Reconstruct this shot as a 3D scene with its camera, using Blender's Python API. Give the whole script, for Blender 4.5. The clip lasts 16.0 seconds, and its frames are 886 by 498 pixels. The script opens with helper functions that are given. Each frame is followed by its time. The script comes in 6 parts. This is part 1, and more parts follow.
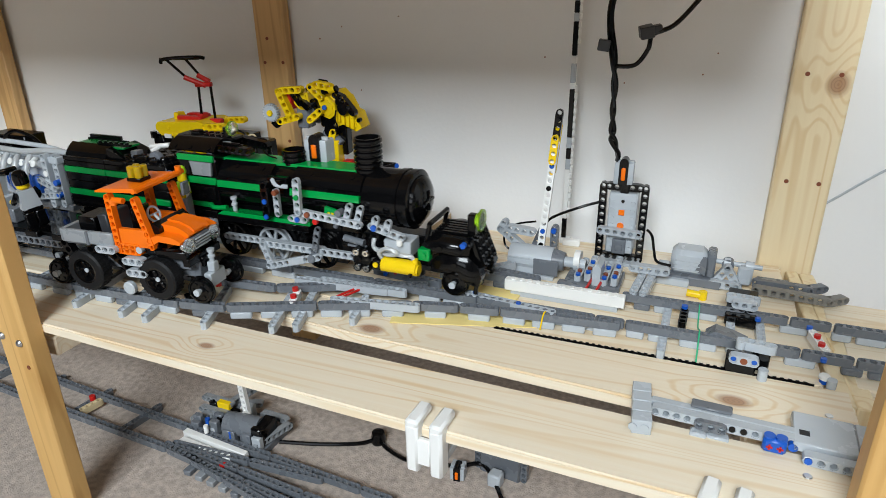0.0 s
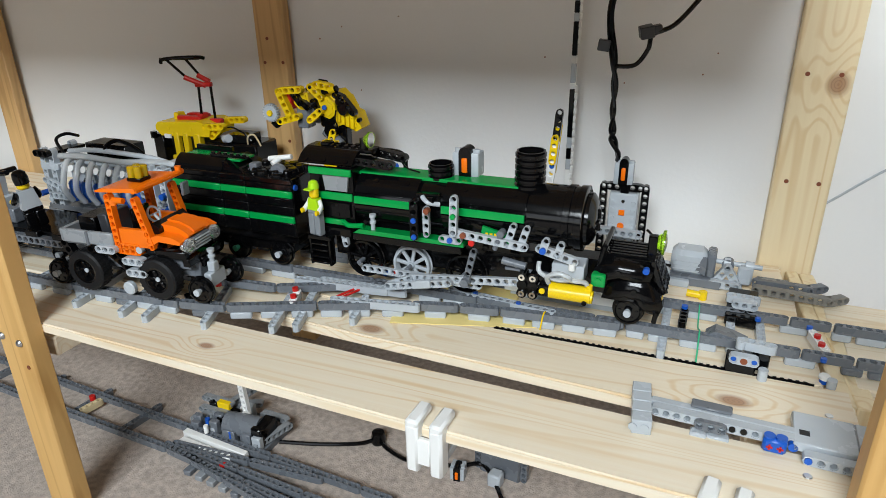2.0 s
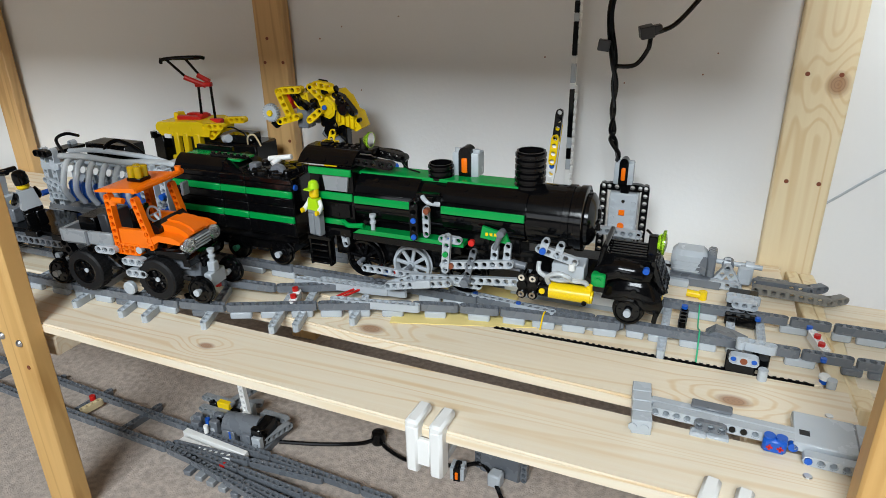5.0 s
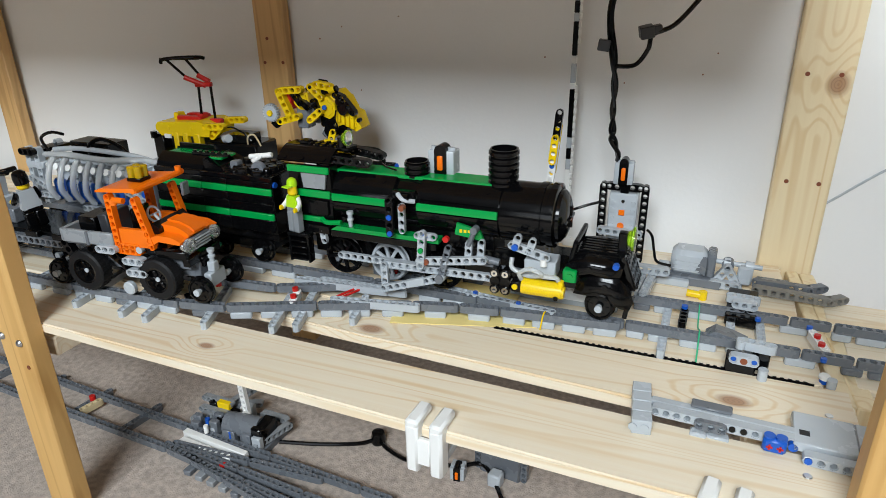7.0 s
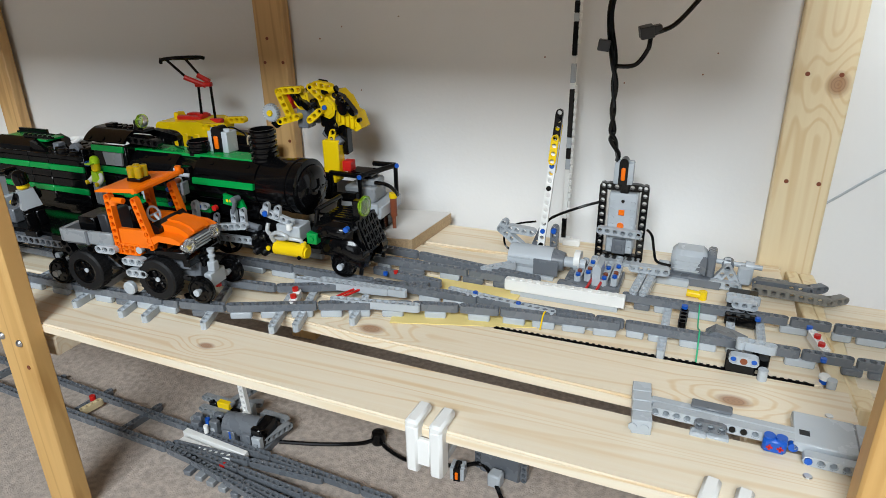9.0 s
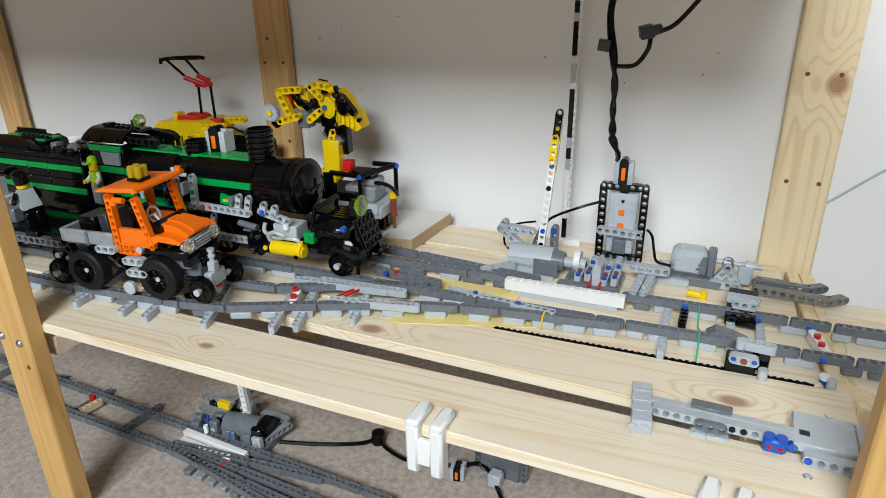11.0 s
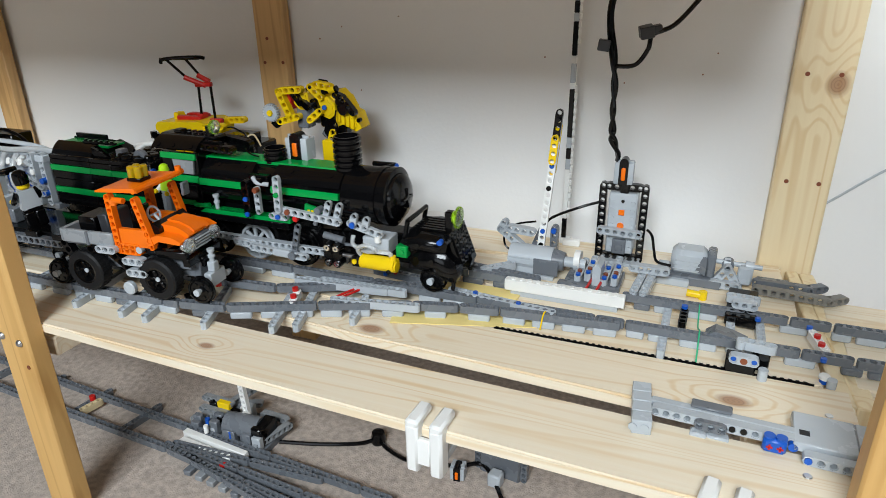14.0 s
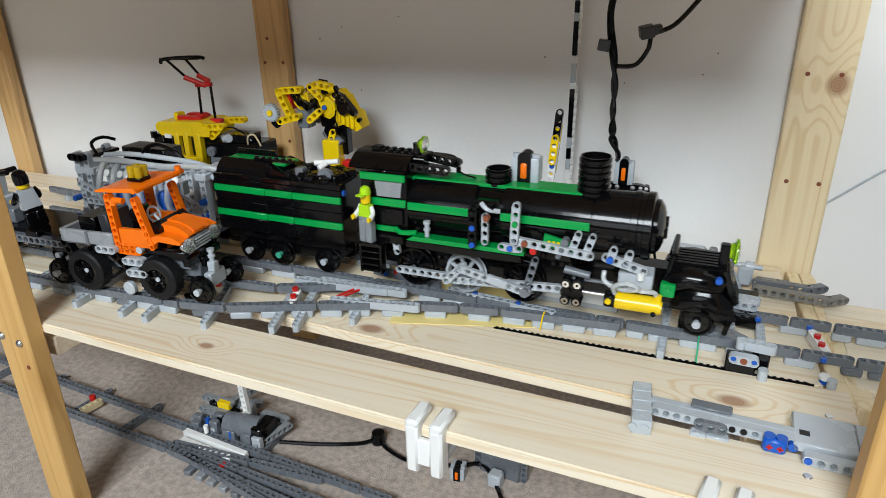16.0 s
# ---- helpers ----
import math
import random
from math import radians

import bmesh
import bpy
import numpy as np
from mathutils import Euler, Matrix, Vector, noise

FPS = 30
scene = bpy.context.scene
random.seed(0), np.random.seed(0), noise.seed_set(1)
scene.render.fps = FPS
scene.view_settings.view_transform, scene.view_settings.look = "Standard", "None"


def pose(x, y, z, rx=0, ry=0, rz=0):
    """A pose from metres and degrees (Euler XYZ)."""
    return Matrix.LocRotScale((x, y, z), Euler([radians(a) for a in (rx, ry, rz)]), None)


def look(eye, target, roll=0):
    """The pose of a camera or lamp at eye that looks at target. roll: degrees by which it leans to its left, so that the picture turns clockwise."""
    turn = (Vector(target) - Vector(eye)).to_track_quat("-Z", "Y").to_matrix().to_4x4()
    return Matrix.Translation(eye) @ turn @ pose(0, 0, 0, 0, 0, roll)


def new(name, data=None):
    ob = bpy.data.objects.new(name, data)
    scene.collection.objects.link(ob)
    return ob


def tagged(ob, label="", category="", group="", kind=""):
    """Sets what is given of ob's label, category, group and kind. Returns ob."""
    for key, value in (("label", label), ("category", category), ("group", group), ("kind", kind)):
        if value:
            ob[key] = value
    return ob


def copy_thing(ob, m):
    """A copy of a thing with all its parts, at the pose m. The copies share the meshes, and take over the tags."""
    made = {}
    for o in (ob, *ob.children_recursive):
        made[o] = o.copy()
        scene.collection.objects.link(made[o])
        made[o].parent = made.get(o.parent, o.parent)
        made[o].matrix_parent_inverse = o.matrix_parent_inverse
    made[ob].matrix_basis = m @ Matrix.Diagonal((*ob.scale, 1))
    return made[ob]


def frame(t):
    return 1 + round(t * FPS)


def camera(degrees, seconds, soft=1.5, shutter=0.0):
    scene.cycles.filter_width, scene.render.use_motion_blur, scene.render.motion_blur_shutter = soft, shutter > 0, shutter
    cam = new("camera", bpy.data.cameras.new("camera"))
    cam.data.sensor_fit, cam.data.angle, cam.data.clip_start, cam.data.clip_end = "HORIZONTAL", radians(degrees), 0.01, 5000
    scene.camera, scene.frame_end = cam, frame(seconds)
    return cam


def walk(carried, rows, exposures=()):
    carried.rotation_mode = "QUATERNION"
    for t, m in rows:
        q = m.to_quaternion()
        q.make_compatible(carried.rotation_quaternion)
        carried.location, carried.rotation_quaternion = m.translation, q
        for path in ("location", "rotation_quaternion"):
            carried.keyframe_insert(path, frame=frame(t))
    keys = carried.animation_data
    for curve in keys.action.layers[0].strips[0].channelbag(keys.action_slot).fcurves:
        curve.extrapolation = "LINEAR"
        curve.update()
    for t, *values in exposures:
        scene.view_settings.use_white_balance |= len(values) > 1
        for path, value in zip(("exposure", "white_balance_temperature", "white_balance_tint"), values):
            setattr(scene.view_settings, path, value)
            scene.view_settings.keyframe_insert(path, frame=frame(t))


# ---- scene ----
cam = camera(68.57, 16.0, soft=0.42, shutter=0.3)
EYE = Vector((0.0, 0.0, 0.3217))
AIM = EYE + Vector((-0.35544, 0.85012, -0.38853))
walk(cam, [(0.0, look(EYE, AIM, -0.943)), (16.0, look(EYE, AIM, -0.943))],
     exposures=[(0.0, 0.0), (16.0, 0.0)])

# ---- world and lights ----
world = bpy.data.worlds.new("room_sky")
scene.world = world
world.use_nodes = True
sky = world.node_tree.nodes.new("ShaderNodeTexSky")
sky.sky_type, sky.sun_disc = "NISHITA", False
sky.sun_elevation, sky.sun_rotation = radians(35), radians(200)
world.node_tree.links.new(sky.outputs["Color"], world.node_tree.nodes["Background"].inputs["Color"])
world.node_tree.nodes["Background"].inputs["Strength"].default_value = 0.1


def area_lamp(name, eye, target, size, size_y, watts, colour):
    data = bpy.data.lights.new(name, "AREA")
    data.shape, data.size, data.size_y, data.energy, data.color = "RECTANGLE", size, size_y, watts, colour
    lamp = new(name, data)
    lamp.matrix_world = look(eye, target)
    return lamp


area_lamp("ceiling_light_lamp", (0.05, -1.78, 1.76), (-0.15, 0.2, 0.1), 1.2, 0.8, 100.0, (0.86, 0.945, 1.0))
# added low frontal fill that softens contrast; no known source stands there
area_lamp("window_light_lamp", (-0.3, -2.98, 0.85), (-0.2, 0.5, 0.2), 1.5, 1.1, 8.0, (0.86, 0.94, 1.0))

# ---- materials ----


def mat(name, base, rough=0.35, metal=0.0, vary=0.06, scale=60.0, bump=0.02, bump_scale=400.0, trans=0.0, glow=0.0, coat=0.0, spec=0.4):
    m = bpy.data.materials.new(name)
    m.use_nodes = True
    nt = m.node_tree
    b = nt.nodes["Principled BSDF"]
    b.inputs["Metallic"].default_value = metal
    b.inputs["Specular IOR Level"].default_value = spec
    b.inputs["Transmission Weight"].default_value = trans
    b.inputs["Coat Weight"].default_value = coat
    if glow:
        b.inputs["Emission Color"].default_value = (*base, 1)
        b.inputs["Emission Strength"].default_value = glow
    tc = nt.nodes.new("ShaderNodeTexCoord")
    info = nt.nodes.new("ShaderNodeObjectInfo")
    n1 = nt.nodes.new("ShaderNodeTexNoise")
    n1.inputs["Scale"].default_value, n1.inputs["Detail"].default_value = scale, 4
    nt.links.new(tc.outputs["Object"], n1.inputs["Vector"])
    add = nt.nodes.new("ShaderNodeMath")
    add.operation = "ADD"
    nt.links.new(n1.outputs["Fac"], add.inputs[0])
    nt.links.new(info.outputs["Random"], add.inputs[1])
    mr = nt.nodes.new("ShaderNodeMapRange")
    mr.inputs["From Min"].default_value, mr.inputs["From Max"].default_value = 0.3, 1.7
    mr.inputs["To Min"].default_value, mr.inputs["To Max"].default_value = 1 - vary, 1 + vary
    nt.links.new(add.outputs[0], mr.inputs["Value"])
    mul = nt.nodes.new("ShaderNodeMix")
    mul.data_type, mul.blend_type = "RGBA", "MULTIPLY"
    mul.inputs[0].default_value = 1.0
    mul.inputs[6].default_value = (*base, 1)
    nt.links.new(mr.outputs[0], mul.inputs[7])
    nt.links.new(mul.outputs[2], b.inputs["Base Color"])
    n2 = nt.nodes.new("ShaderNodeTexNoise")
    n2.inputs["Scale"].default_value, n2.inputs["Detail"].default_value = bump_scale, 3
    nt.links.new(tc.outputs["Object"], n2.inputs["Vector"])
    rr = nt.nodes.new("ShaderNodeMapRange")
    rr.inputs["To Min"].default_value, rr.inputs["To Max"].default_value = max(0.02, rough - 0.07), rough + 0.08
    nt.links.new(n1.outputs["Fac"], rr.inputs["Value"])
    nt.links.new(rr.outputs[0], b.inputs["Roughness"])
    if bump:
        bp = nt.nodes.new("ShaderNodeBump")
        bp.inputs["Strength"].default_value, bp.inputs["Distance"].default_value = bump, 0.001
        nt.links.new(n2.outputs["Fac"], bp.inputs["Height"])
        nt.links.new(bp.outputs["Normal"], b.inputs["Normal"])
    return m


def wood(name, pale, dark, along=0, knots=(), rough=0.5, grain=1.0):
    """Pine with growth lines along one axis and knots (x, y, z, length, width) in the object's space."""
    m = bpy.data.materials.new(name)
    m.use_nodes = True
    nt = m.node_tree
    L = nt.links.new
    b = nt.nodes["Principled BSDF"]
    b.inputs["Roughness"].default_value = rough
    tc = nt.nodes.new("ShaderNodeTexCoord")
    info = nt.nodes.new("ShaderNodeObjectInfo")
    mp = nt.nodes.new("ShaderNodeMapping")
    sc = [1.0, 1.0, 1.0]
    sc[along] = 0.04
    mp.inputs["Scale"].default_value = sc
    cmb = nt.nodes.new("ShaderNodeVectorMath")
    cmb.operation = "MULTIPLY_ADD"
    cmb.inputs[1].default_value = (3.1, 2.3, 1.7)
    L(info.outputs["Random"], cmb.inputs[0])
    L(tc.outputs["Object"], cmb.inputs[2])
    warp_source = cmb.outputs[0]
    # rings bend round each knot
    knot_masks = []
    for kx, ky, kz, kl, kw in knots:
        d = nt.nodes.new("ShaderNodeVectorMath")
        d.operation = "SUBTRACT"
        d.inputs[1].default_value = (kx, ky, kz)
        L(tc.outputs["Object"], d.inputs[0])
        s = nt.nodes.new("ShaderNodeVectorMath")
        s.operation = "MULTIPLY"
        f = [1 / kw, 1 / kw, 1 / kw]
        f[along] = 1 / kl
        s.inputs[1].default_value = f
        L(d.outputs[0], s.inputs[0])
        ln = nt.nodes.new("ShaderNodeVectorMath")
        ln.operation = "LENGTH"
        L(s.outputs[0], ln.inputs[0])
        knot_masks.append(ln.outputs["Value"])
    L(warp_source, mp.inputs["Vector"])
    n0 = nt.nodes.new("ShaderNodeTexNoise")
    n0.inputs["Scale"].default_value, n0.inputs["Detail"].default_value = 22 * grain, 2
    L(mp.outputs[0], n0.inputs["Vector"])
    height = n0.outputs["Fac"]
    for ln in knot_masks:
        near = nt.nodes.new("ShaderNodeMapRange")
        near.interpolation_type = "SMOOTHSTEP"
        near.inputs["From Min"].default_value, near.inputs["From Max"].default_value = 0.0, 4.5
        near.inputs["To Min"].default_value, near.inputs["To Max"].default_value = 0.30, 0.0
        L(ln, near.inputs["Value"])
        a = nt.nodes.new("ShaderNodeMath")
        a.operation = "ADD"
        L(height, a.inputs[0])
        L(near.outputs[0], a.inputs[1])
        height = a.outputs[0]
    k = nt.nodes.new("ShaderNodeMath")
    k.operation = "MULTIPLY"
    k.inputs[1].default_value = 70.0
    L(height, k.inputs[0])
    sn = nt.nodes.new("ShaderNodeMath")
    sn.operation = "SINE"
    L(k.outputs[0], sn.inputs[0])
    n1 = nt.nodes.new("ShaderNodeTexNoise")
    n1.inputs["Scale"].default_value, n1.inputs["Detail"].default_value = 260 * grain, 5
    L(mp.outputs[0], n1.inputs["Vector"])
    n2 = nt.nodes.new("ShaderNodeTexNoise")
    n2.inputs["Scale"].default_value, n2.inputs["Detail"].default_value = 9, 3
    L(warp_source, n2.inputs["Vector"])
    w = nt.nodes.new("ShaderNodeMapRange")
    w.inputs["From Min"].default_value, w.inputs["From Max"].default_value = 0.35, 1.0
    w.inputs["To Min"].default_value, w.inputs["To Max"].default_value = 0.0, 0.8
    L(sn.outputs[0], w.inputs["Value"])
    lowmul = nt.nodes.new("ShaderNodeMath")
    lowmul.operation = "MULTIPLY"
    L(w.outputs[0], lowmul.inputs[0])
    L(n2.outputs["Fac"], lowmul.inputs[1])
    fine = nt.nodes.new("ShaderNodeMath")
    fine.operation = "MULTIPLY_ADD"
    fine.inputs[1].default_value = 0.42
    L(n1.outputs["Fac"], fine.inputs[0])
    L(lowmul.outputs[0], fine.inputs[2])
    ramp = nt.nodes.new("ShaderNodeMix")
    ramp.data_type = "RGBA"
    ramp.inputs[6].default_value, ramp.inputs[7].default_value = (*pale, 1), (*dark, 1)
    L(fine.outputs[0], ramp.inputs[0])
    colour = ramp.outputs[2]
    for ln in knot_masks:
        mk = nt.nodes.new("ShaderNodeMapRange")
        mk.inputs["From Min"].default_value, mk.inputs["From Max"].default_value = 0.55, 1.15
        mk.inputs["To Min"].default_value, mk.inputs["To Max"].default_value = 0.8, 0.0
        L(ln, mk.inputs["Value"])
        rings = nt.nodes.new("ShaderNodeMath")
        rings.operation = "MULTIPLY"
        rings.inputs[1].default_value = 26
        L(ln, rings.inputs[0])
        rs = nt.nodes.new("ShaderNodeMath")
        rs.operation = "SINE"
        L(rings.outputs[0], rs.inputs[0])
        kc = nt.nodes.new("ShaderNodeMix")
        kc.data_type = "RGBA"
        kc.inputs[6].default_value, kc.inputs[7].default_value = (0.34, 0.15, 0.065, 1), (0.24, 0.095, 0.04, 1)
        L(rs.outputs[0], kc.inputs[0])
        mx = nt.nodes.new("ShaderNodeMix")
        mx.data_type = "RGBA"
        L(mk.outputs[0], mx.inputs[0])
        L(colour, mx.inputs[6])
        L(kc.outputs[2], mx.inputs[7])
        colour = mx.outputs[2]
    L(colour, b.inputs["Base Color"])
    bp = nt.nodes.new("ShaderNodeBump")
    bp.inputs["Strength"].default_value, bp.inputs["Distance"].default_value = 0.25, 0.0006
    L(n1.outputs["Fac"], bp.inputs["Height"])
    L(bp.outputs["Normal"], b.inputs["Normal"])
    return m


BLACK = mat("black_plastic", (0.0028, 0.0028, 0.0032), 0.11, spec=0.27)
RUBBER = mat("black_rubber", (0.008, 0.008, 0.009), 0.55, bump=0.1, spec=0.25)
MGREY = mat("mid_grey_plastic", (0.26, 0.275, 0.29), 0.28)
DGREY = mat("dark_grey_plastic", (0.145, 0.158, 0.178), 0.27)
CHARCOAL = mat("charcoal_plastic", (0.030, 0.032, 0.037), 0.36)
LGREY = mat("light_grey_plastic", (0.44, 0.475, 0.51), 0.25)
WHITE = mat("white_plastic", (0.82, 0.82, 0.80), 0.35)
GREEN = mat("green_plastic", (0.001, 0.29, 0.055), 0.2)
LIME = mat("lime_plastic", (0.42, 0.70, 0.01), 0.35)
ORANGE = mat("orange_plastic", (0.90, 0.17, 0.004), 0.22)
YELLOW = mat("yellow_plastic", (0.84, 0.58, 0.006), 0.22)
RED = mat("red_plastic", (0.55, 0.015, 0.012), 0.35)
BLUE = mat("blue_plastic", (0.008, 0.09, 0.46), 0.35)
BROWN = mat("reddish_brown_plastic", (0.22, 0.06, 0.025), 0.4)
TAN = mat("tan_plastic", (0.62, 0.5, 0.3), 0.4)
CLEAR = mat("clear_plastic", (0.95, 0.96, 0.96), 0.06, trans=0.9)
HOSE = mat("clear_hose", (0.86, 0.89, 0.90), 0.14, trans=0.62)
TGREEN = mat("neon_green_clear_plastic", (0.55, 0.95, 0.04), 0.08, trans=0.8)
TYELLOW = mat("amber_clear_plastic", (0.75, 0.52, 0.01), 0.1, trans=0.55)
CHROME = mat("chrome", (0.8, 0.8, 0.8), 0.12, metal=1.0)
STEEL = mat("steel", (0.6, 0.6, 0.6), 0.3, metal=1.0)
WALLP = mat("painted_wall", (0.80, 0.795, 0.785), 0.7, vary=0.025, scale=3.0, bump=0.35, bump_scale=170.0)
# room walls out of view, darkened to cut fill and reflections in black plastic
ROOMP = mat("darkened_room_paint", (0.15, 0.147, 0.14), 0.8, vary=0.03, scale=3.0)
# grey in place of white so the ceiling bounces and reflects less light
CEILP = mat("dimmed_ceiling_paint", (0.30, 0.30, 0.30), 0.8, vary=0.03, scale=3.0)
CARPET = mat("brown_carpet", (0.25, 0.212, 0.185), 0.95, vary=1.5, scale=130.0, bump=1.0, bump_scale=520.0)
PAPER = mat("yellow_paper", (0.82, 0.66, 0.26), 0.6)
CHIP = mat("raw_chipboard", (0.55, 0.40, 0.24), 0.8, vary=0.5, scale=420.0, bump=0.5)
MELAMINE = mat("pale_melamine", (0.70, 0.68, 0.65), 0.45)

# ---- mesh tools ----


class Shape:
    """Collects vertices and faces of one part."""

    def __init__(self):
        self.v, self.f = [], []

    def add(self, vs, fs, m=None):
        o = len(self.v)
        self.v += [tuple(m @ Vector(p)) for p in vs] if m else [tuple(p) for p in vs]
        self.f += [tuple(i + o for i in f) for f in fs]
        return self

    def box(self, x0, x1, y0, y1, z0, z1, ch=0.0005, m=None):
        """A block with chamfered edges."""
        ch = min(ch, (x1 - x0) / 3, (y1 - y0) / 3, (z1 - z0) / 3)
        bm = bmesh.new()
        bmesh.ops.create_cube(bm, size=1.0)
        for w in bm.verts:
            w.co = Vector(((x0 + x1) / 2 + w.co.x * (x1 - x0), (y0 + y1) / 2 + w.co.y * (y1 - y0), (z0 + z1) / 2 + w.co.z * (z1 - z0)))
        if ch > 0:
            bmesh.ops.bevel(bm, geom=bm.edges[:], offset=ch, segments=1, affect="EDGES")
        bm.verts.index_update()
        self.add([w.co.copy() for w in bm.verts], [[w.index for w in f.verts] for f in bm.faces], m)
        bm.free()
        return self

    def cyl(self, p0, p1, r, n=16, r2=None, cap=True, m=None):
        p0, p1 = Vector(p0), Vector(p1)
        r2 = r if r2 is None else r2
        q = (p1 - p0).to_track_quat("Z", "Y")
        vs, fs = [], []
        for p, rad in ((p0, r), (p1, r2)):
            for i in range(n):
                a = 2 * math.pi * i / n
                vs.append(p + q @ Vector((rad * math.cos(a), rad * math.sin(a), 0)))
        for i in range(n):
            j = (i + 1) % n
            fs.append((i, j, n + j, n + i))
        if cap:
            fs.append(tuple(range(n))[::-1])
            fs.append(tuple(range(n, 2 * n)))
        return self.add(vs, fs, m)

    def lathe(self, prof, m=None, n=24):
        """Turns (radius, height) pairs round z; a radius of 0 closes the end."""
        vs, fs, rings = [], [], []
        for r, z in prof:
            if r <= 1e-7:
                rings.append([len(vs)])
                vs.append((0, 0, z))
            else:
                rings.append(list(range(len(vs), len(vs) + n)))
                vs += [(r * math.cos(2 * math.pi * i / n), r * math.sin(2 * math.pi * i / n), z) for i in range(n)]
        for a, b in zip(rings, rings[1:]):
            for i in range(n):
                j = (i + 1) % n
                if len(a) == 1 and len(b) == 1:
                    continue
                if len(a) == 1:
                    fs.append((a[0], b[j], b[i]))
                elif len(b) == 1:
                    fs.append((a[i], a[j], b[0]))
                else:
                    fs.append((a[i], a[j], b[j], b[i]))
        return self.add(vs, fs, m)

    def prism(self, pts, y0, y1, m=None):
        """An outline in x and z, drawn out along y."""
        n = len(pts)
        vs = [(x, y0, z) for x, z in pts] + [(x, y1, z) for x, z in pts]
        fs = [tuple(range(n)), tuple(range(n, 2 * n))[::-1]]
        fs += [(i, n + i, n + (i + 1) % n, (i + 1) % n) for i in range(n)]
        return self.add(vs, fs, m)

    def tube(self, pts, r, n=8):
        """A bent hose, cable or bar through smoothed points."""
        pts = [Vector(p) for p in pts]
        fine = []
        for i in range(len(pts) - 1):
            a, b, c, d = pts[max(i - 1, 0)], pts[i], pts[i + 1], pts[min(i + 2, len(pts) - 1)]
            for k in range(6):
                t = k / 6
                fine.append(0.5 * (2 * b + (c - a) * t + (2 * a - 5 * b + 4 * c - d) * t * t + (3 * b - a - 3 * c + d) * t ** 3))
        fine.append(pts[-1])
        vs, fs = [], []
        up = Vector((0.13, 0.2, 0.97))
        for i, p in enumerate(fine):
            d = (fine[min(i + 1, len(fine) - 1)] - fine[max(i - 1, 0)]).normalized()
            if abs(d.dot(up)) > 0.98:
                up = Vector((0.9, 0.3, 0.1))
            x = d.cross(up).normalized()
            up = x.cross(d)
            for k in range(n):
                a = 2 * math.pi * k / n
                vs.append(p + r * (math.cos(a) * x + math.sin(a) * up))
        for i in range(len(fine) - 1):
            for k in range(n):
                j = (k + 1) % n
                fs.append((i * n + k, i * n + j, (i + 1) * n + j, (i + 1) * n + k))
        fs += [tuple(range(n))[::-1], tuple(range(len(vs) - n, len(vs)))]
        return self.add(vs, fs)

    def beam(self, n, m=None, w=0.0039, t=0.0039, hole=0.00245):
        """A studless beam of n holes, 8 mm apart along x from the origin; the holes run along y."""
        vs, fs = [], []
        oct_ = [(math.cos(k * math.pi / 4), math.sin(k * math.pi / 4)) for k in range(8)]
        for i in range(n):
            cx = 0.008 * i
            ring = []
            for k, (c, s) in enumerate(oct_):
                end = (c > 0.1 and i == n - 1) or (c < -0.1 and i == 0)
                if end:
                    ring.append((cx + w * c, w * s))
                else:
                    ring.append((cx + 0.004 * (1 if c > 0.1 else -1 if c < -0.1 else 0), w * (1 if s > 0.1 else -1 if s < -0.1 else 0)))
            o = len(vs)
            sunk = min(0.0009, t * 0.4)
            for y, side in ((-t, 1), (t, -1)):
                vs += [(x, y, z) for x, z in ring]
                for rad, dy in ((hole * 1.25, 0), (hole * 1.25, sunk), (hole, sunk)):
                    vs += [(cx + rad * c, y + side * dy, rad * s) for c, s in oct_]
            for k in range(8):
                j = (k + 1) % 8
                for b, e in ((0, 8), (8, 16), (16, 24)):
                    fs.append((o + b + k, o + b + j, o + e + j, o + e + k))
                    fs.append((o + 32 + b + j, o + 32 + b + k, o + 32 + e + k, o + 32 + e + j))
                fs.append((o + 24 + k, o + 24 + j, o + 56 + j, o + 56 + k))
                right, left = k in (7, 0), k in (3, 4)
                if (right and i < n - 1) or (left and i > 0):
                    continue
                fs.append((o + j, o + k, o + 32 + k, o + 32 + j))
        return self.add(vs, fs, m)


def part(name, sh, material, parent=None, label="", m=None, smooth=38):
    me = bpy.data.meshes.new(name)
    me.from_pydata(sh.v, [], sh.f)
    bm = bmesh.new()
    bm.from_mesh(me)
    bmesh.ops.remove_doubles(bm, verts=bm.verts[:], dist=1e-6)
    bmesh.ops.recalc_face_normals(bm, faces=bm.faces[:])
    bm.to_mesh(me)
    bm.free()
    me.materials.append(material)
    me.polygons.foreach_set("use_smooth", [True] * len(me.polygons))
    me.set_sharp_from_angle(angle=radians(smooth))
    ob = new(name, me)
    if parent:
        ob.parent = parent
    if m:
        ob.matrix_basis = m
    if label:
        ob["label"] = label
    return ob


def thing(name, m, label, category, group=""):
    ob = new(name)
    ob.empty_display_size = 0.02
    ob.matrix_basis = m
    return tagged(ob, label, category, group)


S = Shape
HOLES_UP = pose(0, 0, 0, 90, 0, 0)
TRACK = pose(-0.0481, 0.5672, 0, 0, 0, 0.5)  # x along the rails, y across them from the near rail, z up



def seat(x, y, turn, s=1.0, across=None, z=0.0):
    """A place on the deck: where a thing stands, how it is turned and its size along and across."""
    return pose(x, y, z, 0, 0, turn) @ Matrix.Diagonal((s, across or s, s, 1))


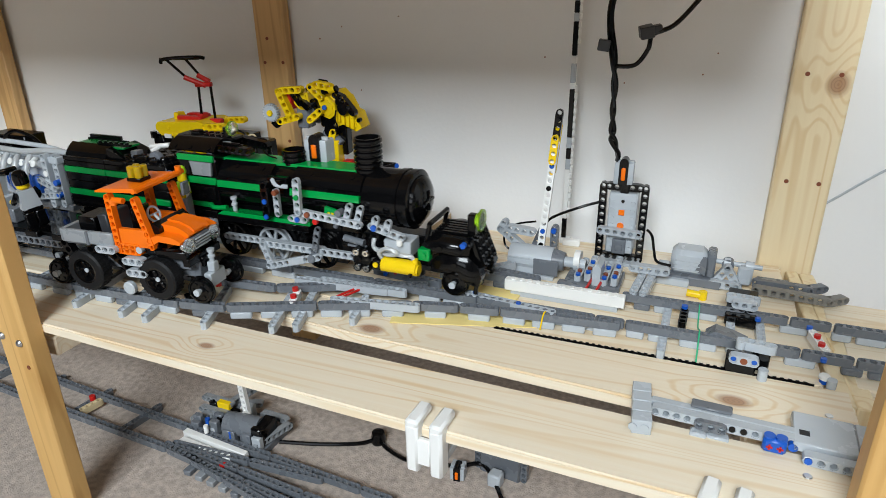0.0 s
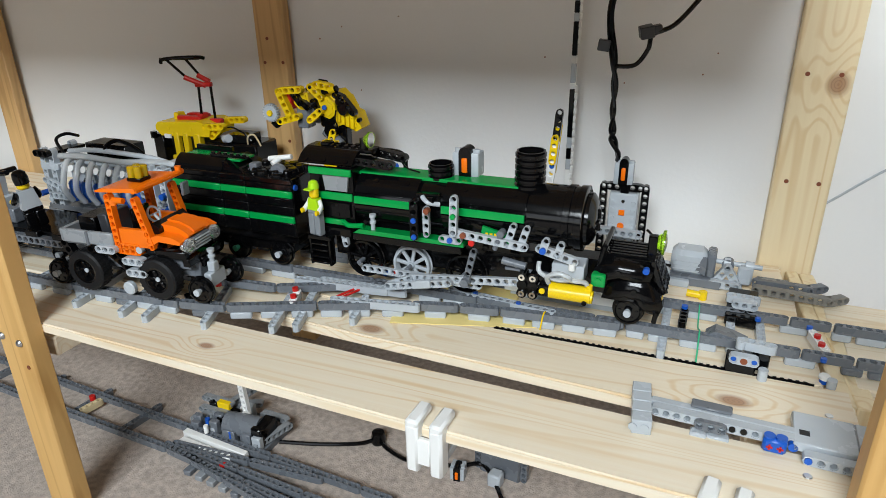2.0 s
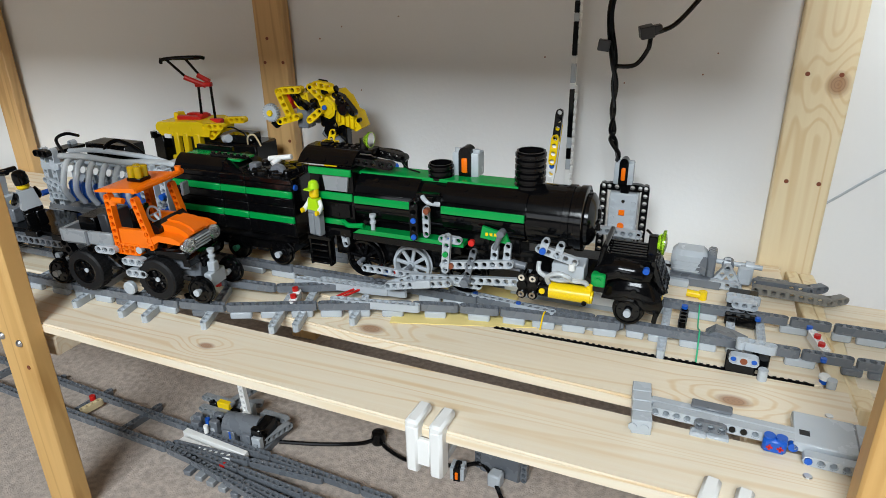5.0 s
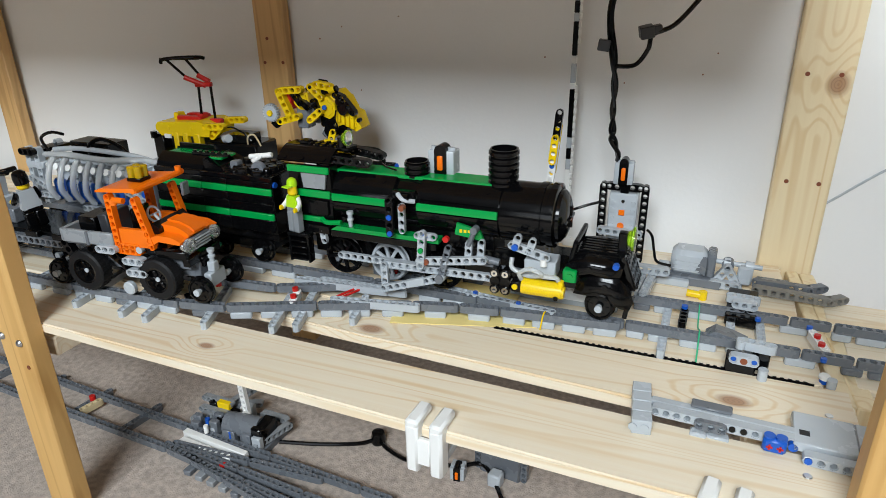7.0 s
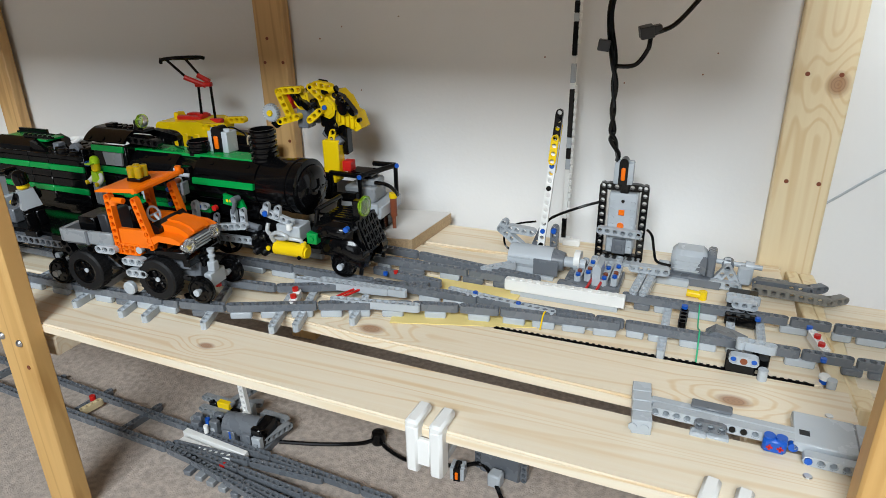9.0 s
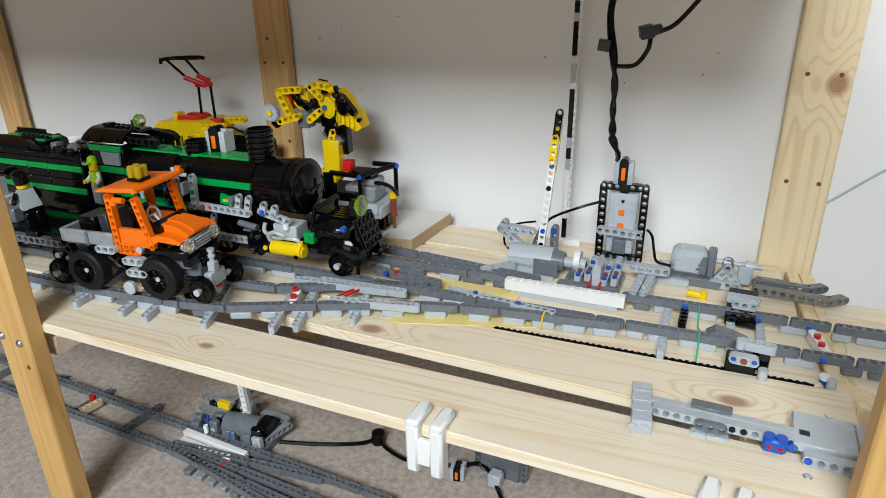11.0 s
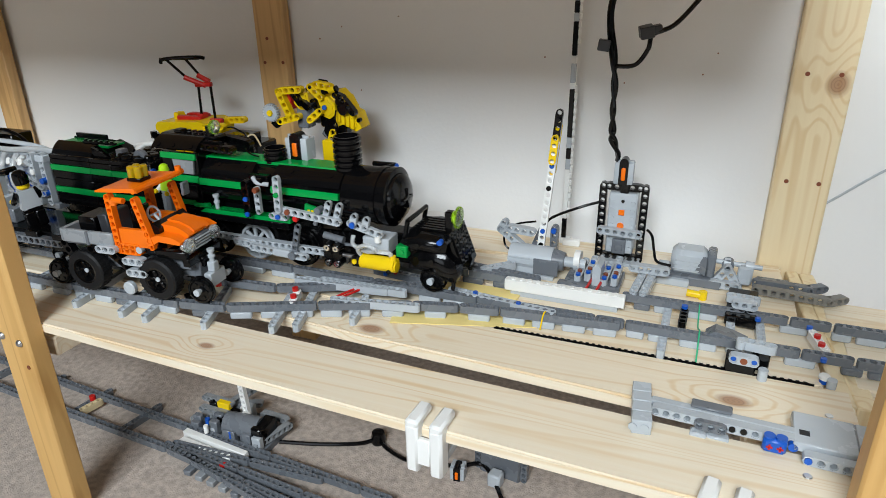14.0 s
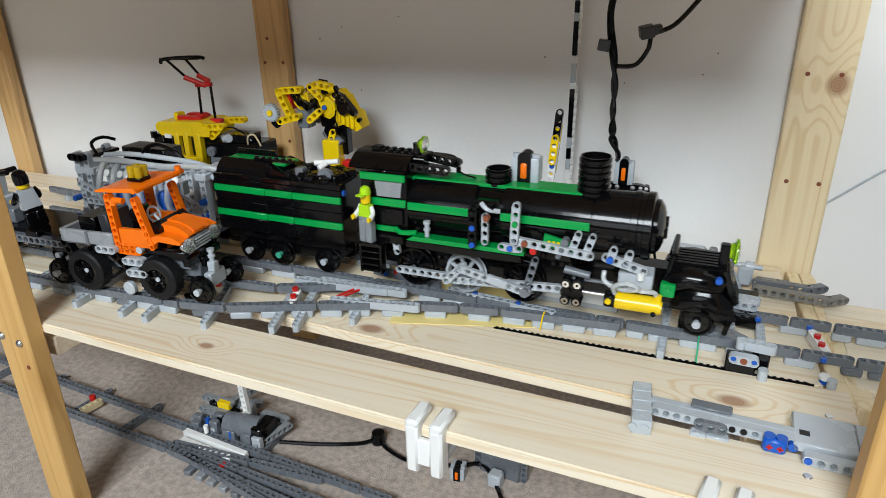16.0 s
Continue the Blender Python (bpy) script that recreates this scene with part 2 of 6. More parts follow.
# ---- the room and the shelf ----
PINE = wood("pine_deck", (0.86, 0.775, 0.63), (0.70, 0.49, 0.24), 0)
PINE_FRONT = wood("pine_front_board", (0.87, 0.79, 0.65), (0.72, 0.51, 0.26), 0, [(-0.3693, -0.1572, 0.0, 0.0095, 0.0052)])
PINE_SECOND = wood("pine_second_board", (0.86, 0.775, 0.63), (0.70, 0.49, 0.24), 0, [(-0.2364, -0.0738, 0.0, 0.0145, 0.0088), (0.0946, -0.0758, 0.0, 0.0140, 0.0085)])
PINE_LEG = wood("pine_leg", (0.86, 0.73, 0.49), (0.68, 0.47, 0.22), 2, [(0.0440, 0.0, 0.2103, 0.0135, 0.0115)], grain=0.8)
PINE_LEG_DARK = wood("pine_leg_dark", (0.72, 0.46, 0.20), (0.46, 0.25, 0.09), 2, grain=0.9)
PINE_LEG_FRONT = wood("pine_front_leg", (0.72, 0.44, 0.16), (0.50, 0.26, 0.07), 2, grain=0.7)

FLOOR_Z = -0.24
part("floor", S().box(-3.0, 1.8, -3.1, 0.95, FLOOR_Z - 0.05, FLOOR_Z, 0), CARPET)
tagged(bpy.data.objects["floor"], "short-pile brown carpet floor", "floor", kind="structure")
tagged(part("wall_back", S().box(-3.0, 1.8, 0.812, 0.912, FLOOR_Z, 2.0, 0), WALLP), "white painted plaster wall with small marks", "wall", kind="structure")
for x, z in ((-0.484, 0.259), (-0.520, 0.2425), (-0.1995, 0.227), (-0.102, 0.200), (-0.016, 0.213), (-0.003, 0.2366), (-0.397, 0.2726), (-0.459, 0.175)):
    part("wall_mark", S().cyl((x, 0.8122, z), (x, 0.8112, z), 0.0009, 8), BROWN, bpy.data.objects["wall_back"])
# added walls close the unseen room; their dark colour holds bounce light down
tagged(part("wall_left", S().box(-3.1, -3.0, -3.2, 0.912, FLOOR_Z, 2.0, 0), ROOMP), "unseen side wall, darkened to cut bounce light", "wall", kind="structure")
tagged(part("wall_right", S().box(1.8, 1.9, -3.2, 0.912, FLOOR_Z, 2.0, 0), ROOMP), "unseen side wall, darkened to cut bounce light", "wall", kind="structure")
# unseen front wall, darkened like the sides; its opening is made up
front = S().box(-3.0, -1.05, -3.15, -3.05, FLOOR_Z, 2.0, 0).box(0.45, 1.8, -3.15, -3.05, FLOOR_Z, 2.0, 0)
front.box(-1.05, 0.45, -3.15, -3.05, FLOOR_Z, 0.3, 0).box(-1.05, 0.45, -3.15, -3.05, 1.4, 2.0, 0)
tagged(part("wall_front", front, ROOMP), "unseen darkened front wall with an added opening", "wall", kind="structure")
# added ceiling out of view, its colour dimmed to weaken the fill
tagged(part("ceiling", S().box(-3.1, 1.9, -3.2, 0.912, 2.0, 2.1, 0), CEILP), "unseen ceiling, greyed to cut bounce light", "ceiling", kind="structure")


def deck_board(x0, x1, y0, y1, material, parent, z1=0.0, y0b=None, y1b=None, thick=0.022):
    """A deck board in the track's frame; y0b, y1b: its edges' places at the far end."""
    y0b, y1b = y0 if y0b is None else y0b, y1 if y1b is None else y1b
    sh = S()
    bm = bmesh.new()
    vs = [bm.verts.new(p) for p in ((x0, y0, z1 - thick), (x1, y0b, z1 - thick), (x1, y1b, z1 - thick), (x0, y1, z1 - thick),
                                    (x0, y0, z1), (x1, y0b, z1), (x1, y1b, z1), (x0, y1, z1))]
    for f in ((3, 2, 1, 0), (4, 5, 6, 7), (0, 1, 5, 4), (1, 2, 6, 5), (2, 3, 7, 6), (3, 0, 4, 7)):
        bm.faces.new([vs[i] for i in f])
    bmesh.ops.bevel(bm, geom=bm.edges[:], offset=0.0018, segments=2, affect="EDGES")
    bm.verts.index_update()
    sh.add([v.co.copy() for v in bm.verts], [[v.index for v in f.verts] for f in bm.faces])
    bm.free()
    return part("deck_board", sh, material, parent)


shelf = thing("shelving_unit", TRACK.copy(), "unfinished pine shelving unit with slatted deck, standing on carpet", "shelf")
deck_board(-0.66, 0.205, -0.1790, -0.1080, PINE_FRONT, shelf, y0b=-0.2035, y1b=-0.1275, thick=0.0115)
deck_board(-0.66, 0.184, -0.0700, -0.0295, PINE_SECOND, shelf, y0b=-0.1070, thick=0.0115)
deck_board(-0.66, 0.165, -0.0275, 0.0600, PINE, shelf)
deck_board(-0.66, 0.156, 0.0680, 0.1450, PINE, shelf)
deck_board(-0.66, 0.148, 0.1530, 0.2245, PINE, shelf)
part("crossbar", S().box(-0.012, 0.012, -0.150, 0.215, -0.055, -0.0235, 0.002, pose(0.182, 0.0, 0, 0, 0, 5)), PINE, shelf)
for x in (-0.575, 0.12):
    part("crossbar", S().box(x - 0.014, x + 0.014, -0.172 if x < 0 else -0.150, 0.220, -0.046, -0.0225, 0.002), PINE, shelf)
for dx, wide, z in ((0.0, 0.0065, -0.0005), (0.0150, 0.0080, -0.0015)):
    part("joint_strip", S().box(-0.125, 0.140, -wide, wide, z - 0.018, z, 0.0012, pose(0.1700 + dx, 0.075, 0, 0, 0, 94.5)), PINE_LEG, shelf)


def leg(x, y, material, holes, parent, wide=0.058):
    ob = part("leg", S().box(0, wide, 0, 0.02, FLOOR_Z, 0.42, 0.002), material, parent, m=pose(x, y, 0))
    for hx, hz in holes:
        part("screw_hole", S().cyl((hx, 0.0005, hz), (hx, -0.0006, hz), 0.0024, 12), BROWN, ob)
    return ob


leg(0.1232, 0.2255, PINE_LEG, [(0.0139, 0.2201), (0.0454, 0.2201), (0.0137, 0.1027), (0.0460, 0.1026)], shelf)
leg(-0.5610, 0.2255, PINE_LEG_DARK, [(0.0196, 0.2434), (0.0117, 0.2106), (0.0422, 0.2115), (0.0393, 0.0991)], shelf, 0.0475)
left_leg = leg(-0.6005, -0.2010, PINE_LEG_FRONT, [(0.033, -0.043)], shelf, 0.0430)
for sx, sz in ((0.0065, -0.0107), (0.0303, -0.0150)):
    part("screw_head", S().lathe([(0.0, 0.0028), (0.002, 0.0026), (0.0036, 0.0012), (0.0042, 0.0)], pose(sx, -0.0005, sz, 90, 0, 0), 16), STEEL, left_leg)
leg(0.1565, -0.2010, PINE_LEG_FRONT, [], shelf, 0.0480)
for y0, y1 in ((-0.20, -0.10), (-0.09, 0.01), (0.02, 0.12), (0.13, 0.2245)):
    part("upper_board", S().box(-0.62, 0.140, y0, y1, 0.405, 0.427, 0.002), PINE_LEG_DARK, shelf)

side_unit = thing("shelving_unit", TRACK @ pose(-1.10, 0.0, 0), "neighbouring pine shelving unit with slatted deck", "shelf")
for y0, y1 in ((-0.18, -0.10), (-0.09, -0.01), (0.0, 0.08), (0.09, 0.15), (0.16, 0.2245)):
    part("deck_board", S().box(-0.5, 0.436, y0, y1, -0.022, -0.001, 0.0018), PINE, side_unit)
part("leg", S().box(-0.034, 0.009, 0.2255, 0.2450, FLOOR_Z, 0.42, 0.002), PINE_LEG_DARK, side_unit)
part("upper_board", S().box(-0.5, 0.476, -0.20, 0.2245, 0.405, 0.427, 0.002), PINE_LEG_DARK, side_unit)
right_unit = thing("shelving_unit", TRACK.copy(), "neighbouring pine shelf deck joined at the crossbar", "shelf")
for x0, y0, y1 in ((0.200, -0.100, -0.026), (0.190, -0.020, 0.062), (0.181, 0.070, 0.146)):
    part("deck_board", S().box(x0, 0.80, y0, y1, -0.022, -0.001, 0.0018), PINE, right_unit)

# ---- tracks ----


def rail_run(parent, a, b, z=0.0117, lengths=(13, 9, 15, 11), material=DGREY):
    """Beams end to end from a to b with their holes upward."""
    a, b = Vector((*a, z)), Vector((*b, z))
    d = b - a
    ang, total, done, i = math.atan2(d.y, d.x), d.length, 0.0, 0
    while done < total - 0.006:
        left, n, k = total - done, lengths[i % len(lengths)], 1.0
        if left < n * 0.008 + 0.02:
            n = max(2, round(left / 0.008))
            k = (left - 0.0003) / (n * 0.008)
        p = a + d.normalized() * (done + 0.004 * k)
        part("rail", S().beam(n, Matrix.Diagonal((k, 1, 1, 1))), material, parent, m=Matrix.Translation(p) @ Matrix.Rotation(ang, 4, "Z") @ HOLES_UP)
        done += n * 0.008 * k + 0.0003
        i += 1


def sleeper(parent, x, y, n, ang=90, z=0.0039, material=LGREY, up=True):
    m = pose(x, y, z, 0, 0, ang)
    part("sleeper", S().beam(n), material, parent, m=m @ HOLES_UP if up else m)


def riser(parent, x0, x1, y, material, ang=0, z1=0.0077):
    part("riser", S().box(x0 - (x0 + x1) / 2, (x1 - x0) / 2, -0.0036, 0.0036, 0.0, z1, 0.0012), material, parent, m=pose((x0 + x1) / 2, y, 0, 0, 0, ang))


main_track = thing("railway_track", TRACK.copy(), "grey toy-beam railway track with risers on the deck", "track", "tracks")
GAUGE = 0.0600
for a, b in ((-0.84, -0.0022), (-0.0018, 0.1009), (0.1013, 0.1478), (0.1482, 0.1890), (0.1900, 0.44)):
    rail_run(main_track, (a, 0.0), (b, 0.0), lengths=(15, 13, 15))
for a, b in ((-0.84, -0.136), (-0.0126, 0.1047), (0.1051, 0.1428), (0.1436, 0.1792), (0.1805, 0.44)):
    rail_run(main_track, (a, GAUGE), (b, GAUGE), lengths=(15, 11, 15))
random.seed(4)
x = -0.82
while x < 0.42:
    ln = random.choice((0.016, 0.024, 0.032))
    for y in (-0.0008, GAUGE - 0.0008):
        riser(main_track, x, x + ln, y, random.choice((LGREY, LGREY, LGREY, DGREY)))
    x += ln + random.choice((0.004, 0.012, 0.02))
for x, y, n in ((-0.76, -0.004, 9), (-0.65, -0.004, 9), (-0.54, -0.004, 9), (0.0335, -0.028, 12), (0.092, 0.002, 8), (0.118, 0.002, 8), (0.235, 0.002, 8), (0.32, 0.002, 8)):
    sleeper(main_track, x, y, n)
part("tie_beam", S().beam(4), BLACK, main_track, m=pose(0.0485, 0.018, 0.012, 0, 0, 88) @ HOLES_UP)
part("blue_pin", S().cyl((0.0490, 0.046, 0.0155), (0.0490, 0.046, 0.0185), 0.003, 12), BLUE, main_track)
part("point_beam", S().beam(15), LGREY, main_track, m=pose(-0.1823, 0.0083, 0.0124, 0, 0, -7) @ HOLES_UP)
part("point_beam", S().beam(13), LGREY, main_track, m=pose(-0.3241, -0.0178, 0.0126, 0, 0, 2) @ HOLES_UP)
part("point_beam", S().beam(11), DGREY, main_track, m=pose(-0.2824, 0.0291, 0.0122, 0, 0, -6) @ HOLES_UP)
for px, py, mt in ((-0.2650, 0.0168, BLUE), (-0.2554, 0.0238, RED), (-0.1066, -0.0023, BLUE), (-0.1551, 0.0055, BLUE), (0.1148, 0.0450, BLUE), (0.1178, -0.0104, BLUE), (0.1634, -0.0122, BLUE), (0.1583, 0.0441, BLUE)):
    part("pin", S().cyl((px, py, 0.0145), (px, py, 0.0178), 0.0026, 12), mt, main_track)
part("marker_tie", S().beam(5), WHITE, main_track, m=pose(0.1672, 0.0075, 0.0119, 0, 0, 102) @ HOLES_UP)
for px, py in ((0.1628, 0.0275), (0.1645, 0.0130)):
    part("red_pin", S().cyl((px, py, 0.0155), (px, py, 0.0188), 0.0029, 12), RED, main_track)
part("rubber_band", S().tube([(0.0640, -0.028, 0.0008), (0.0640, -0.004, 0.0165), (0.0640, 0.004, 0.0165), (0.0630, 0.030, 0.006), (0.0625, 0.056, 0.0165), (0.0625, 0.066, 0.0008)], 0.0007), mat("green_rubber", (0.03, 0.45, 0.22), 0.5), main_track)

branch = thing("railway_track", TRACK.copy(), "curving grey toy-beam branch track with splayed sleepers", "track", "tracks")
pts = [(-0.74, -0.1230), (-0.6568, -0.1228), (-0.5784, -0.1222), (-0.4382, -0.1139), (-0.3863, -0.1049), (-0.2998, -0.0685), (-0.2465, -0.0476), (-0.2086, -0.0350), (-0.1621, -0.0232), (-0.1216, -0.0160), (-0.0050, -0.0040)]
for a, b in zip(pts, pts[1:]):
    rail_run(branch, a, b, lengths=(15,))
far = [(-0.74, -0.0630), (-0.57, -0.0622), (-0.4250, -0.0552), (-0.3640, -0.0490), (-0.2960, -0.0190), (-0.2100, 0.0120)]
for a, b in zip(far, far[1:]):
    rail_run(branch, a, b, lengths=(15,))
for a, b in zip(pts[:-1], pts[1:]):
    va, vb = Vector(a), Vector(b)
    ang = math.degrees(math.atan2(vb.y - va.y, vb.x - va.x))
    steps = max(1, int((vb - va).length / 0.028))
    for k in range(steps):
        p = va.lerp(vb, (k + 0.5) / steps)
        riser(branch, p.x - 0.011, p.x + 0.011, p.y - 0.0012, random.choice((LGREY, LGREY, DGREY)), ang)
for x, y, n, ang in ((-0.5550, -0.1420, 12, 100), (-0.4913, -0.1410, 12, 104), (-0.4597, -0.1410, 9, 106), (-0.3934, -0.1310, 11, 112), (-0.3246, -0.1140, 11, 108), (-0.3040, -0.1030, 11, 108), (-0.2579, -0.0720, 7, 102), (-0.645, -0.142, 9, 95)):
    sleeper(branch, x, y, n, ang)
for x, y, mt in ((-0.4314, -0.0858, BLUE), (-0.4217, -0.0723, RED), (-0.3363, -0.0536, RED), (-0.3288, -0.0685, RED)):
    part("pin", S().cyl((x, y, 0.0155), (x, y, 0.0192), 0.0033, 12), mt, branch)
part("black_beam", S().beam(4), BLACK, branch, m=pose(-0.4387, -0.1005, 0.0117, 0, 0, 52) @ HOLES_UP)
part("pin_tie", S().beam(4), WHITE, branch, m=pose(-0.3263, -0.0742, 0.0117, 0, 0, 111) @ HOLES_UP)
part("link_beam", S().beam(12), LGREY, branch, m=pose(-0.2888, -0.0552, 0.0128, 0, 0, 10) @ HOLES_UP)
part("link_beam", S().beam(14), LGREY, branch, m=pose(-0.3512, -0.0268, 0.0130, 0, 0, 5) @ HOLES_UP)
for k in (0, 0.006):
    part("red_axle", S().cyl((-0.2949 + k, -0.0437, 0.010), (-0.2949 + 0.014 + k, -0.0437 + 0.022, 0.013), 0.0013, 8), RED, branch)

rear_track = thing("railway_track", seat(-0.0239, 0.5652, -0.58, 1.194, 1.100) @ Matrix.Diagonal((1, 1, 0.84, 1)), "rear grey toy-beam siding track", "track", "tracks")
rail_run(rear_track, (-0.80, 0.105), (-0.235, 0.0755), lengths=(15, 11, 13))
rail_run(rear_track, (-0.235, 0.0755), (-0.105, 0.060), lengths=(15, 11, 13))
rail_run(rear_track, (-0.80, 0.152), (-0.30, 0.125), lengths=(15, 11, 13))
for k in range(9):
    sleeper(rear_track, -0.76 + 0.055 * k, 0.098 - 0.0027 * k, 7)

# ---- the train ----
TRAIN, WHEELS, RODS, MAIN_RODS, SLIDERS, LEVERS = [], [], [], [], [], []
PHASE = -1.1
DRIVER_R = 0.0208
MID = 0.025  # the train's middle, across the track


def spoked_wheel(name, parent, at, r, rim_mat, spoke_mat, spokes=8, w=0.006):
    ob = part(name, S().lathe([(r * 0.86, -w / 2), (r * 0.97, -w / 2), (r, -w / 2 + 0.0006), (r, w / 2 - 0.0014), (r * 1.06, w / 2 - 0.001), (r * 1.06, w / 2), (r * 0.80, w / 2), (r * 0.82, 0.0), (r * 0.86, -w / 2)], pose(0, 0, 0, -90, 0, 0), 32),
              rim_mat, parent, m=pose(*at))
    hub = S().lathe([(0.0, -w / 2 - 0.0012), (0.0030, -w / 2 - 0.0012), (0.0036, -w / 2), (0.0036, w / 2)], pose(0, 0, 0, -90, 0, 0), 16)
    for k in range(spokes):
        hub.box(0.002, r * 0.86, -w / 2 + 0.0012, w / 2 - 0.0022, -0.0017, 0.0017, 0.0004, pose(0, 0, 0, 0, 360 * k / spokes + 11, 0))
    part("spokes", hub, spoke_mat, ob)
    return ob


def disc_wheel(name, parent, at, r, w=0.007, hub_mat=LGREY):
    ob = part(name, S().lathe([(0.0, -w / 2 + 0.0014), (r * 0.35, -w / 2 + 0.0012), (r * 0.8, -w / 2 + 0.0014), (r * 0.86, -w / 2), (r, -w / 2 + 0.0005), (r, w / 2 - 0.0014), (r * 1.12, w / 2 - 0.001), (r * 1.12, w / 2), (0, w / 2)], pose(0, 0, 0, -90, 0, 0), 28),
              BLACK, parent, m=pose(*at))
    for k in range(6):
        a = math.radians(60 * k)
        ob2 = S().cyl((r * 0.58 * math.cos(a), -w / 2 + 0.0004, r * 0.58 * math.sin(a)), (r * 0.58 * math.cos(a), -w / 2 + 0.002, r * 0.58 * math.sin(a)), r * 0.13, 10)
        part("rim_boss", ob2, BLACK, ob)
    part("axle_end", S().cyl((0, -w / 2 - 0.004, 0), (0, w / 2, 0), 0.0024, 12).cyl((0, -w / 2 - 0.0045, 0), (0, -w / 2 - 0.002, 0), 0.0034, 12), hub_mat, ob)
    return ob


def stud_row(sh, x0, n, y, z, step=0.008, r=0.0024, h=0.0018, m=None):
    for k in range(n):
        sh.cyl((x0 + k * step, y, z), (x0 + k * step, y, z + h), r, 12, m=m)
    return sh


def arc_plate(sh, x0, x1, r, a0, a1, cy, cz, t=0.0016, n=8):
    """A curved panel along x about the axis (cy, cz); angles in degrees from the near side upward."""
    prof = []
    for k in range(n + 1):
        a = math.radians(a0 + (a1 - a0) * k / n)
        prof.append((cy - r * math.cos(a), cz + r * math.sin(a)))
    for k in range(n, -1, -1):
        a = math.radians(a0 + (a1 - a0) * k / n)
        prof.append((cy - (r - t) * math.cos(a), cz + (r - t) * math.sin(a)))
    m = len(prof)
    vs = [(x0, y, z) for y, z in prof] + [(x1, y, z) for y, z in prof]
    fs = [(i, (i + 1) % m, m + (i + 1) % m, m + i) for i in range(m)]
    for k in range(n):
        fs.append((k, m - 1 - k, m - 2 - k, k + 1))
        fs.append((m + k, m + k + 1, 2 * m - 2 - k, 2 * m - 1 - k))
    return sh.add(vs, fs)


def minifigure(name, m, legs, torso, arms, head, cap, label, hair=None, hip=0.0138):
    """A toy figure as one plain mesh with a material for each colour."""
    sh = S()
    groups = []

    def mark(material):
        groups.append((len(sh.f), material))
    mark(legs)
    sh.box(-0.0078, -0.0003, -0.004, 0.004, 0, hip - 0.0026, 0.0008).box(0.0003, 0.0078, -0.004, 0.004, 0, hip - 0.0026, 0.0008).box(-0.0078, 0.0078, -0.0035, 0.0035, hip - 0.0026, hip, 0.0005)
    mark(torso)
    sh.prism([(-0.0078, hip), (0.0078, hip), (0.0056, 0.0270), (-0.0056, 0.0270)], -0.0038, 0.0038)
    mark(arms)
    for s in (-1, 1):
        sh.tube([(s * 0.0066, 0, 0.0255), (s * 0.0092, -0.001, 0.0215), (s * 0.0100, -0.0065, 0.0185)], 0.0022)
    mark(head)
    sh.lathe([(0, 0.0270), (0.0036, 0.0272), (0.0050, 0.0284), (0.0050, 0.0345), (0.0038, 0.0358), (0, 0.0360)], n=16)
    for s in (-1, 1):
        sh.cyl((s * 0.0100, -0.0065, 0.0185), (s * 0.0101, -0.0100, 0.0185), 0.0018, 10)
    mark(cap)
    if hair:
        sh.lathe([(0.0056, 0.0310), (0.0060, 0.0350), (0.0052, 0.0385), (0.003, 0.0402), (0, 0.0406)], pose(0, 0.0007, 0), n=16)
    else:
        sh.lathe([(0.0054, 0.0338), (0.0056, 0.0355), (0.0046, 0.0384), (0.0022, 0.0396), (0, 0.0398)], n=16)
        sh.box(-0.0045, 0.0045, -0.0105, -0.003, 0.0338, 0.0347, 0.0004)
    ob = part(name, sh, legs, m=m)
    for _, material in groups[1:]:
        ob.data.materials.append(material)
    for i, (start, _) in enumerate(groups):
        stop = groups[i + 1][0] if i + 1 < len(groups) else len(sh.f)
        for p in list(ob.data.polygons)[start:stop]:
            p.material_index = i
    return tagged(ob, label, "toy figure")


def receiver(parent, m, label=""):
    """A remote-control receiver: grey block with studs, a rounded black window and an orange switch."""
    ob = part("receiver", S().box(-0.008, 0.008, -0.008, 0.008, 0, 0.0165, 0.0006, m).cyl((-0.0055, -0.002, 0.0165), (-0.0055, -0.002, 0.0185), 0.0024, 12, m=m).cyl((0.0055, -0.002, 0.0165), (0.0055, -0.002, 0.0185), 0.0024, 12, m=m), LGREY, parent, label)
    pr = [(-0.0038, 0.0)] + [(0.0038 * math.cos(a), 0.0165 + 0.0042 * math.sin(a)) for a in [math.pi - k * math.pi / 8 for k in range(9)]] + [(0.0038, 0.0)]
    part("window", S().prism(pr, -0.0095, 0.003, m), BLACK, ob)
    part("switch", S().box(-0.0017, 0.0017, -0.0110, -0.009, 0.0035, 0.0135, 0.0006, m), ORANGE, ob)
    return ob


loco = thing("steam_locomotive", TRACK @ seat(-0.0004, -0.0114, 0, 1.066, 1.150), "black toy steam locomotive with green stripes on grey rails", "locomotive")
TRAIN.append(loco)
BZ, BR = 0.1010, 0.0268
part("frame", S().box(-0.30, 0.0, 0.0175, 0.0375, 0.034, 0.066, 0.001).box(-0.27, -0.10, 0.018, 0.037, 0.050, 0.066, 0.001), BLACK, loco)
part("boiler", S().lathe([(0, 0), (BR * 0.96, 0.0), (BR * 0.96, 0.066), (BR * 0.94, 0.067), (BR * 0.94, 0.069), (BR * 0.96, 0.07), (BR * 0.96, 0.175), (0, 0.175)], pose(-0.266, MID, BZ, 0, 90, 0), 40), BLACK, loco)
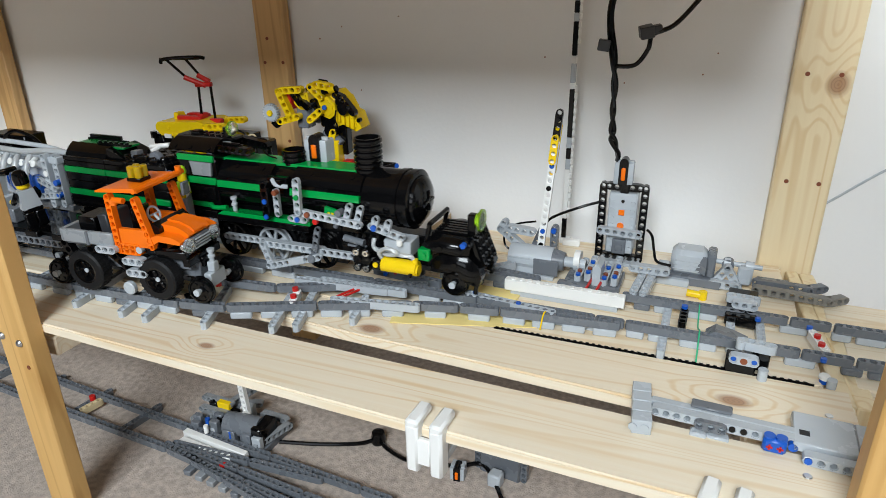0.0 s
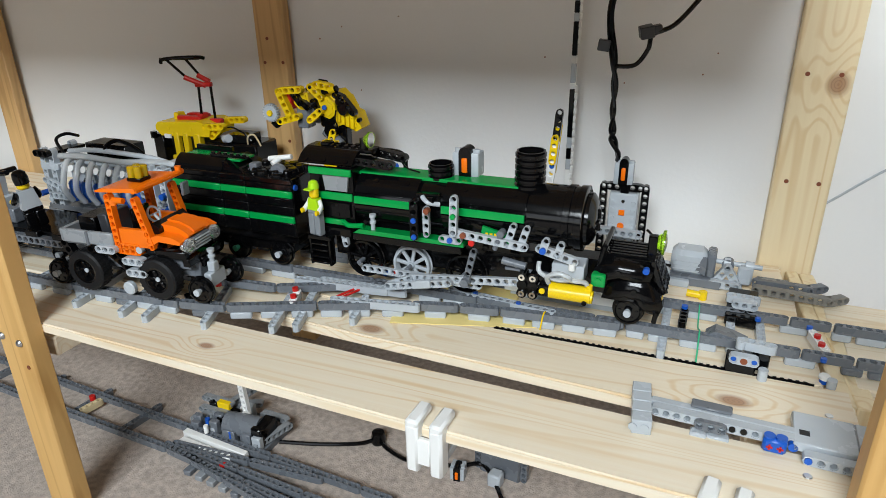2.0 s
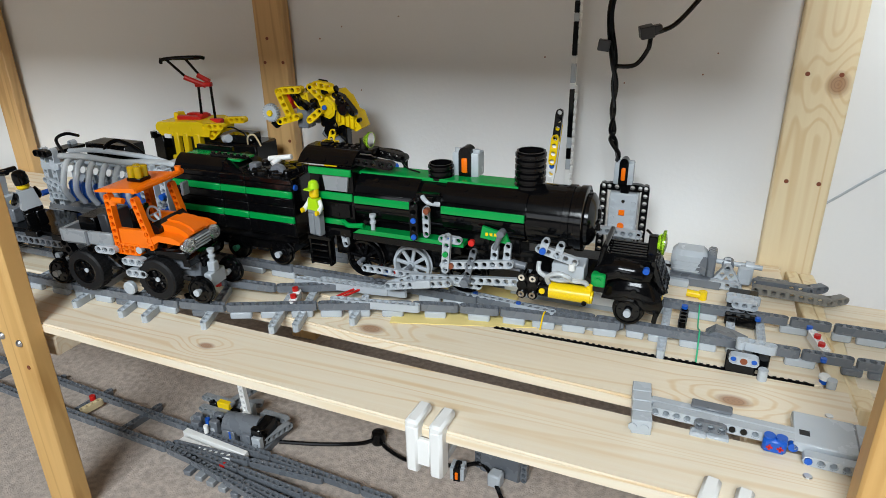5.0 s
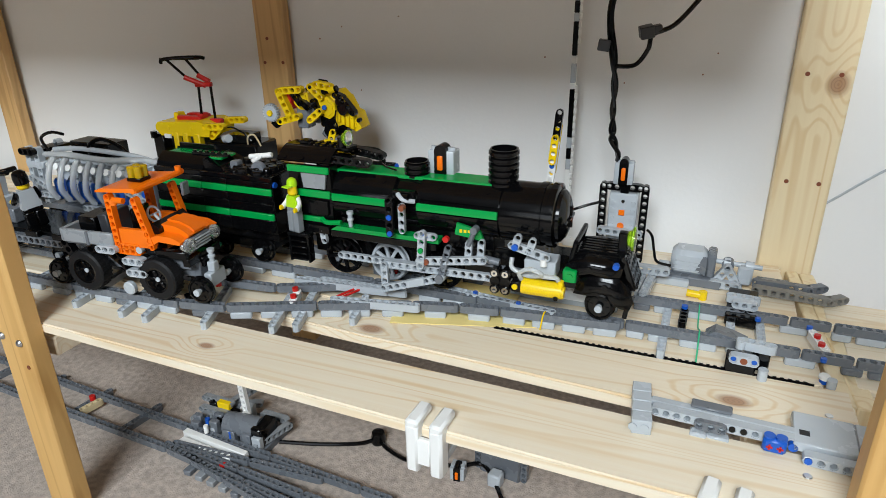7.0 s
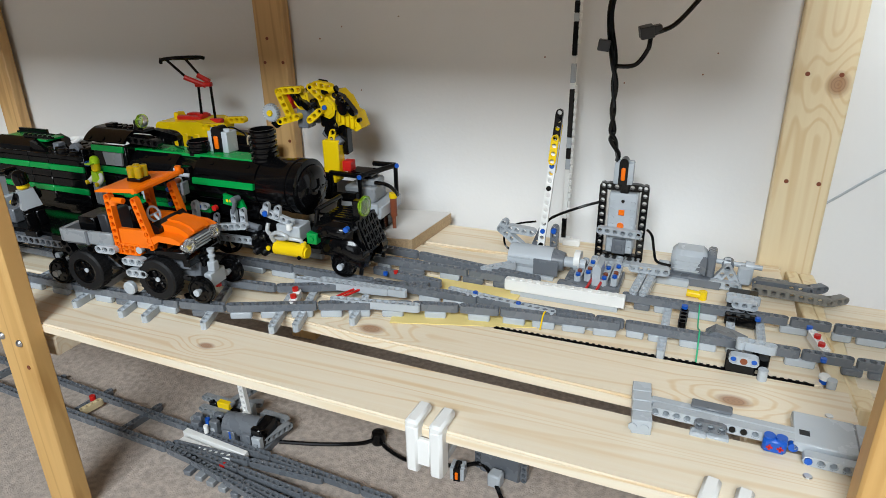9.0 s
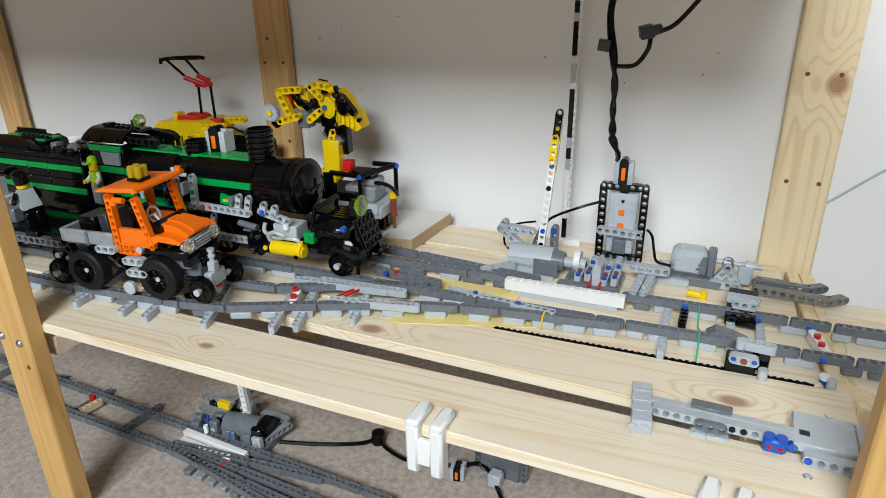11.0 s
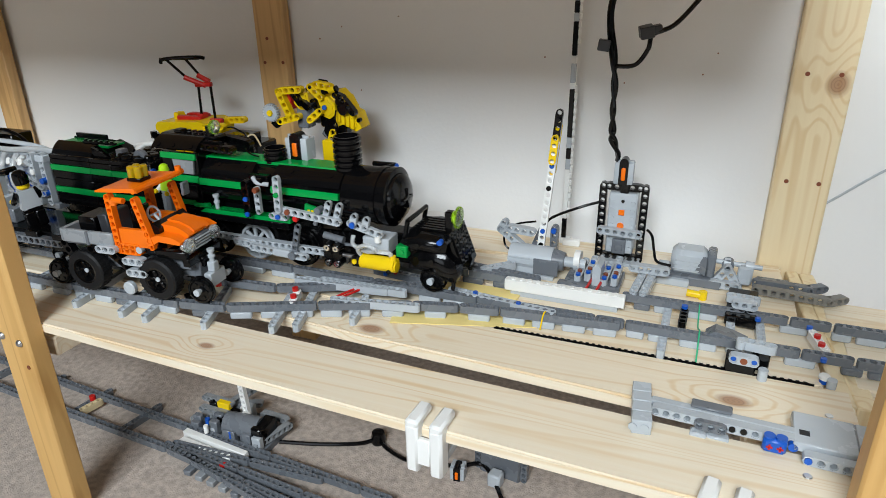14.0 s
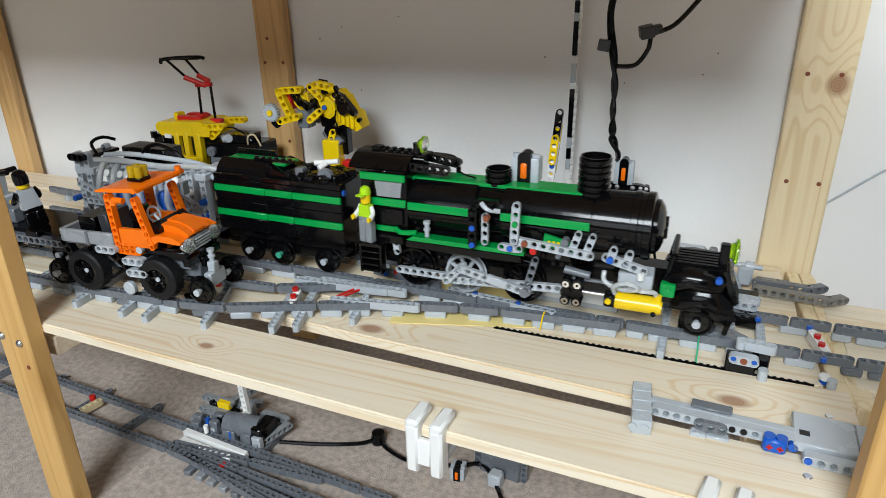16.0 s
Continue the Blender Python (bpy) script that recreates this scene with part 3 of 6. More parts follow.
for x0, x1 in ((-0.262, -0.198), (-0.172, -0.094)):
    for a0, a1, nm in ((22, 74, "boiler_panel"), (-52, -4, "boiler_panel"), (106, 158, "boiler_panel")):
        part(nm, arc_plate(S(), x0, x1, BR + 0.0008, a0, a1, MID, BZ), BLACK, loco)
    part("stripe", arc_plate(S(), x0, x1, BR + 0.0022, 0, 14, MID, BZ, 0.004, 3), GREEN, loco, "bright green stripe")
    for xx in (x0 + 0.02, x1 - 0.012):
        a = math.radians(50)
        p = Vector((xx, MID - BR * math.cos(a), BZ + BR * math.sin(a)))
        q = Vector((0, -math.cos(a), math.sin(a)))
        part("panel_pin", S().cyl(p, p + q * 0.0013, 0.0022, 12), BLACK, loco)
top = S().box(-0.266, -0.098, MID - 0.0118, MID + 0.0118, BZ + BR - 0.0035, BZ + BR - 0.0002, 0.0004)
part("boiler_top", top, GREEN, loco, "flat green plates along the boiler's top")
part("firebox", S().box(-0.262, -0.100, 0.008, 0.042, 0.064, 0.086, 0.001), BLACK, loco)
part("smokebox", S().lathe([(0, 0), (BR + 0.001, 0), (BR + 0.001, 0.030), (BR + 0.0022, 0.0305), (BR + 0.0022, 0.036), (BR + 0.001, 0.0365), (BR + 0.001, 0.0405), (BR + 0.0024, 0.041), (BR + 0.0024, 0.047), (BR - 0.002, 0.0485), (0, 0.0485)], pose(-0.092, MID, BZ, 0, 90, 0), 48), BLACK, loco)
part("smokebox_door", S().lathe([(BR - 0.003, 0), (BR - 0.0034, 0.003), (BR - 0.008, 0.0065), (BR - 0.014, 0.0085), (0, 0.0095)], pose(-0.0435, MID, BZ, 0, 90, 0), 40), BLACK, loco)
part("door_boss", S().cyl((-0.036, MID, BZ), (-0.0325, MID, BZ), 0.0032, 12).box(-0.035, -0.0325, MID - 0.0012, MID + 0.0012, BZ - 0.010, BZ + 0.010, 0.0004).box(-0.035, -0.0325, MID - 0.010, MID + 0.010, BZ - 0.0012, BZ + 0.0012, 0.0004), BLACK, loco)


def ribbed(x, y, z0, z1, r, ribs):
    prof = [(0, z0)]
    h = (z1 - z0) / ribs
    for k in range(ribs):
        z = z0 + k * h
        prof += [(r * 0.83, z), (r, z + h * 0.18), (r, z + h * 0.62), (r * 0.83, z + h * 0.80)]
    prof += [(r * 0.92, z1 - 0.0005), (r * 0.92, z1), (r * 0.80, z1), (r * 0.78, z1 - 0.006), (0, z1 - 0.006)]
    return S().lathe(prof, pose(x, y, 0), 32)


part("chimney", ribbed(-0.0975, MID, 0.119, 0.1585, 0.0139, 7), BLACK, loco, "ribbed black chimney")
part("dome", ribbed(-0.1835, MID, 0.1245, 0.1400, 0.0122, 3), BLACK, loco, "ribbed black steam dome")
receiver(loco, pose(-0.1610, MID + 0.012, 0.1265) @ Matrix.Diagonal((1.6, 1.0, 1.4, 1)))

# cab
cab = part("cab", S().box(-0.312, -0.264, 0.0, 0.003, 0.072, 0.133, 0.0004).box(-0.312, -0.264, 0.047, 0.050, 0.072, 0.133, 0.0004).box(-0.268, -0.264, 0.003, 0.047, 0.072, 0.133, 0.0004), BLACK, loco)
part("stripe", S().box(-0.3115, -0.2645, -0.003, 0.0, 0.1255, 0.1325, 0.0008), GREEN, cab)
part("stripe", S().box(-0.3115, -0.2645, -0.003, 0.0, 0.1010, 0.1085, 0.0008), GREEN, cab)
part("stripe", S().box(-0.3115, -0.2745, -0.003, 0.0, 0.0755, 0.0810, 0.0008).tube([(-0.276, -0.002, 0.0795), (-0.268, -0.005, 0.0775), (-0.253, -0.004, 0.079)], 0.0025), GREEN, cab)
part("window_panel", S().prism([(-0.294, 0.1105), (-0.270, 0.1105), (-0.268, 0.1250), (-0.296, 0.1250)], -0.0022, 0.0), MGREY, cab, "sloped grey window panel")
part("door_panel", S().box(-0.300, -0.268, -0.0025, 0.0, 0.0835, 0.0985, 0.0006).cyl((-0.282, -0.003, 0.0865), (-0.282, -0.0015, 0.0865), 0.0022, 12).cyl((-0.282, -0.003, 0.0955), (-0.282, -0.0015, 0.0955), 0.0022, 12), BLACK, cab)
roof = S()
arc_plate(roof, -0.324, -0.264, 0.032, 38, 78, MID, 0.1165, 0.003)
arc_plate(roof, -0.324, -0.264, 0.032, 102, 142, MID, 0.1165, 0.003)
roof.box(-0.324, -0.252, MID - 0.0085, MID + 0.0085, 0.1445, 0.1480, 0.0005)
cr = part("cab_roof", roof, BLACK, loco)
for xx in (-0.316, -0.296, -0.272):
    part("roof_pin", S().cyl((xx, 0.0030, 0.1385), (xx, 0.0018, 0.1397), 0.0024, 12), BLACK, cr)
vent = S().box(-0.310, -0.300, MID - 0.006, MID + 0.004, 0.148, 0.1515, 0.0008)
stud_row(vent, -0.298, 5, MID - 0.004, 0.148)
stud_row(vent, -0.298, 5, MID + 0.004, 0.148)
part("roof_vent", vent, BLACK, cr)
part("roof_beam", S().beam(5, pose(-0.262, 0.010, 0.1390, 0, 6, 8)), BLACK, cr)
part("roof_beam", S().beam(5, pose(-0.262, 0.042, 0.1400, 0, 8, 0)).tube([(-0.262, 0.048, 0.1400), (-0.240, 0.049, 0.1390), (-0.230, 0.047, 0.134)], 0.0024), BLACK, cr)
part("roof_post", S().cyl((-0.231, 0.046, 0.124), (-0.231, 0.046, 0.1365), 0.0024, 10), BLACK, cr)
part("lamp_mast", S().cyl((-0.262, MID - 0.004, 0.148), (-0.262, MID - 0.004, 0.158), 0.004, 12), BLACK, cr)
part("cable", S().tube([(-0.226, 0.030, 0.134), (-0.218, 0.026, 0.1305), (-0.205, 0.024, 0.1285)], 0.0008), BLACK, cr)


def headlamp(parent, at, r=0.0063):
    ob = part("headlamp", S().lathe([(0, -0.004), (r * 0.55, -0.004), (r * 0.7, -0.001), (r, 0.0), (r, 0.0022), (r * 0.86, 0.0022), (r * 0.8, 0.0010), (0, 0.0008)], pose(*at, 0, 90, 0), 24), TGREEN, parent, "clear lamp with a neon green rim")
    part("lens", S().lathe([(r * 0.84, 0.0022), (r * 0.5, 0.0034), (0, 0.0038)], pose(*at, 0, 90, 0), 24), CLEAR, ob)
    return ob


headlamp(loco, (-0.256, MID - 0.004, 0.1570), 0.0078)

# running boards and steps
part("running_board", S().box(-0.262, -0.150, -0.010, 0.004, 0.0655, 0.0725, 0.0006), BLACK, loco)
part("running_board_top", S().prism([(-0.262, 0.0725), (-0.255, 0.0768), (-0.148, 0.0768), (-0.148, 0.0725)], -0.009, 0.002), GREEN, loco, "green sloped running board")
part("footplate", S().box(-0.318, -0.268, -0.004, 0.054, 0.064, 0.0725, 0.0006), BLACK, loco)
steps = part("cab_steps", S().box(-0.311, -0.286, -0.0135, -0.004, 0.0615, 0.0655, 0.0005), BLACK, loco)
for z in (0.0555, 0.0490, 0.0420, 0.0360):
    part("tread", S().box(-0.3084, -0.2896, -0.0135, -0.0066, z, z + 0.0022, 0.0005), BLACK, steps)
for x in (-0.311, -0.2895):
    part("stringer", S().box(x, x + 0.0025, -0.0125, -0.0066, 0.034, 0.0614, 0.0004), BLACK, steps)
part("back_plate", S().box(-0.311, -0.287, -0.0065, -0.004, 0.034, 0.0614, 0.0004), BLACK, steps)
part("sander_pipe", S().beam(2, pose(-0.276, -0.002, 0.064, 0, 82, 0), 0.0030, 0.002), LGREY, loco)
part("whistle", S().lathe([(0.0022, 0), (0.0022, 0.006), (0.0031, 0.0062), (0.0031, 0.0085), (0.0022, 0.009), (0.0022, 0.0125), (0.0033, 0.0128), (0.0033, 0.0155), (0, 0.0158)], pose(-0.2425, -0.004, 0.0765), 14), LGREY, loco)
part("bracket", S().beam(5, pose(-0.1935, -0.0125, 0.0800, 0, -90, 0)), BLACK, loco)
part("bracket_pin", S().cyl((-0.1935, -0.0125, 0.0800), (-0.1935, -0.0175, 0.0800), 0.0026, 12), BLUE, loco)
part("bracket_pin", S().cyl((-0.1935, -0.0125, 0.0960), (-0.1935, -0.0175, 0.0960), 0.0026, 12), BLUE, loco)
part("bracket_pin", S().cyl((-0.1805, -0.0125, 0.1065), (-0.1805, -0.0175, 0.1065), 0.0028, 12), BROWN, loco)
part("bracket", S().beam(4, pose(-0.1835, -0.010, 0.082, 0, -90, 0), 0.0030, 0.002), LGREY, loco)
part("pump", S().box(-0.196, -0.173, -0.006, 0.002, 0.110, 0.119, 0.001).cyl((-0.190, -0.007, 0.113), (-0.176, -0.009, 0.115), 0.0032, 10), BLACK, loco)
part("pump_pipe", S().tube([(-0.188, -0.008, 0.117), (-0.181, -0.011, 0.113), (-0.172, -0.006, 0.1105)], 0.0022), LGREY, loco)
part("name_board", S().prism([(-0.133, 0.0835), (-0.105, 0.080), (-0.109, 0.0895), (-0.131, 0.0945)], -0.006, -0.003), GREEN, loco, "green slope plate with gold scroll marks")
for k in range(3):
    part("gold_mark", S().box(-0.128 + 0.004 * k, -0.1255 + 0.004 * k, -0.0064, -0.006, 0.086 + 0.0003 * k, 0.089, 0), YELLOW, loco)

# wheels and rods
for x in (-0.2635, -0.211, -0.154):
    white = x == -0.211
    for y in (0.013, 0.042):
        w = spoked_wheel("driving_wheel", loco, (x, y, 0.0155 + DRIVER_R), 0.0198, LGREY if white else BLACK, LGREY if white else BLACK, 8)
        WHEELS.append((w, DRIVER_R))
    part("axle", S().cyl((x, 0.0, 0.0155 + DRIVER_R), (x, 0.05, 0.0155 + DRIVER_R), 0.0024, 10), DGREY, loco)
HUBZ = 0.0155 + DRIVER_R + 0.0015
rod = part("coupling_rod", S().beam(16, pose(0, 0, 0), 0.0033, 0.0020), LGREY, loco, m=pose(-0.2635, -0.003, HUBZ))
RODS.append((rod, 0.0095, DRIVER_R))
main_rod = part("main_rod", S().beam(15, pose(0, 0, 0), 0.0036, 0.0020), LGREY, loco, m=pose(-0.211, -0.0075, HUBZ))
MAIN_RODS.append((main_rod, (-0.211, -0.0075, HUBZ), 0.0095, DRIVER_R, 0.112, 0.0465))
ecc_from, ecc_to = (0.0095 * -math.sin(PHASE), 0.0095 * -math.cos(PHASE)), (0.0180 * -math.sin(PHASE + 1.85), 0.0180 * -math.cos(PHASE + 1.85))
turn = math.degrees(math.atan2(ecc_from[1] - ecc_to[1], ecc_to[0] - ecc_from[0]))
ecc = part("return_crank", S().beam(4, pose(ecc_from[0], -0.011, ecc_from[1], 0, turn, 0), 0.0036, 0.0020), LGREY, loco, m=pose(-0.211, 0.0, HUBZ))
WHEELS.append((ecc, DRIVER_R))
ecc_rod = part("eccentric_rod", S().beam(4, pose(0, 0, 0), 0.0036, 0.002).box(0.026, 0.046, -0.0024, 0.0024, -0.0040, 0.0040, 0.0008).beam(3, pose(0.048, 0, 0), 0.0036, 0.002), LGREY, loco, m=pose(-0.211, -0.0150, HUBZ))
cross = S()
for z in (-0.008, 0.0, 0.008):
    cross.cyl((0, -0.006, z), (0, 0.004, z), 0.0046, 14)
    cross.cyl((0.010, -0.006, z), (0.010, 0.004, z), 0.0046, 14)
cross.box(0, 0.010, -0.004, 0.003, -0.008, 0.008, 0.0005)
crosshead = part("crosshead", cross, BLACK, loco, m=pose(-0.097, -0.0075, 0.0465))
SLIDERS.append((crosshead, (-0.211, -0.0075, HUBZ), 0.0095, DRIVER_R, 0.112, 0.0465))
bush = S()
for z in (-0.008, 0.008):
    for x in (0, 0.010):
        bush.lathe([(0.0012, 0.0), (0.0012, 0.0012), (0.0030, 0.0012), (0.0030, 0.0)], pose(x, -0.006, z, 90, 0, 0), 14)
part("bush", bush, CHROME, crosshead)
part("piston_rod", S().cyl((0.010, 0, 0), (0.040, 0, 0), 0.0020, 10), STEEL, crosshead)
part("slide_bar", S().box(-0.110, -0.070, -0.004, -0.001, 0.0545, 0.0570, 0.0004).cyl((-0.112, -0.005, 0.064), (-0.090, -0.005, 0.061), 0.0035, 12), DGREY, loco)
for y in (-0.012,):
    cy = part("steam_cylinder", S().cyl((-0.066, y, 0.0415), (-0.030, y, 0.0415), 0.0073, 24).cyl((-0.064, y, 0.0415), (-0.0285, y, 0.0400), 0.0055, 16), YELLOW, loco, "yellow pneumatic cylinder", m=pose(0, 0, 0.0045))
    part("cylinder_cap", S().box(-0.0755, -0.0655, y - 0.0055, y + 0.0055, 0.0360, 0.0470, 0.0012), BLACK, cy)
    part("cap_pin", S().cyl((-0.0715, y - 0.007, 0.042), (-0.0715, y - 0.005, 0.042), 0.0026, 12), YELLOW, cy)
    part("outlet", S().cyl((-0.032, y - 0.001, 0.044), (-0.032, y - 0.001, 0.0515), 0.0028, 12), YELLOW, cy)
    part("end_hole", S().cyl((-0.0345, y - 0.0063, 0.037), (-0.0345, y - 0.0078, 0.037), 0.0022, 12), BLACK, cy)
part("hose", S().tube([(-0.0645, -0.013, 0.047), (-0.066, -0.016, 0.055), (-0.056, -0.017, 0.0605), (-0.046, -0.016, 0.0560), (-0.060, -0.012, 0.0515), (-0.0745, -0.010, 0.0560), (-0.076, -0.006, 0.0640)], 0.0021, 10), HOSE, loco, "clear coiled air hose", m=pose(-0.002, 0, 0.0045))
part("hose", S().tube([(-0.055, -0.012, 0.0535), (-0.044, -0.015, 0.0545), (-0.034, -0.013, 0.0535), (-0.032, -0.013, 0.0505)], 0.0021, 10), HOSE, loco, m=pose(-0.002, 0, 0.0045))
part("valve_chest", S().box(-0.064, -0.036, -0.010, 0.010, 0.050, 0.066, 0.001), LGREY, loco, m=pose(-0.002, 0, 0.0045))
part("valve_port", S().cyl((-0.046, -0.012, 0.063), (-0.046, -0.012, 0.069), 0.003, 12), WHITE, loco, m=pose(-0.002, 0, 0.0045))
part("green_bush", S().box(-0.030, -0.018, -0.008, 0.0, 0.048, 0.060, 0.001).cyl((-0.024, -0.0095, 0.054), (-0.024, -0.008, 0.054), 0.003, 12), GREEN, loco, m=pose(-0.002, 0, 0.0045))

# valve gear: bent levers beside the boiler
lift = part("lifting_link", S().beam(5, pose(0, 0, 0, 0, -90, 0), 0.0036, 0.0022), LGREY, loco, m=pose(-0.160, -0.0155, 0.0890))
part("link_pin", S().cyl((0.0, -0.004, 0.016), (0.0, -0.001, 0.016), 0.0025, 12), GREEN, lift)
radius_rod = part("radius_rod", S().beam(9, pose(0, 0, 0), 0.0036, 0.0022), LGREY, loco, m=pose(-0.154, -0.0120, 0.0880))
part("lever_pin", S().cyl((0.008, -0.0045, 0.0), (0.008, -0.002, 0.0), 0.0028, 12), BROWN, radius_rod)
part("lift_arm", S().beam(3, pose(0.060, 0.0035, 0.0, 0, -78, 0), 0.0032, 0.002), LGREY, radius_rod)
part("lift_arm", S().beam(3, pose(0.048, 0.0035, 0.0, 0, -78, 0), 0.0032, 0.002), LGREY, radius_rod)
part("guide_beam", S().beam(3, pose(-0.168, -0.010, 0.0795), 0.0034, 0.002), LGREY, loco)
part("guide_pin", S().cyl((-0.160, -0.010, 0.0795), (-0.160, -0.0135, 0.0795), 0.0026, 12), BLUE, loco)
part("guide_pin", S().cyl((-0.139, -0.010, 0.0800), (-0.139, -0.0135, 0.0800), 0.0030, 12), RED, loco)
LEVERS.append((lift, (-0.155, 0.0890, 2.0), (-0.163, 0.0520, 4.0)))
LEVERS.append((radius_rod, (-0.154, 0.0880, 5.0), (-0.166, 0.0545, -9.0)))
part("lever_bracket", S().beam(5, pose(-0.077, -0.011, 0.083, 0, 14, 0), 0.0036, 0.0022).beam(2, pose(-0.073, -0.013, 0.0835, 0, -76, 0), 0.0034, 0.002).beam(2, pose(-0.060, -0.013, 0.0815, 0, -76, 0), 0.0034, 0.002), LGREY, loco)
part("bracket_pin", S().cyl((-0.0735, -0.013, 0.0822), (-0.0735, -0.0155, 0.0822), 0.0030, 12), BLUE, loco)
part("expansion_link", S().beam(5, pose(-0.1440, -0.0135, 0.0415, 0, -76, 0), 0.0030, 0.0016).cyl((-0.1440, -0.019, 0.0415), (-0.1440, -0.010, 0.0415), 0.0042, 14), DGREY, loco)
part("link_hanger", S().cyl((-0.118, -0.010, 0.076), (-0.112, -0.010, 0.092), 0.0024, 10).cyl((-0.112, -0.014, 0.092), (-0.112, -0.006, 0.092), 0.0034, 12), DGREY, loco)

# front end
cowl = [(-0.034, 0.056), (-0.031, 0.066), (-0.024, 0.0735), (-0.010, 0.0765), (0.008, 0.0745), (0.018, 0.069), (0.016, 0.060), (0.004, 0.0585), (-0.010, 0.060), (-0.022, 0.056)]
guard = [(-0.019 + 0.0, 0.0400), (-0.0165, 0.0500), (-0.0090, 0.0570), (0.002, 0.0590), (0.013, 0.0570), (0.021, 0.0500), (0.0245, 0.0400), (0.022, 0.0320), (0.015, 0.0330), (0.0125, 0.0390), (0.006, 0.0440), (-0.002, 0.0445), (-0.009, 0.0400)]


guard = [(0.003 + (x - 0.003) * 1.20, 0.046 + (z - 0.046) * 1.20) for x, z in guard]


def bulged(outline, y, out, y_back):
    """A side panel whose middle stands out from its rim."""
    n = len(outline)
    cx, cz = sum(p[0] for p in outline) / n, sum(p[1] for p in outline) / n
    vs = [(x, y_back, z) for x, z in outline] + [(x, y, z) for x, z in outline] + [(cx + (x - cx) * 0.72, y + out * 0.75, cz + (z - cz) * 0.72) for x, z in outline] + [(cx + (x - cx) * 0.3, y + out, cz + (z - cz) * 0.3) for x, z in outline]
    fs = [(k * n + i, k * n + (i + 1) % n, (k + 1) * n + (i + 1) % n, (k + 1) * n + i) for k in range(3) for i in range(n)]
    fs += [tuple(range(3 * n, 4 * n)), tuple(range(n))[::-1]]
    return S().add(vs, fs)


for y, out, back in ((0.001, -0.0065, 0.012), (0.049, 0.0065, 0.038)):
    part("front_cowl", bulged(cowl, y, out, back), BLACK, loco, "glossy curved black cowl panel")
    part("mudguard", bulged(guard, y, out * 0.8, back), BLACK, loco, "glossy black mudguard")
part("cowl_pin", S().cyl((-0.010, -0.006, 0.067), (-0.010, -0.0075, 0.067), 0.0026, 12).cyl((0.004, -0.0048, 0.0515), (0.004, -0.0064, 0.0515), 0.0026, 12), BLACK, loco)
part("blue_pin", S().cyl((0.012, 0.0, 0.0715), (0.012, -0.0045, 0.0715), 0.0028, 12), BLUE, loco)
part("front_deck", S().box(-0.024, 0.014, 0.006, 0.044, 0.0700, 0.0765, 0.0006), BLACK, loco)
for k in range(6):
    part("deck_slat", S().box(-0.022, 0.012, 0.009 + 0.0056 * k, 0.0125 + 0.0056 * k, 0.0765, 0.0785, 0.0004), BLACK, loco)
part("front_frame", S().cyl((-0.028, 0.004, 0.066), (-0.024, 0.004, 0.086), 0.0024, 10).cyl((-0.024, 0.004, 0.086), (-0.024, 0.046, 0.086), 0.0024, 10).cyl((-0.028, 0.046, 0.066), (-0.024, 0.046, 0.086), 0.0024, 10).box(-0.02, 0.016, 0.014, 0.036, 0.034, 0.070, 0.001), BLACK, loco)
part("front_plate", S().prism([(0.014, 0.076), (0.0175, 0.077), (0.0285, 0.048), (0.0255, 0.046)], 0.006, 0.044), BLACK, loco)
for k in range(4):
    part("plate_beam", S().beam(4, pose(0.0190, 0.012 + 0.0085 * k, 0.0715, 0, 68, 0) @ pose(0, 0, 0, 90, 0, 0), 0.0036, 0.0016), BLACK, loco)
part("buffer_beam", S().box(0.020, 0.0265, 0.0, 0.050, 0.040, 0.048, 0.001).cyl((0.0225, 0.002, 0.022), (0.0255, 0.002, 0.044), 0.0022, 10).cyl((0.0225, 0.048, 0.022), (0.0255, 0.048, 0.044), 0.0022, 10), BLACK, loco)
headlamp(loco, (0.0215, MID - 0.008, 0.0905), 0.0105)
part("lamp_post", S().box(0.010, 0.018, MID - 0.012, MID - 0.004, 0.074, 0.096, 0.001), BLACK, loco)
for y in (0.006, 0.044):
    w = disc_wheel("leading_wheel", loco, (0.0, y, 0.0280), 0.0125)
    WHEELS.append((w, 0.0125))
engineer = minifigure("toy_driver", TRACK @ pose(-0.3228, -0.0218, 0.0700, 0, 0, -12), mat("medium_grey_plastic", (0.22, 0.24, 0.26), 0.4), LIME, WHITE, YELLOW, LIME, "plastic toy driver in lime cap on the cab step", hip=0.0185)
engineer.scale = (1.02, 1.02, 1.50)
TRAIN.append(engineer)

# tender
tender = thing("tender", TRACK @ seat(0.0017, -0.0070, 0, 1.090, 1.106), "black toy coal tender with two green stripes", "railway wagon")
TRAIN.append(tender)
part("body", S().box(-0.482, -0.331, 0.0, 0.052, 0.050, 0.1115, 0.0006).box(-0.478, -0.335, 0.006, 0.046, 0.040, 0.050, 0.0006), BLACK, tender)
for z0, z1 in ((0.0925, 0.0995), (0.0660, 0.0730)):
    for x0, x1 in ((-0.482, -0.419), (-0.4186, -0.387), (-0.3866, -0.3315)):
        part("stripe", S().box(x0, x1, -0.0030, 0.0, z0, z1, 0.0008), GREEN, tender, "bright green stripe")
for x0, x1 in ((-0.482, -0.4190), (-0.4186, -0.3870), (-0.3866, -0.3315)):
    for z0, z1 in ((0.1000, 0.1060), (0.1064, 0.1112), (0.0834, 0.0920), (0.0735, 0.0830), (0.0520, 0.0655)):
        part("side_panel", S().box(x0, x1, -0.0016, 0.0002, z0, z1, 0.0005), BLACK, tender)

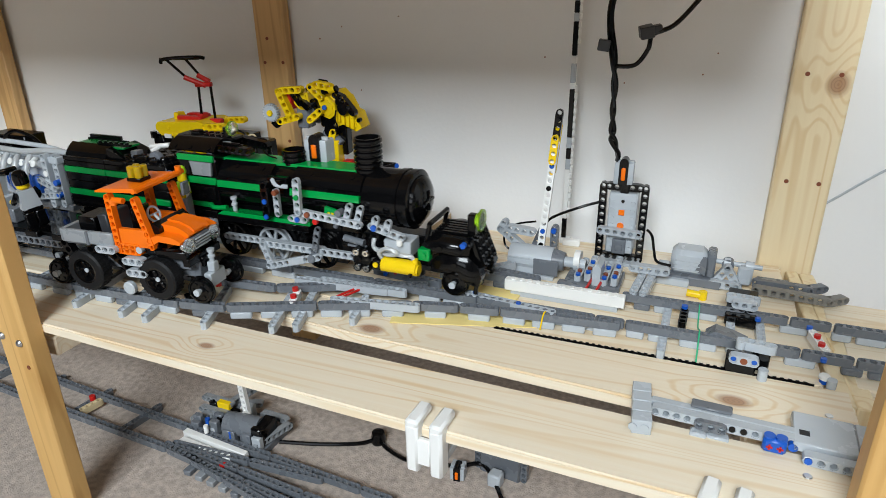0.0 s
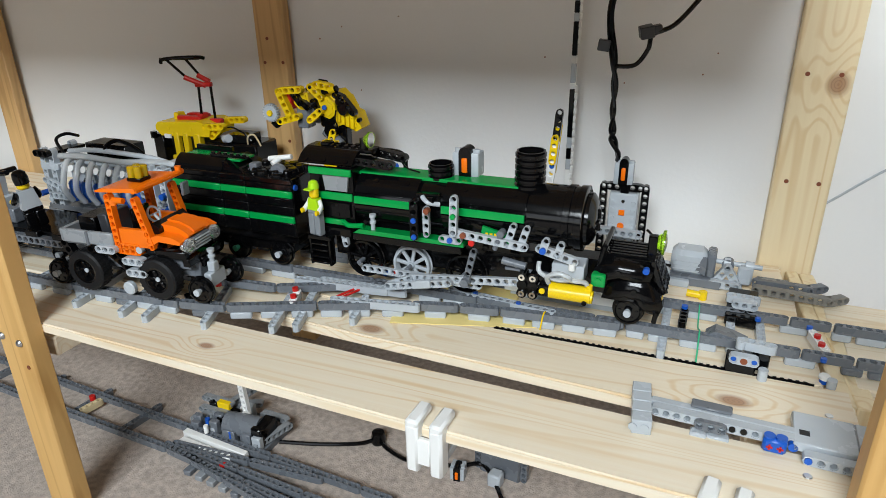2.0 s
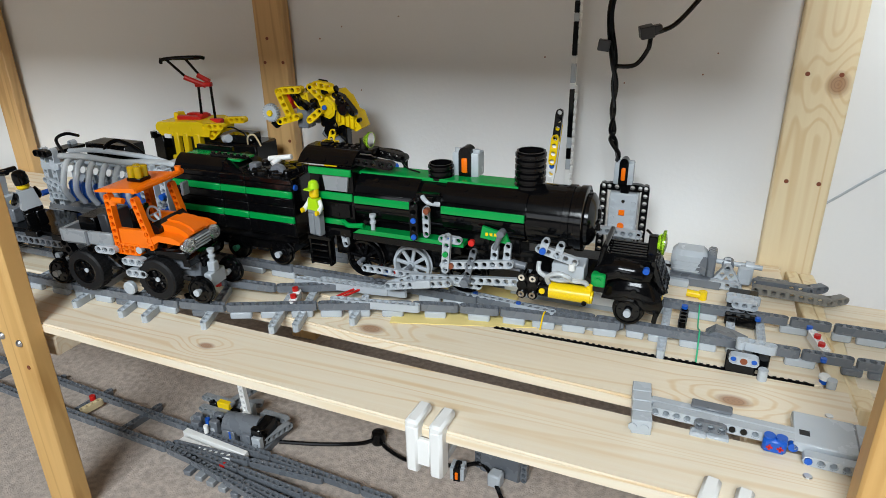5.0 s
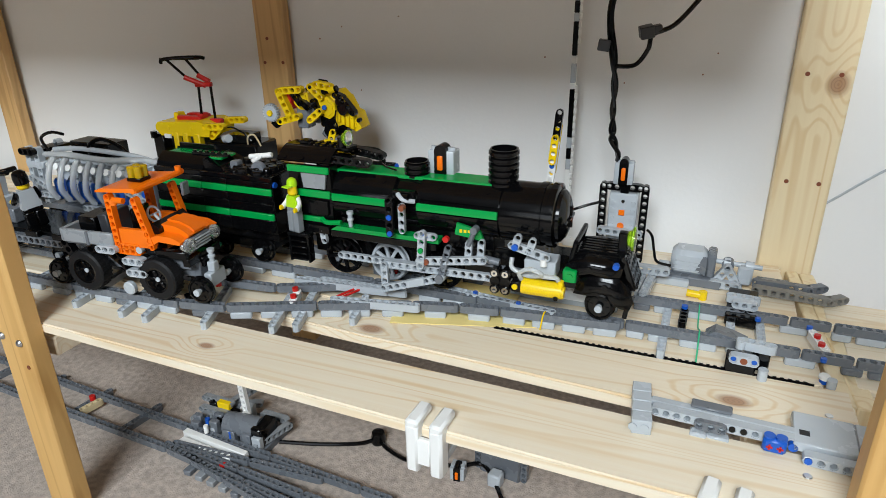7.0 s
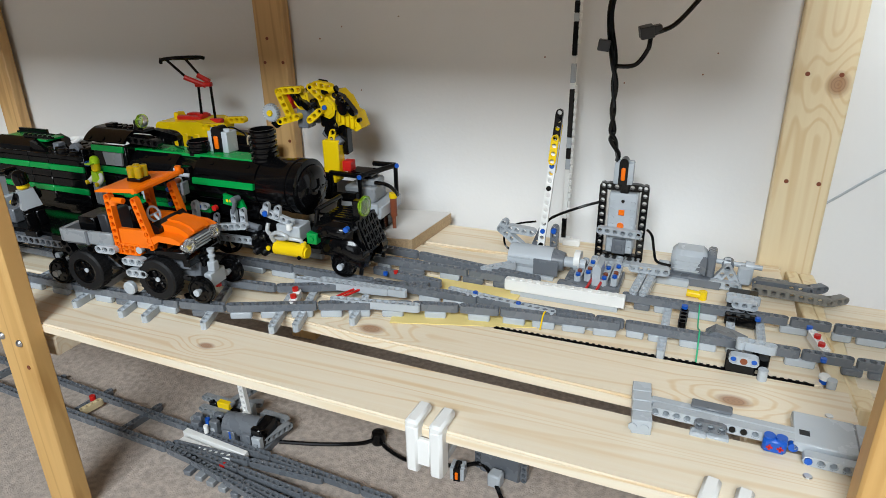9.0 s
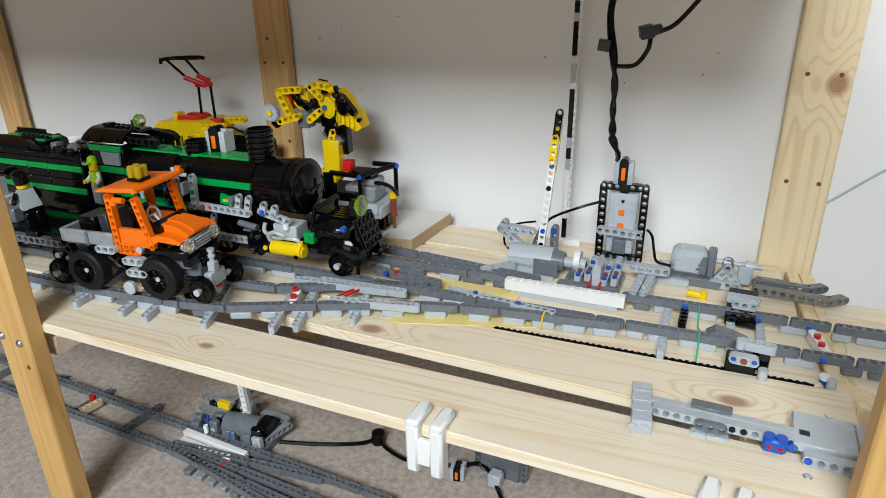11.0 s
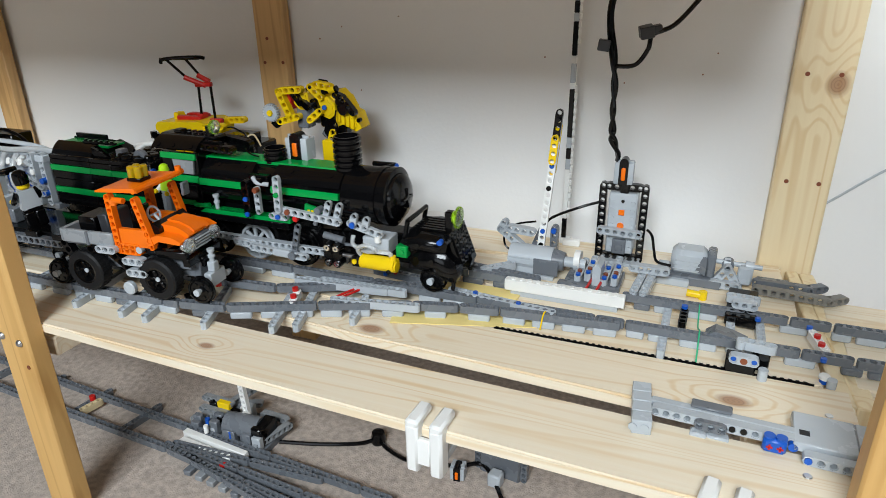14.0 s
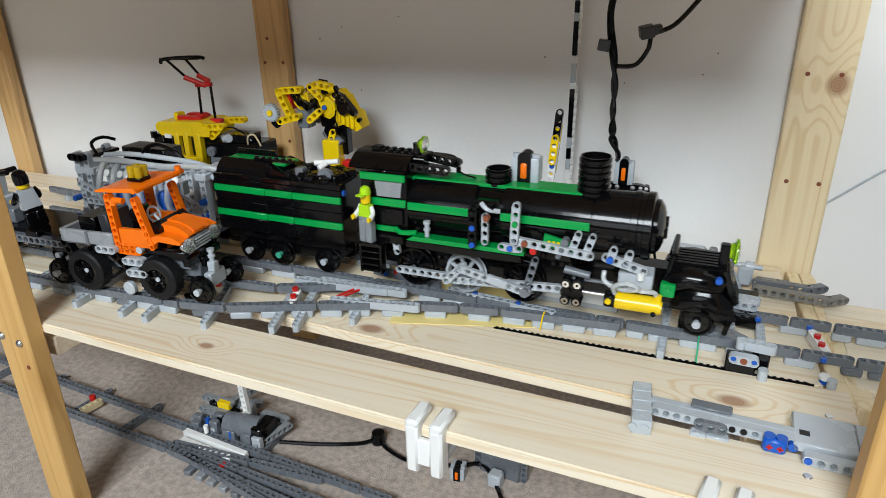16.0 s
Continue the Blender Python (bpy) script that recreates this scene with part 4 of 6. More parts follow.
part("end_pin", S().cyl((-0.331, 0.003, 0.103), (-0.329, 0.003, 0.103), 0.003, 12), BLUE, tender)
hood = S()
arc_plate(hood, -0.480, -0.418, 0.026, 24, 66, MID, 0.1005, 0.003)
arc_plate(hood, -0.480, -0.418, 0.026, 114, 156, MID, 0.1005, 0.003)
hood.prism([(-0.418, 0.1115), (-0.392, 0.1115), (-0.400, 0.116), (-0.418, 0.1225)], 0.004, 0.046)
part("hood", hood, BLACK, tender)
part("hood_top", S().box(-0.478, -0.402, 0.013, 0.037, 0.1200, 0.1225, 0.0005), GREEN, tender, "flat green plate on top of the hood")
rk = S().box(-0.440, -0.392, 0.013, 0.017, 0.1240, 0.1265, 0.0003)
stud_row(rk, -0.437, 6, 0.015, 0.1265, r=0.0020)
rk.box(-0.478, -0.43, 0.0365, 0.040, 0.1220, 0.1280, 0.0004)
part("hood_rail", rk, BLACK, tender)
random.seed(11)
coal = part("coal_bed", S().box(-0.398, -0.334, 0.004, 0.047, 0.1085, 0.1118, 0.001), BLACK, tender)
for k in range(46):
    x, y, r = random.uniform(-0.395, -0.338), random.uniform(0.006, 0.046), random.uniform(0.003, 0.006)
    part("coal_lump", S().box(-r, r, -r, r, 0.108, 0.1115 + random.uniform(0.001, 0.006), 0.0015), BLACK, coal, m=pose(x, y, 0, 0, 0, random.uniform(0, 90)))
part("grey_brick", S().box(-0.389, -0.380, 0.010, 0.020, 0.112, 0.121, 0.0008), DGREY, tender)
part("grey_gear", S().lathe([(0, -0.003), (0.008, -0.003), (0.0085, -0.0015), (0.0085, 0.0015), (0.008, 0.003), (0, 0.003)], pose(-0.356, 0.014, 0.114, 90, 0, 0), 20), DGREY, tender)
part("white_axle", S().cyl((-0.375, 0.026, 0.123), (-0.350, 0.030, 0.126), 0.0028, 12).cyl((-0.366, 0.018, 0.120), (-0.362, 0.026, 0.124), 0.003, 12), WHITE, tender)
for x, col in ((-0.358, LGREY), (-0.412, mat("teal_pin", (0.05, 0.35, 0.22), 0.4)), (-0.450, LGREY)):
    for y in (0.006, 0.046):
        w = disc_wheel("tender_wheel", tender, (x, y, 0.0280), 0.0125, hub_mat=col)
        WHEELS.append((w, 0.0125))
part("truck_frame", S().box(-0.462, -0.346, 0.012, 0.040, 0.026, 0.041, 0.001), BLACK, tender)

# wagon with the air compressor
wagon = thing("compressor_wagon", TRACK @ seat(0.0300, -0.0066, 0, 1.125, 1.075), "grey toy wagon with air tanks, hoses and battery box", "railway wagon")
TRAIN.append(wagon)
part("deck", S().box(-0.690, -0.498, 0.0, 0.050, 0.040, 0.047, 0.0008), DGREY, wagon)
for x in (-0.665, -0.53):
    for y in (0.006, 0.046):
        w = disc_wheel("wagon_wheel", wagon, (x, y, 0.0280), 0.0125)
        WHEELS.append((w, 0.0125))
part("battery_box", S().box(-0.624, -0.565, 0.012, 0.040, 0.098, 0.121, 0.001), BLACK, wagon)
bx = S()
for k in range(8):
    bx.box(-0.620 + 0.007 * k, -0.6165 + 0.007 * k, 0.010, 0.012, 0.101, 0.118, 0.0004)
part("battery_ribs", bx, BLACK, wagon)
part("rear_tower", S().beam(9, pose(-0.682, 0.004, 0.045, 0, -90, 0)).beam(9, pose(-0.682, 0.044, 0.045, 0, -90, 0)).beam(9, pose(-0.668, 0.004, 0.045, 0, -90, 0)).box(-0.688, -0.66, 0.0, 0.048, 0.088, 0.096, 0.001), LGREY, wagon)
part("rear_beam", S().beam(3, pose(-0.684, -0.002, 0.108)).box(-0.688, -0.668, -0.003, 0.05, 0.1040, 0.1080, 0.0006), BLACK, wagon)
part("front_tower", S().beam(8, pose(-0.508, 0.002, 0.048, 0, -90, 0)).beam(8, pose(-0.508, 0.046, 0.048, 0, -90, 0)).beam(8, pose(-0.520, -0.002, 0.048, 0, -90, 0)).box(-0.525, -0.503, -0.002, 0.05, 0.096, 0.104, 0.001), LGREY, wagon)
part("engine_block", S().box(-0.655, -0.530, 0.010, 0.042, 0.047, 0.096, 0.002).box(-0.645, -0.535, 0.004, 0.014, 0.050, 0.062, 0.001), LGREY, wagon)
for k in range(6):
    x = -0.645 + 0.019 * k
    part("air_tank", S().lathe([(0, -0.012), (0.004, -0.012), (0.0062, -0.009), (0.0062, 0.009), (0.004, 0.012), (0, 0.012)], pose(x, 0.004, 0.066, 0, 0, 0), 14), BLUE, wagon)
    part("hose", S().tube([(x, 0.012, 0.102), (x + 0.001, 0.000, 0.100), (x + 0.002, -0.009, 0.086), (x + 0.001, -0.011, 0.070), (x + 0.003, -0.005, 0.056)], 0.0034, 10), HOSE, wagon, "translucent white air hose")
    part("pump_cap", S().cyl((x + 0.008, 0.006, 0.090), (x + 0.008, -0.003, 0.094), 0.004, 12), WHITE, wagon)
part("manifold", S().tube([(-0.660, 0.006, 0.104), (-0.62, 0.002, 0.108), (-0.56, 0.0, 0.107), (-0.515, 0.004, 0.110), (-0.490, 0.012, 0.106)], 0.0034, 10), HOSE, wagon)
part("manifold", S().tube([(-0.655, 0.012, 0.098), (-0.60, 0.006, 0.1005), (-0.53, 0.006, 0.103), (-0.500, 0.010, 0.098)], 0.003, 10), LGREY, wagon)
part("cable", S().tube([(-0.655, 0.010, 0.104), (-0.660, 0.006, 0.122), (-0.645, 0.008, 0.130), (-0.630, 0.012, 0.128)], 0.0018), BLACK, wagon)
part("cable", S().tube([(-0.585, 0.004, 0.108), (-0.580, 0.000, 0.122), (-0.565, 0.004, 0.129), (-0.545, 0.008, 0.122), (-0.535, 0.010, 0.112)], 0.0022), BLACK, wagon)
for x, z, mt in ((-0.690, 0.060, BLUE), (-0.675, 0.055, LGREY), (-0.508, 0.060, BLUE), (-0.508, 0.075, BLUE), (-0.52, 0.085, WHITE), (-0.55, 0.095, LGREY)):
    part("pin", S().cyl((x, 0.004, z), (x, -0.007, z), 0.0034, 12), mt, wagon)

random.seed(21)
for k in range(7):
    x = -0.650 + 0.0195 * k
    part("frame_beam", S().beam(random.choice((3, 4, 5)), pose(x, 0.003, 0.052 + random.uniform(0.0, 0.006), 0, random.choice((-90, -70, -110)), 0), 0.0034, 0.002), random.choice((LGREY, MGREY, DGREY)), wagon)
    part("valve_joint", S().cyl((x + 0.004, -0.004, 0.094), (x + 0.004, 0.010, 0.099), 0.0042, 12), random.choice((LGREY, WHITE, MGREY)), wagon)
for x, z, n, turn in ((-0.672, 0.060, 4, 0), (-0.676, 0.078, 4, 18), (-0.540, 0.056, 5, -8), (-0.532, 0.076, 4, 20), (-0.600, 0.050, 6, 0)):
    part("brace_beam", S().beam(n, pose(x, -0.006, z, 0, turn, 0), 0.0034, 0.002), LGREY, wagon)
part("top_rail", S().tube([(-0.640, 0.004, 0.112), (-0.600, 0.000, 0.117), (-0.555, 0.002, 0.116), (-0.520, 0.008, 0.112), (-0.495, 0.014, 0.104)], 0.0028, 10), LGREY, wagon)

# ---- the orange road-rail truck ----


def tyre(parent, at, r, w):
    """A road wheel: black rim under a treaded tyre."""
    ob = part("tyre", S().lathe([(r * 0.62, -w / 2), (r * 0.9, -w / 2), (r * 0.985, -w * 0.38), (r, -w * 0.2), (r, w * 0.2), (r * 0.985, w * 0.38), (r * 0.9, w / 2), (r * 0.62, w / 2), (r * 0.62, -w / 2)], pose(0, 0, 0, -90, 0, 0), 36), RUBBER, parent, m=pose(*at))
    tread = S()
    for k in range(30):
        a = 12 * k
        tread.box(r * 0.985, r * 1.02, -w * 0.42, -w * 0.06, -0.0010, 0.0010, 0.0002, pose(0, 0, 0, 0, a, 0))
        tread.box(r * 0.985, r * 1.02, w * 0.06, w * 0.42, -0.0010, 0.0010, 0.0002, pose(0, 0, 0, 0, a + 6, 0))
    part("tread", tread, RUBBER, ob)
    rim = S().lathe([(0, -w * 0.30), (0.003, -w * 0.30), (0.0034, -w * 0.22), (r * 0.42, -w * 0.16), (r * 0.52, -w * 0.46), (r * 0.63, -w * 0.50), (r * 0.63, w * 0.4), (0, w * 0.4)], pose(0, 0, 0, -90, 0, 0), 32)
    rm = part("rim", rim, BLACK, ob)
    for k in range(6):
        a = math.radians(60 * k)
        part("spoke", S().box(0.003, r * 0.5, -w * 0.30, -w * 0.18, -0.0016, 0.0016, 0.0005, pose(0, 0, 0, 0, 60 * k, 0)), BLACK, rm)
    part("axle_end", S().cyl((0, -w * 0.36, 0), (0, -w * 0.2, 0), 0.0024, 10), LGREY, rm)
    return ob


truck = thing("road_rail_truck", seat(-0.5468, 0.4689, 5.69, 1.066, 1.049), "orange toy truck on rail wheels with grey flatbed", "truck")
part("chassis", S().box(-0.085, 0.075, -0.010, 0.010, 0.034, 0.050, 0.001).box(-0.060, 0.070, -0.016, 0.016, 0.044, 0.054, 0.001), DGREY, truck)
for x in (-0.043, 0.041):
    for y in (-0.0255, 0.0255):
        tyre(truck, (x, y, 0.0375), 0.0212, 0.0150)
    part("axle", S().cyl((x, -0.022, 0.0375), (x, 0.022, 0.0375), 0.0035, 12), DGREY, truck)
for x in (-0.084, 0.083):
    for y in (-0.024, 0.025):
        disc_wheel("rail_wheel", truck, (x, y, 0.0285), 0.0125, 0.006)
    part("rail_axle", S().cyl((x, -0.024, 0.0285), (x, 0.024, 0.0285), 0.0024, 10).box(x - 0.004, x + 0.004, -0.012, 0.012, 0.025, 0.040, 0.001), LGREY, truck)
# cab shell
for y in (-0.030, 0.030):
    part("rear_pillar", S().beam(9, pose(0.003, y, 0.064, 0, -92, 0)), ORANGE, truck)
    part("front_pillar", S().beam(8, pose(0.050, y, 0.072, 0, -104, 0), 0.0036), ORANGE, truck)
    part("door", S().box(0.007, 0.045, y - 0.003, y + 0.003, 0.070, 0.0915, 0.0008), ORANGE, truck)
    part("door_sill", S().beam(4, pose(0.006, y, 0.064)).beam(4, pose(0.006, y, 0.070)), ORANGE, truck)
roof_sh = S().prism([(-0.012, 0.1335), (-0.012, 0.1355), (-0.002, 0.1385), (0.040, 0.1408), (0.0455, 0.1390), (0.0455, 0.1362), (0.036, 0.1360), (-0.002, 0.1340)], -0.035, 0.035)
part("roof", roof_sh, ORANGE, truck)
part("roof_bar", S().cyl((0.041, -0.036, 0.1385), (0.041, 0.046, 0.1385), 0.0034, 12).cyl((0.041, 0.040, 0.136), (0.041, 0.040, 0.146), 0.0036, 12), ORANGE, truck)
part("mirror_arm", S().cyl((0.012, -0.036, 0.1265), (0.026, -0.036, 0.1265), 0.0034, 12).cyl((0.012, -0.036, 0.1210), (0.012, -0.036, 0.1275), 0.0038, 12), ORANGE, truck)
part("mirror", S().box(0.046, 0.050, 0.032, 0.044, 0.112, 0.128, 0.001), DGREY, truck)
bc = part("beacon", S().box(0.010, 0.022, -0.009, 0.003, 0.1400, 0.1430, 0.0006), BLACK, truck)
for bx_, by_ in ((0.013, -0.006), (0.019, -0.006), (0.013, 0.0), (0.019, 0.0)):
    part("lens", S().lathe([(0.0028, 0.1430), (0.0028, 0.1505), (0.0022, 0.1512), (0, 0.1512)], pose(bx_, by_, 0), 14), TYELLOW, bc, "amber clear lens")
part("seat", S().box(0.008, 0.014, -0.014, 0.014, 0.080, 0.108, 0.002).box(0.010, 0.030, -0.014, 0.014, 0.074, 0.082, 0.002), BLACK, truck)
ring = [(0.0085 * math.cos(a), 0.0085 * math.sin(a)) for a in [k * math.pi / 6 for k in range(13)]]
part("steering_wheel", S().tube([Vector((0.040 - 0.4 * q, -0.010 + p, 0.1035 + q * 0.95)) for p, q in ring], 0.0013).box(0.039, 0.041, -0.018, -0.002, 0.1026, 0.1044, 0.0004).cyl((0.040, -0.010, 0.1035), (0.047, -0.010, 0.096), 0.0018, 10), LGREY, truck)
part("dashboard", S().prism([(0.046, 0.086), (0.058, 0.086), (0.058, 0.093), (0.050, 0.099)], -0.026, 0.026), BLACK, truck)
part("cab_floor", S().box(0.0, 0.060, -0.027, 0.027, 0.060, 0.066, 0.001), BLACK, truck)
hood_pts = [(0.048, 0.082), (0.048, 0.0905), (0.056, 0.0960), (0.072, 0.0945), (0.085, 0.0895), (0.091, 0.0845), (0.089, 0.082)]
part("hood", S().prism(hood_pts, -0.019, 0.019), ORANGE, truck)
part("hood_crease", S().prism([(x, z + 0.0022) for x, z in hood_pts[2:6]] + [(0.087, 0.084), (0.056, 0.092)], -0.0085, 0.0085), ORANGE, truck)
for y0, y1 in ((-0.033, -0.019), (0.019, 0.033)):
    part("fender", S().prism([(0.040, 0.074), (0.046, 0.083), (0.060, 0.0875), (0.078, 0.0865), (0.090, 0.0815), (0.088, 0.078), (0.060, 0.080), (0.050, 0.074)], y0, y1), ORANGE, truck)
    part("fender_tube", S().cyl((0.034, (y0 + y1) / 2, 0.0675), (0.056, (y0 + y1) / 2, 0.0715), 0.0030, 12), BLACK, truck)
part("fender_joint", S().cyl((0.031, -0.034, 0.0670), (0.031, -0.022, 0.0670), 0.0042, 14), LGREY, truck)
part("grille", S().box(0.087, 0.093, -0.014, 0.014, 0.0660, 0.0810, 0.0008), DGREY, truck)
for k in range(4):
    part("grille_bar", S().box(0.093, 0.0945, -0.013, 0.013, 0.0675 + 0.0034 * k, 0.0692 + 0.0034 * k, 0.0003), LGREY, truck)
for y in (-0.0195, 0.0195):
    lt = part("headlight", S().lathe([(0.0078, -0.002), (0.0086, 0.004), (0.0072, 0.0062), (0, 0.0080)], pose(0.0895, y * 1.15, 0.0745, 0, 90, 0), 24), CLEAR, truck, "clear round headlight")
    part("reflector", S().lathe([(0, 0.0), (0.0070, 0.0), (0.0074, -0.004), (0, -0.005)], pose(0.0895, y * 1.15, 0.0745, 0, 90, 0), 16), CHROME, lt)
part("bumper", S().box(0.084, 0.093, -0.029, 0.029, 0.050, 0.060, 0.001).box(0.050, 0.090, -0.029, -0.022, 0.058, 0.068, 0.001).box(0.050, 0.090, 0.022, 0.029, 0.058, 0.068, 0.001).box(0.086, 0.096, -0.008, 0.008, 0.042, 0.054, 0.001), BLACK, truck)
part("step", S().beam(3, pose(0.010, -0.030, 0.0545)).beam(3, pose(0.012, -0.030, 0.0425)), LGREY, truck)
part("tow_post", S().box(0.093, 0.101, -0.006, 0.002, 0.040, 0.050, 0.0008).lathe([(0.0024, 0.05), (0.0024, 0.054), (0.0036, 0.0542), (0.0036, 0.0565), (0.0024, 0.057), (0.0024, 0.0600), (0.0036, 0.0602), (0.0036, 0.0630), (0, 0.0632)], pose(0.097, -0.002, 0), 14), LGREY, truck)
part("tow_arm", S().tube([(0.094, -0.002, 0.036), (0.094, 0.006, 0.032), (0.090, 0.020, 0.030)], 0.0030), LGREY, truck)
part("side_gear", S().lathe([(0, -0.003), (0.0055, -0.003), (0.0068, -0.002), (0.0068, 0.002), (0.0055, 0.003), (0, 0.003)], pose(0.006, -0.030, 0.0245, 90, 0, 0), 16), LGREY, truck)
# the cab's parts drawn in to their true size
CAB = pose(0.020, 0, 0.058) @ Matrix.Diagonal((0.82, 0.87, 0.835, 1)) @ pose(-0.025, 0, -0.058)
LOW = ("beacon", "chassis", "tyre", "axle", "rail_wheel", "rail_axle", "step", "tow_post", "tow_arm", "side_gear")
for ob in list(truck.children):
    if ob.name.split(".")[0] not in LOW:
        for piece in (ob, *ob.children_recursive):
            piece.data.transform(CAB)
    elif ob.name.startswith("beacon"):
        for piece in (ob, *ob.children):
            piece.data.transform(pose(0.018, -0.003, 0.1268) @ Matrix.Diagonal((1.3, 1.3, 1.3, 1)) @ pose(-0.016, 0.003, -0.1400))
    elif ob.name.startswith("tow"):
        ob.data.transform(pose(-0.013, 0, 0))
# flatbed
part("bed", S().box(-0.062, -0.002, -0.028, 0.015, 0.064, 0.071, 0.0008), DGREY, truck)
for x0, x1 in ((-0.062, -0.032), (-0.0316, -0.002)):
    part("bed_side", S().box(x0, x1, -0.031, -0.0265, 0.0665, 0.0800, 0.0010), MGREY, truck)
    part("bed_side", S().box(x0, x1, 0.0105, 0.015, 0.0665, 0.0800, 0.0010), MGREY, truck)
part("bed_joint", S().cyl((-0.0318, -0.0312, 0.0665), (-0.0318, -0.0312, 0.0800), 0.0016, 10), DGREY, truck)
part("bed_end", S().box(-0.066, -0.062, -0.030, 0.015, 0.0665, 0.0800, 0.001), MGREY, truck)
part("cargo_plate", S().box(-0.016, -0.005, -0.020, 0.012, 0.068, 0.0960, 0.001, pose(0, 0, 0, 0, -6, 0)), CHARCOAL, truck)
part("cargo_case", S().box(-0.050, -0.030, -0.020, 0.010, 0.069, 0.0900, 0.001), BLACK, truck)
part("bed_strut", S().beam(5, pose(-0.018, -0.026, 0.066, 0, 38, 0)).beam(3, pose(-0.030, -0.028, 0.062)), BLACK, truck)
part("bed_bracket", S().beam(3, pose(-0.018, -0.031, 0.0645)), LGREY, truck)
part("rear_mount", S().beam(4, pose(-0.066, -0.024, 0.064, 0, 65, 0)), BLACK, truck)

# ---- hand car with a figure ----
handcar = thing("hand_car", seat(-0.7300, 0.4958, 2.04, 1.112, 1.044), "dark grey toy hand car coupled behind the truck", "railway wagon")
part("deck", S().box(-0.075, 0.075, -0.030, 0.030, 0.046, 0.052, 0.001), BLACK, handcar)
for y in (-0.034, 0.034):
    part("side_beam", S().beam(17, pose(-0.064, y, 0.044)), DGREY, handcar)
for x in (-0.05, 0.05):
    for y in (-0.026, 0.026):
        disc_wheel("car_wheel", handcar, (x, y, 0.0285), 0.0125, 0.006)
    part("wheel_frame", S().box(x - 0.020, x + 0.020, -0.018, 0.018, 0.022, 0.046, 0.001), BLACK, handcar)
for x in (-0.06, -0.02, 0.025, 0.062):
    part("deck_block", S().box(x - 0.009, x + 0.009, -0.037, -0.031, 0.036, 0.054, 0.0008), BLACK, handcar)
part("pump_post", S().beam(6, pose(-0.052, 0.0, 0.055, 0, -85, 0)).box(-0.06, -0.04, -0.012, 0.012, 0.052, 0.075, 0.001), LGREY, handcar)
part("pump_handle", S().cyl((-0.050, -0.022, 0.099), (-0.050, 0.022, 0.099), 0.003, 10).cyl((-0.062, 0.0, 0.096), (-0.035, 0.0, 0.101), 0.003, 10), BLACK, handcar)
part("tool_box", S().box(-0.035, -0.015, -0.020, 0.004, 0.052, 0.068, 0.001), DGREY, handcar)
part("coupling", S().beam(5, pose(0.072, -0.010, 0.047)), BLACK, handcar)
fig = minifigure("toy_worker", seat(-0.7300, 0.4958, 2.04, 1.112, 1.044) @ pose(0.013, -0.016, 0.052, 0, 6, -112), BLACK, LGREY, BLACK, YELLOW, BLACK, "plastic toy worker with black hair and grey shirt", hair=True)
fig.scale = (1.38, 1.38, 1.70)

# ---- yellow electric engine and crane wagon on the rear siding ----
elec = thing("electric_locomotive", seat(-0.6797, 0.7290, 2.52, 1.154, 1.155), "yellow toy electric engine with raised black and red pantograph", "locomotive")
part("frame", S().box(-0.075, 0.095, -0.026, 0.026, 0.034, 0.048, 0.001), BLACK, elec)
for x in (-0.05, 0.06):
    for y in (-0.022, 0.022):
        disc_wheel("engine_wheel", elec, (x, y, 0.0280), 0.0125)
rp = [(-0.049, 0.103), (-0.049, 0.108), (-0.045, 0.1125), (0.018, 0.1155), (0.028, 0.1125), (0.032, 0.106), (0.030, 0.098), (-0.042, 0.096)]
part("roof", S().prism(rp, -0.024, 0.024), YELLOW, elec, "rounded yellow roof shell")
for xx in (0.004, -0.03):
    part("roof_pin", S().cyl((xx, -0.025, 0.1065), (xx, -0.0235, 0.1065), 0.0025, 12), YELLOW, elec)
part("roof_fin", S().prism([(-0.034, 0.112), (-0.034, 0.121), (-0.028, 0.121), (-0.026, 0.116), (-0.018, 0.114)], -0.006, 0.006), YELLOW, elec)
part("cab_wall", S().box(-0.024, -0.016, -0.025, -0.018, 0.055, 0.101, 0.001).box(-0.010, -0.002, -0.025, -0.018, 0.070, 0.101, 0.001).box(0.006, 0.016, -0.025, -0.016, 0.055, 0.101, 0.001).box(-0.030, 0.016, -0.025, -0.016, 0.062, 0.072, 0.001).box(-0.024, 0.014, -0.020, 0.022, 0.048, 0.070, 0.001), YELLOW, elec)
part("cab_inside", S().box(-0.022, 0.010, -0.010, 0.022, 0.060, 0.099, 0.001), DGREY, elec)
part("white_sticker", S().box(-0.036, -0.026, -0.0262, -0.0242, 0.0935, 0.0985, 0.0002), WHITE, elec)
part("nose", S().box(-0.062, -0.046, -0.018, 0.020, 0.055, 0.100, 0.001).cyl((-0.056, -0.022, 0.096), (-0.056, -0.022, 0.104), 0.004, 12), BLACK, elec)
for tail in (S().beam(4, pose(0.026, -0.022, 0.110, 0, -4, 0)), S().beam(3, pose(0.032, -0.018, 0.098, 0, -40, 0)), S().beam(4, pose(0.026, 0.020, 0.110, 0, -4, 0))):
    part("roof_tail", tail, YELLOW, elec)
part("machine_room", S().box(0.022, 0.094, -0.022, 0.022, 0.048, 0.096, 0.002).box(0.050, 0.080, -0.018, 0.010, 0.096, 0.106, 0.001), BLACK, elec)
part("motor_end", S().cyl((0.030, -0.026, 0.085), (0.030, -0.020, 0.085), 0.006, 14).box(0.028, 0.044, -0.026, -0.020, 0.060, 0.078, 0.001), DGREY, elec)
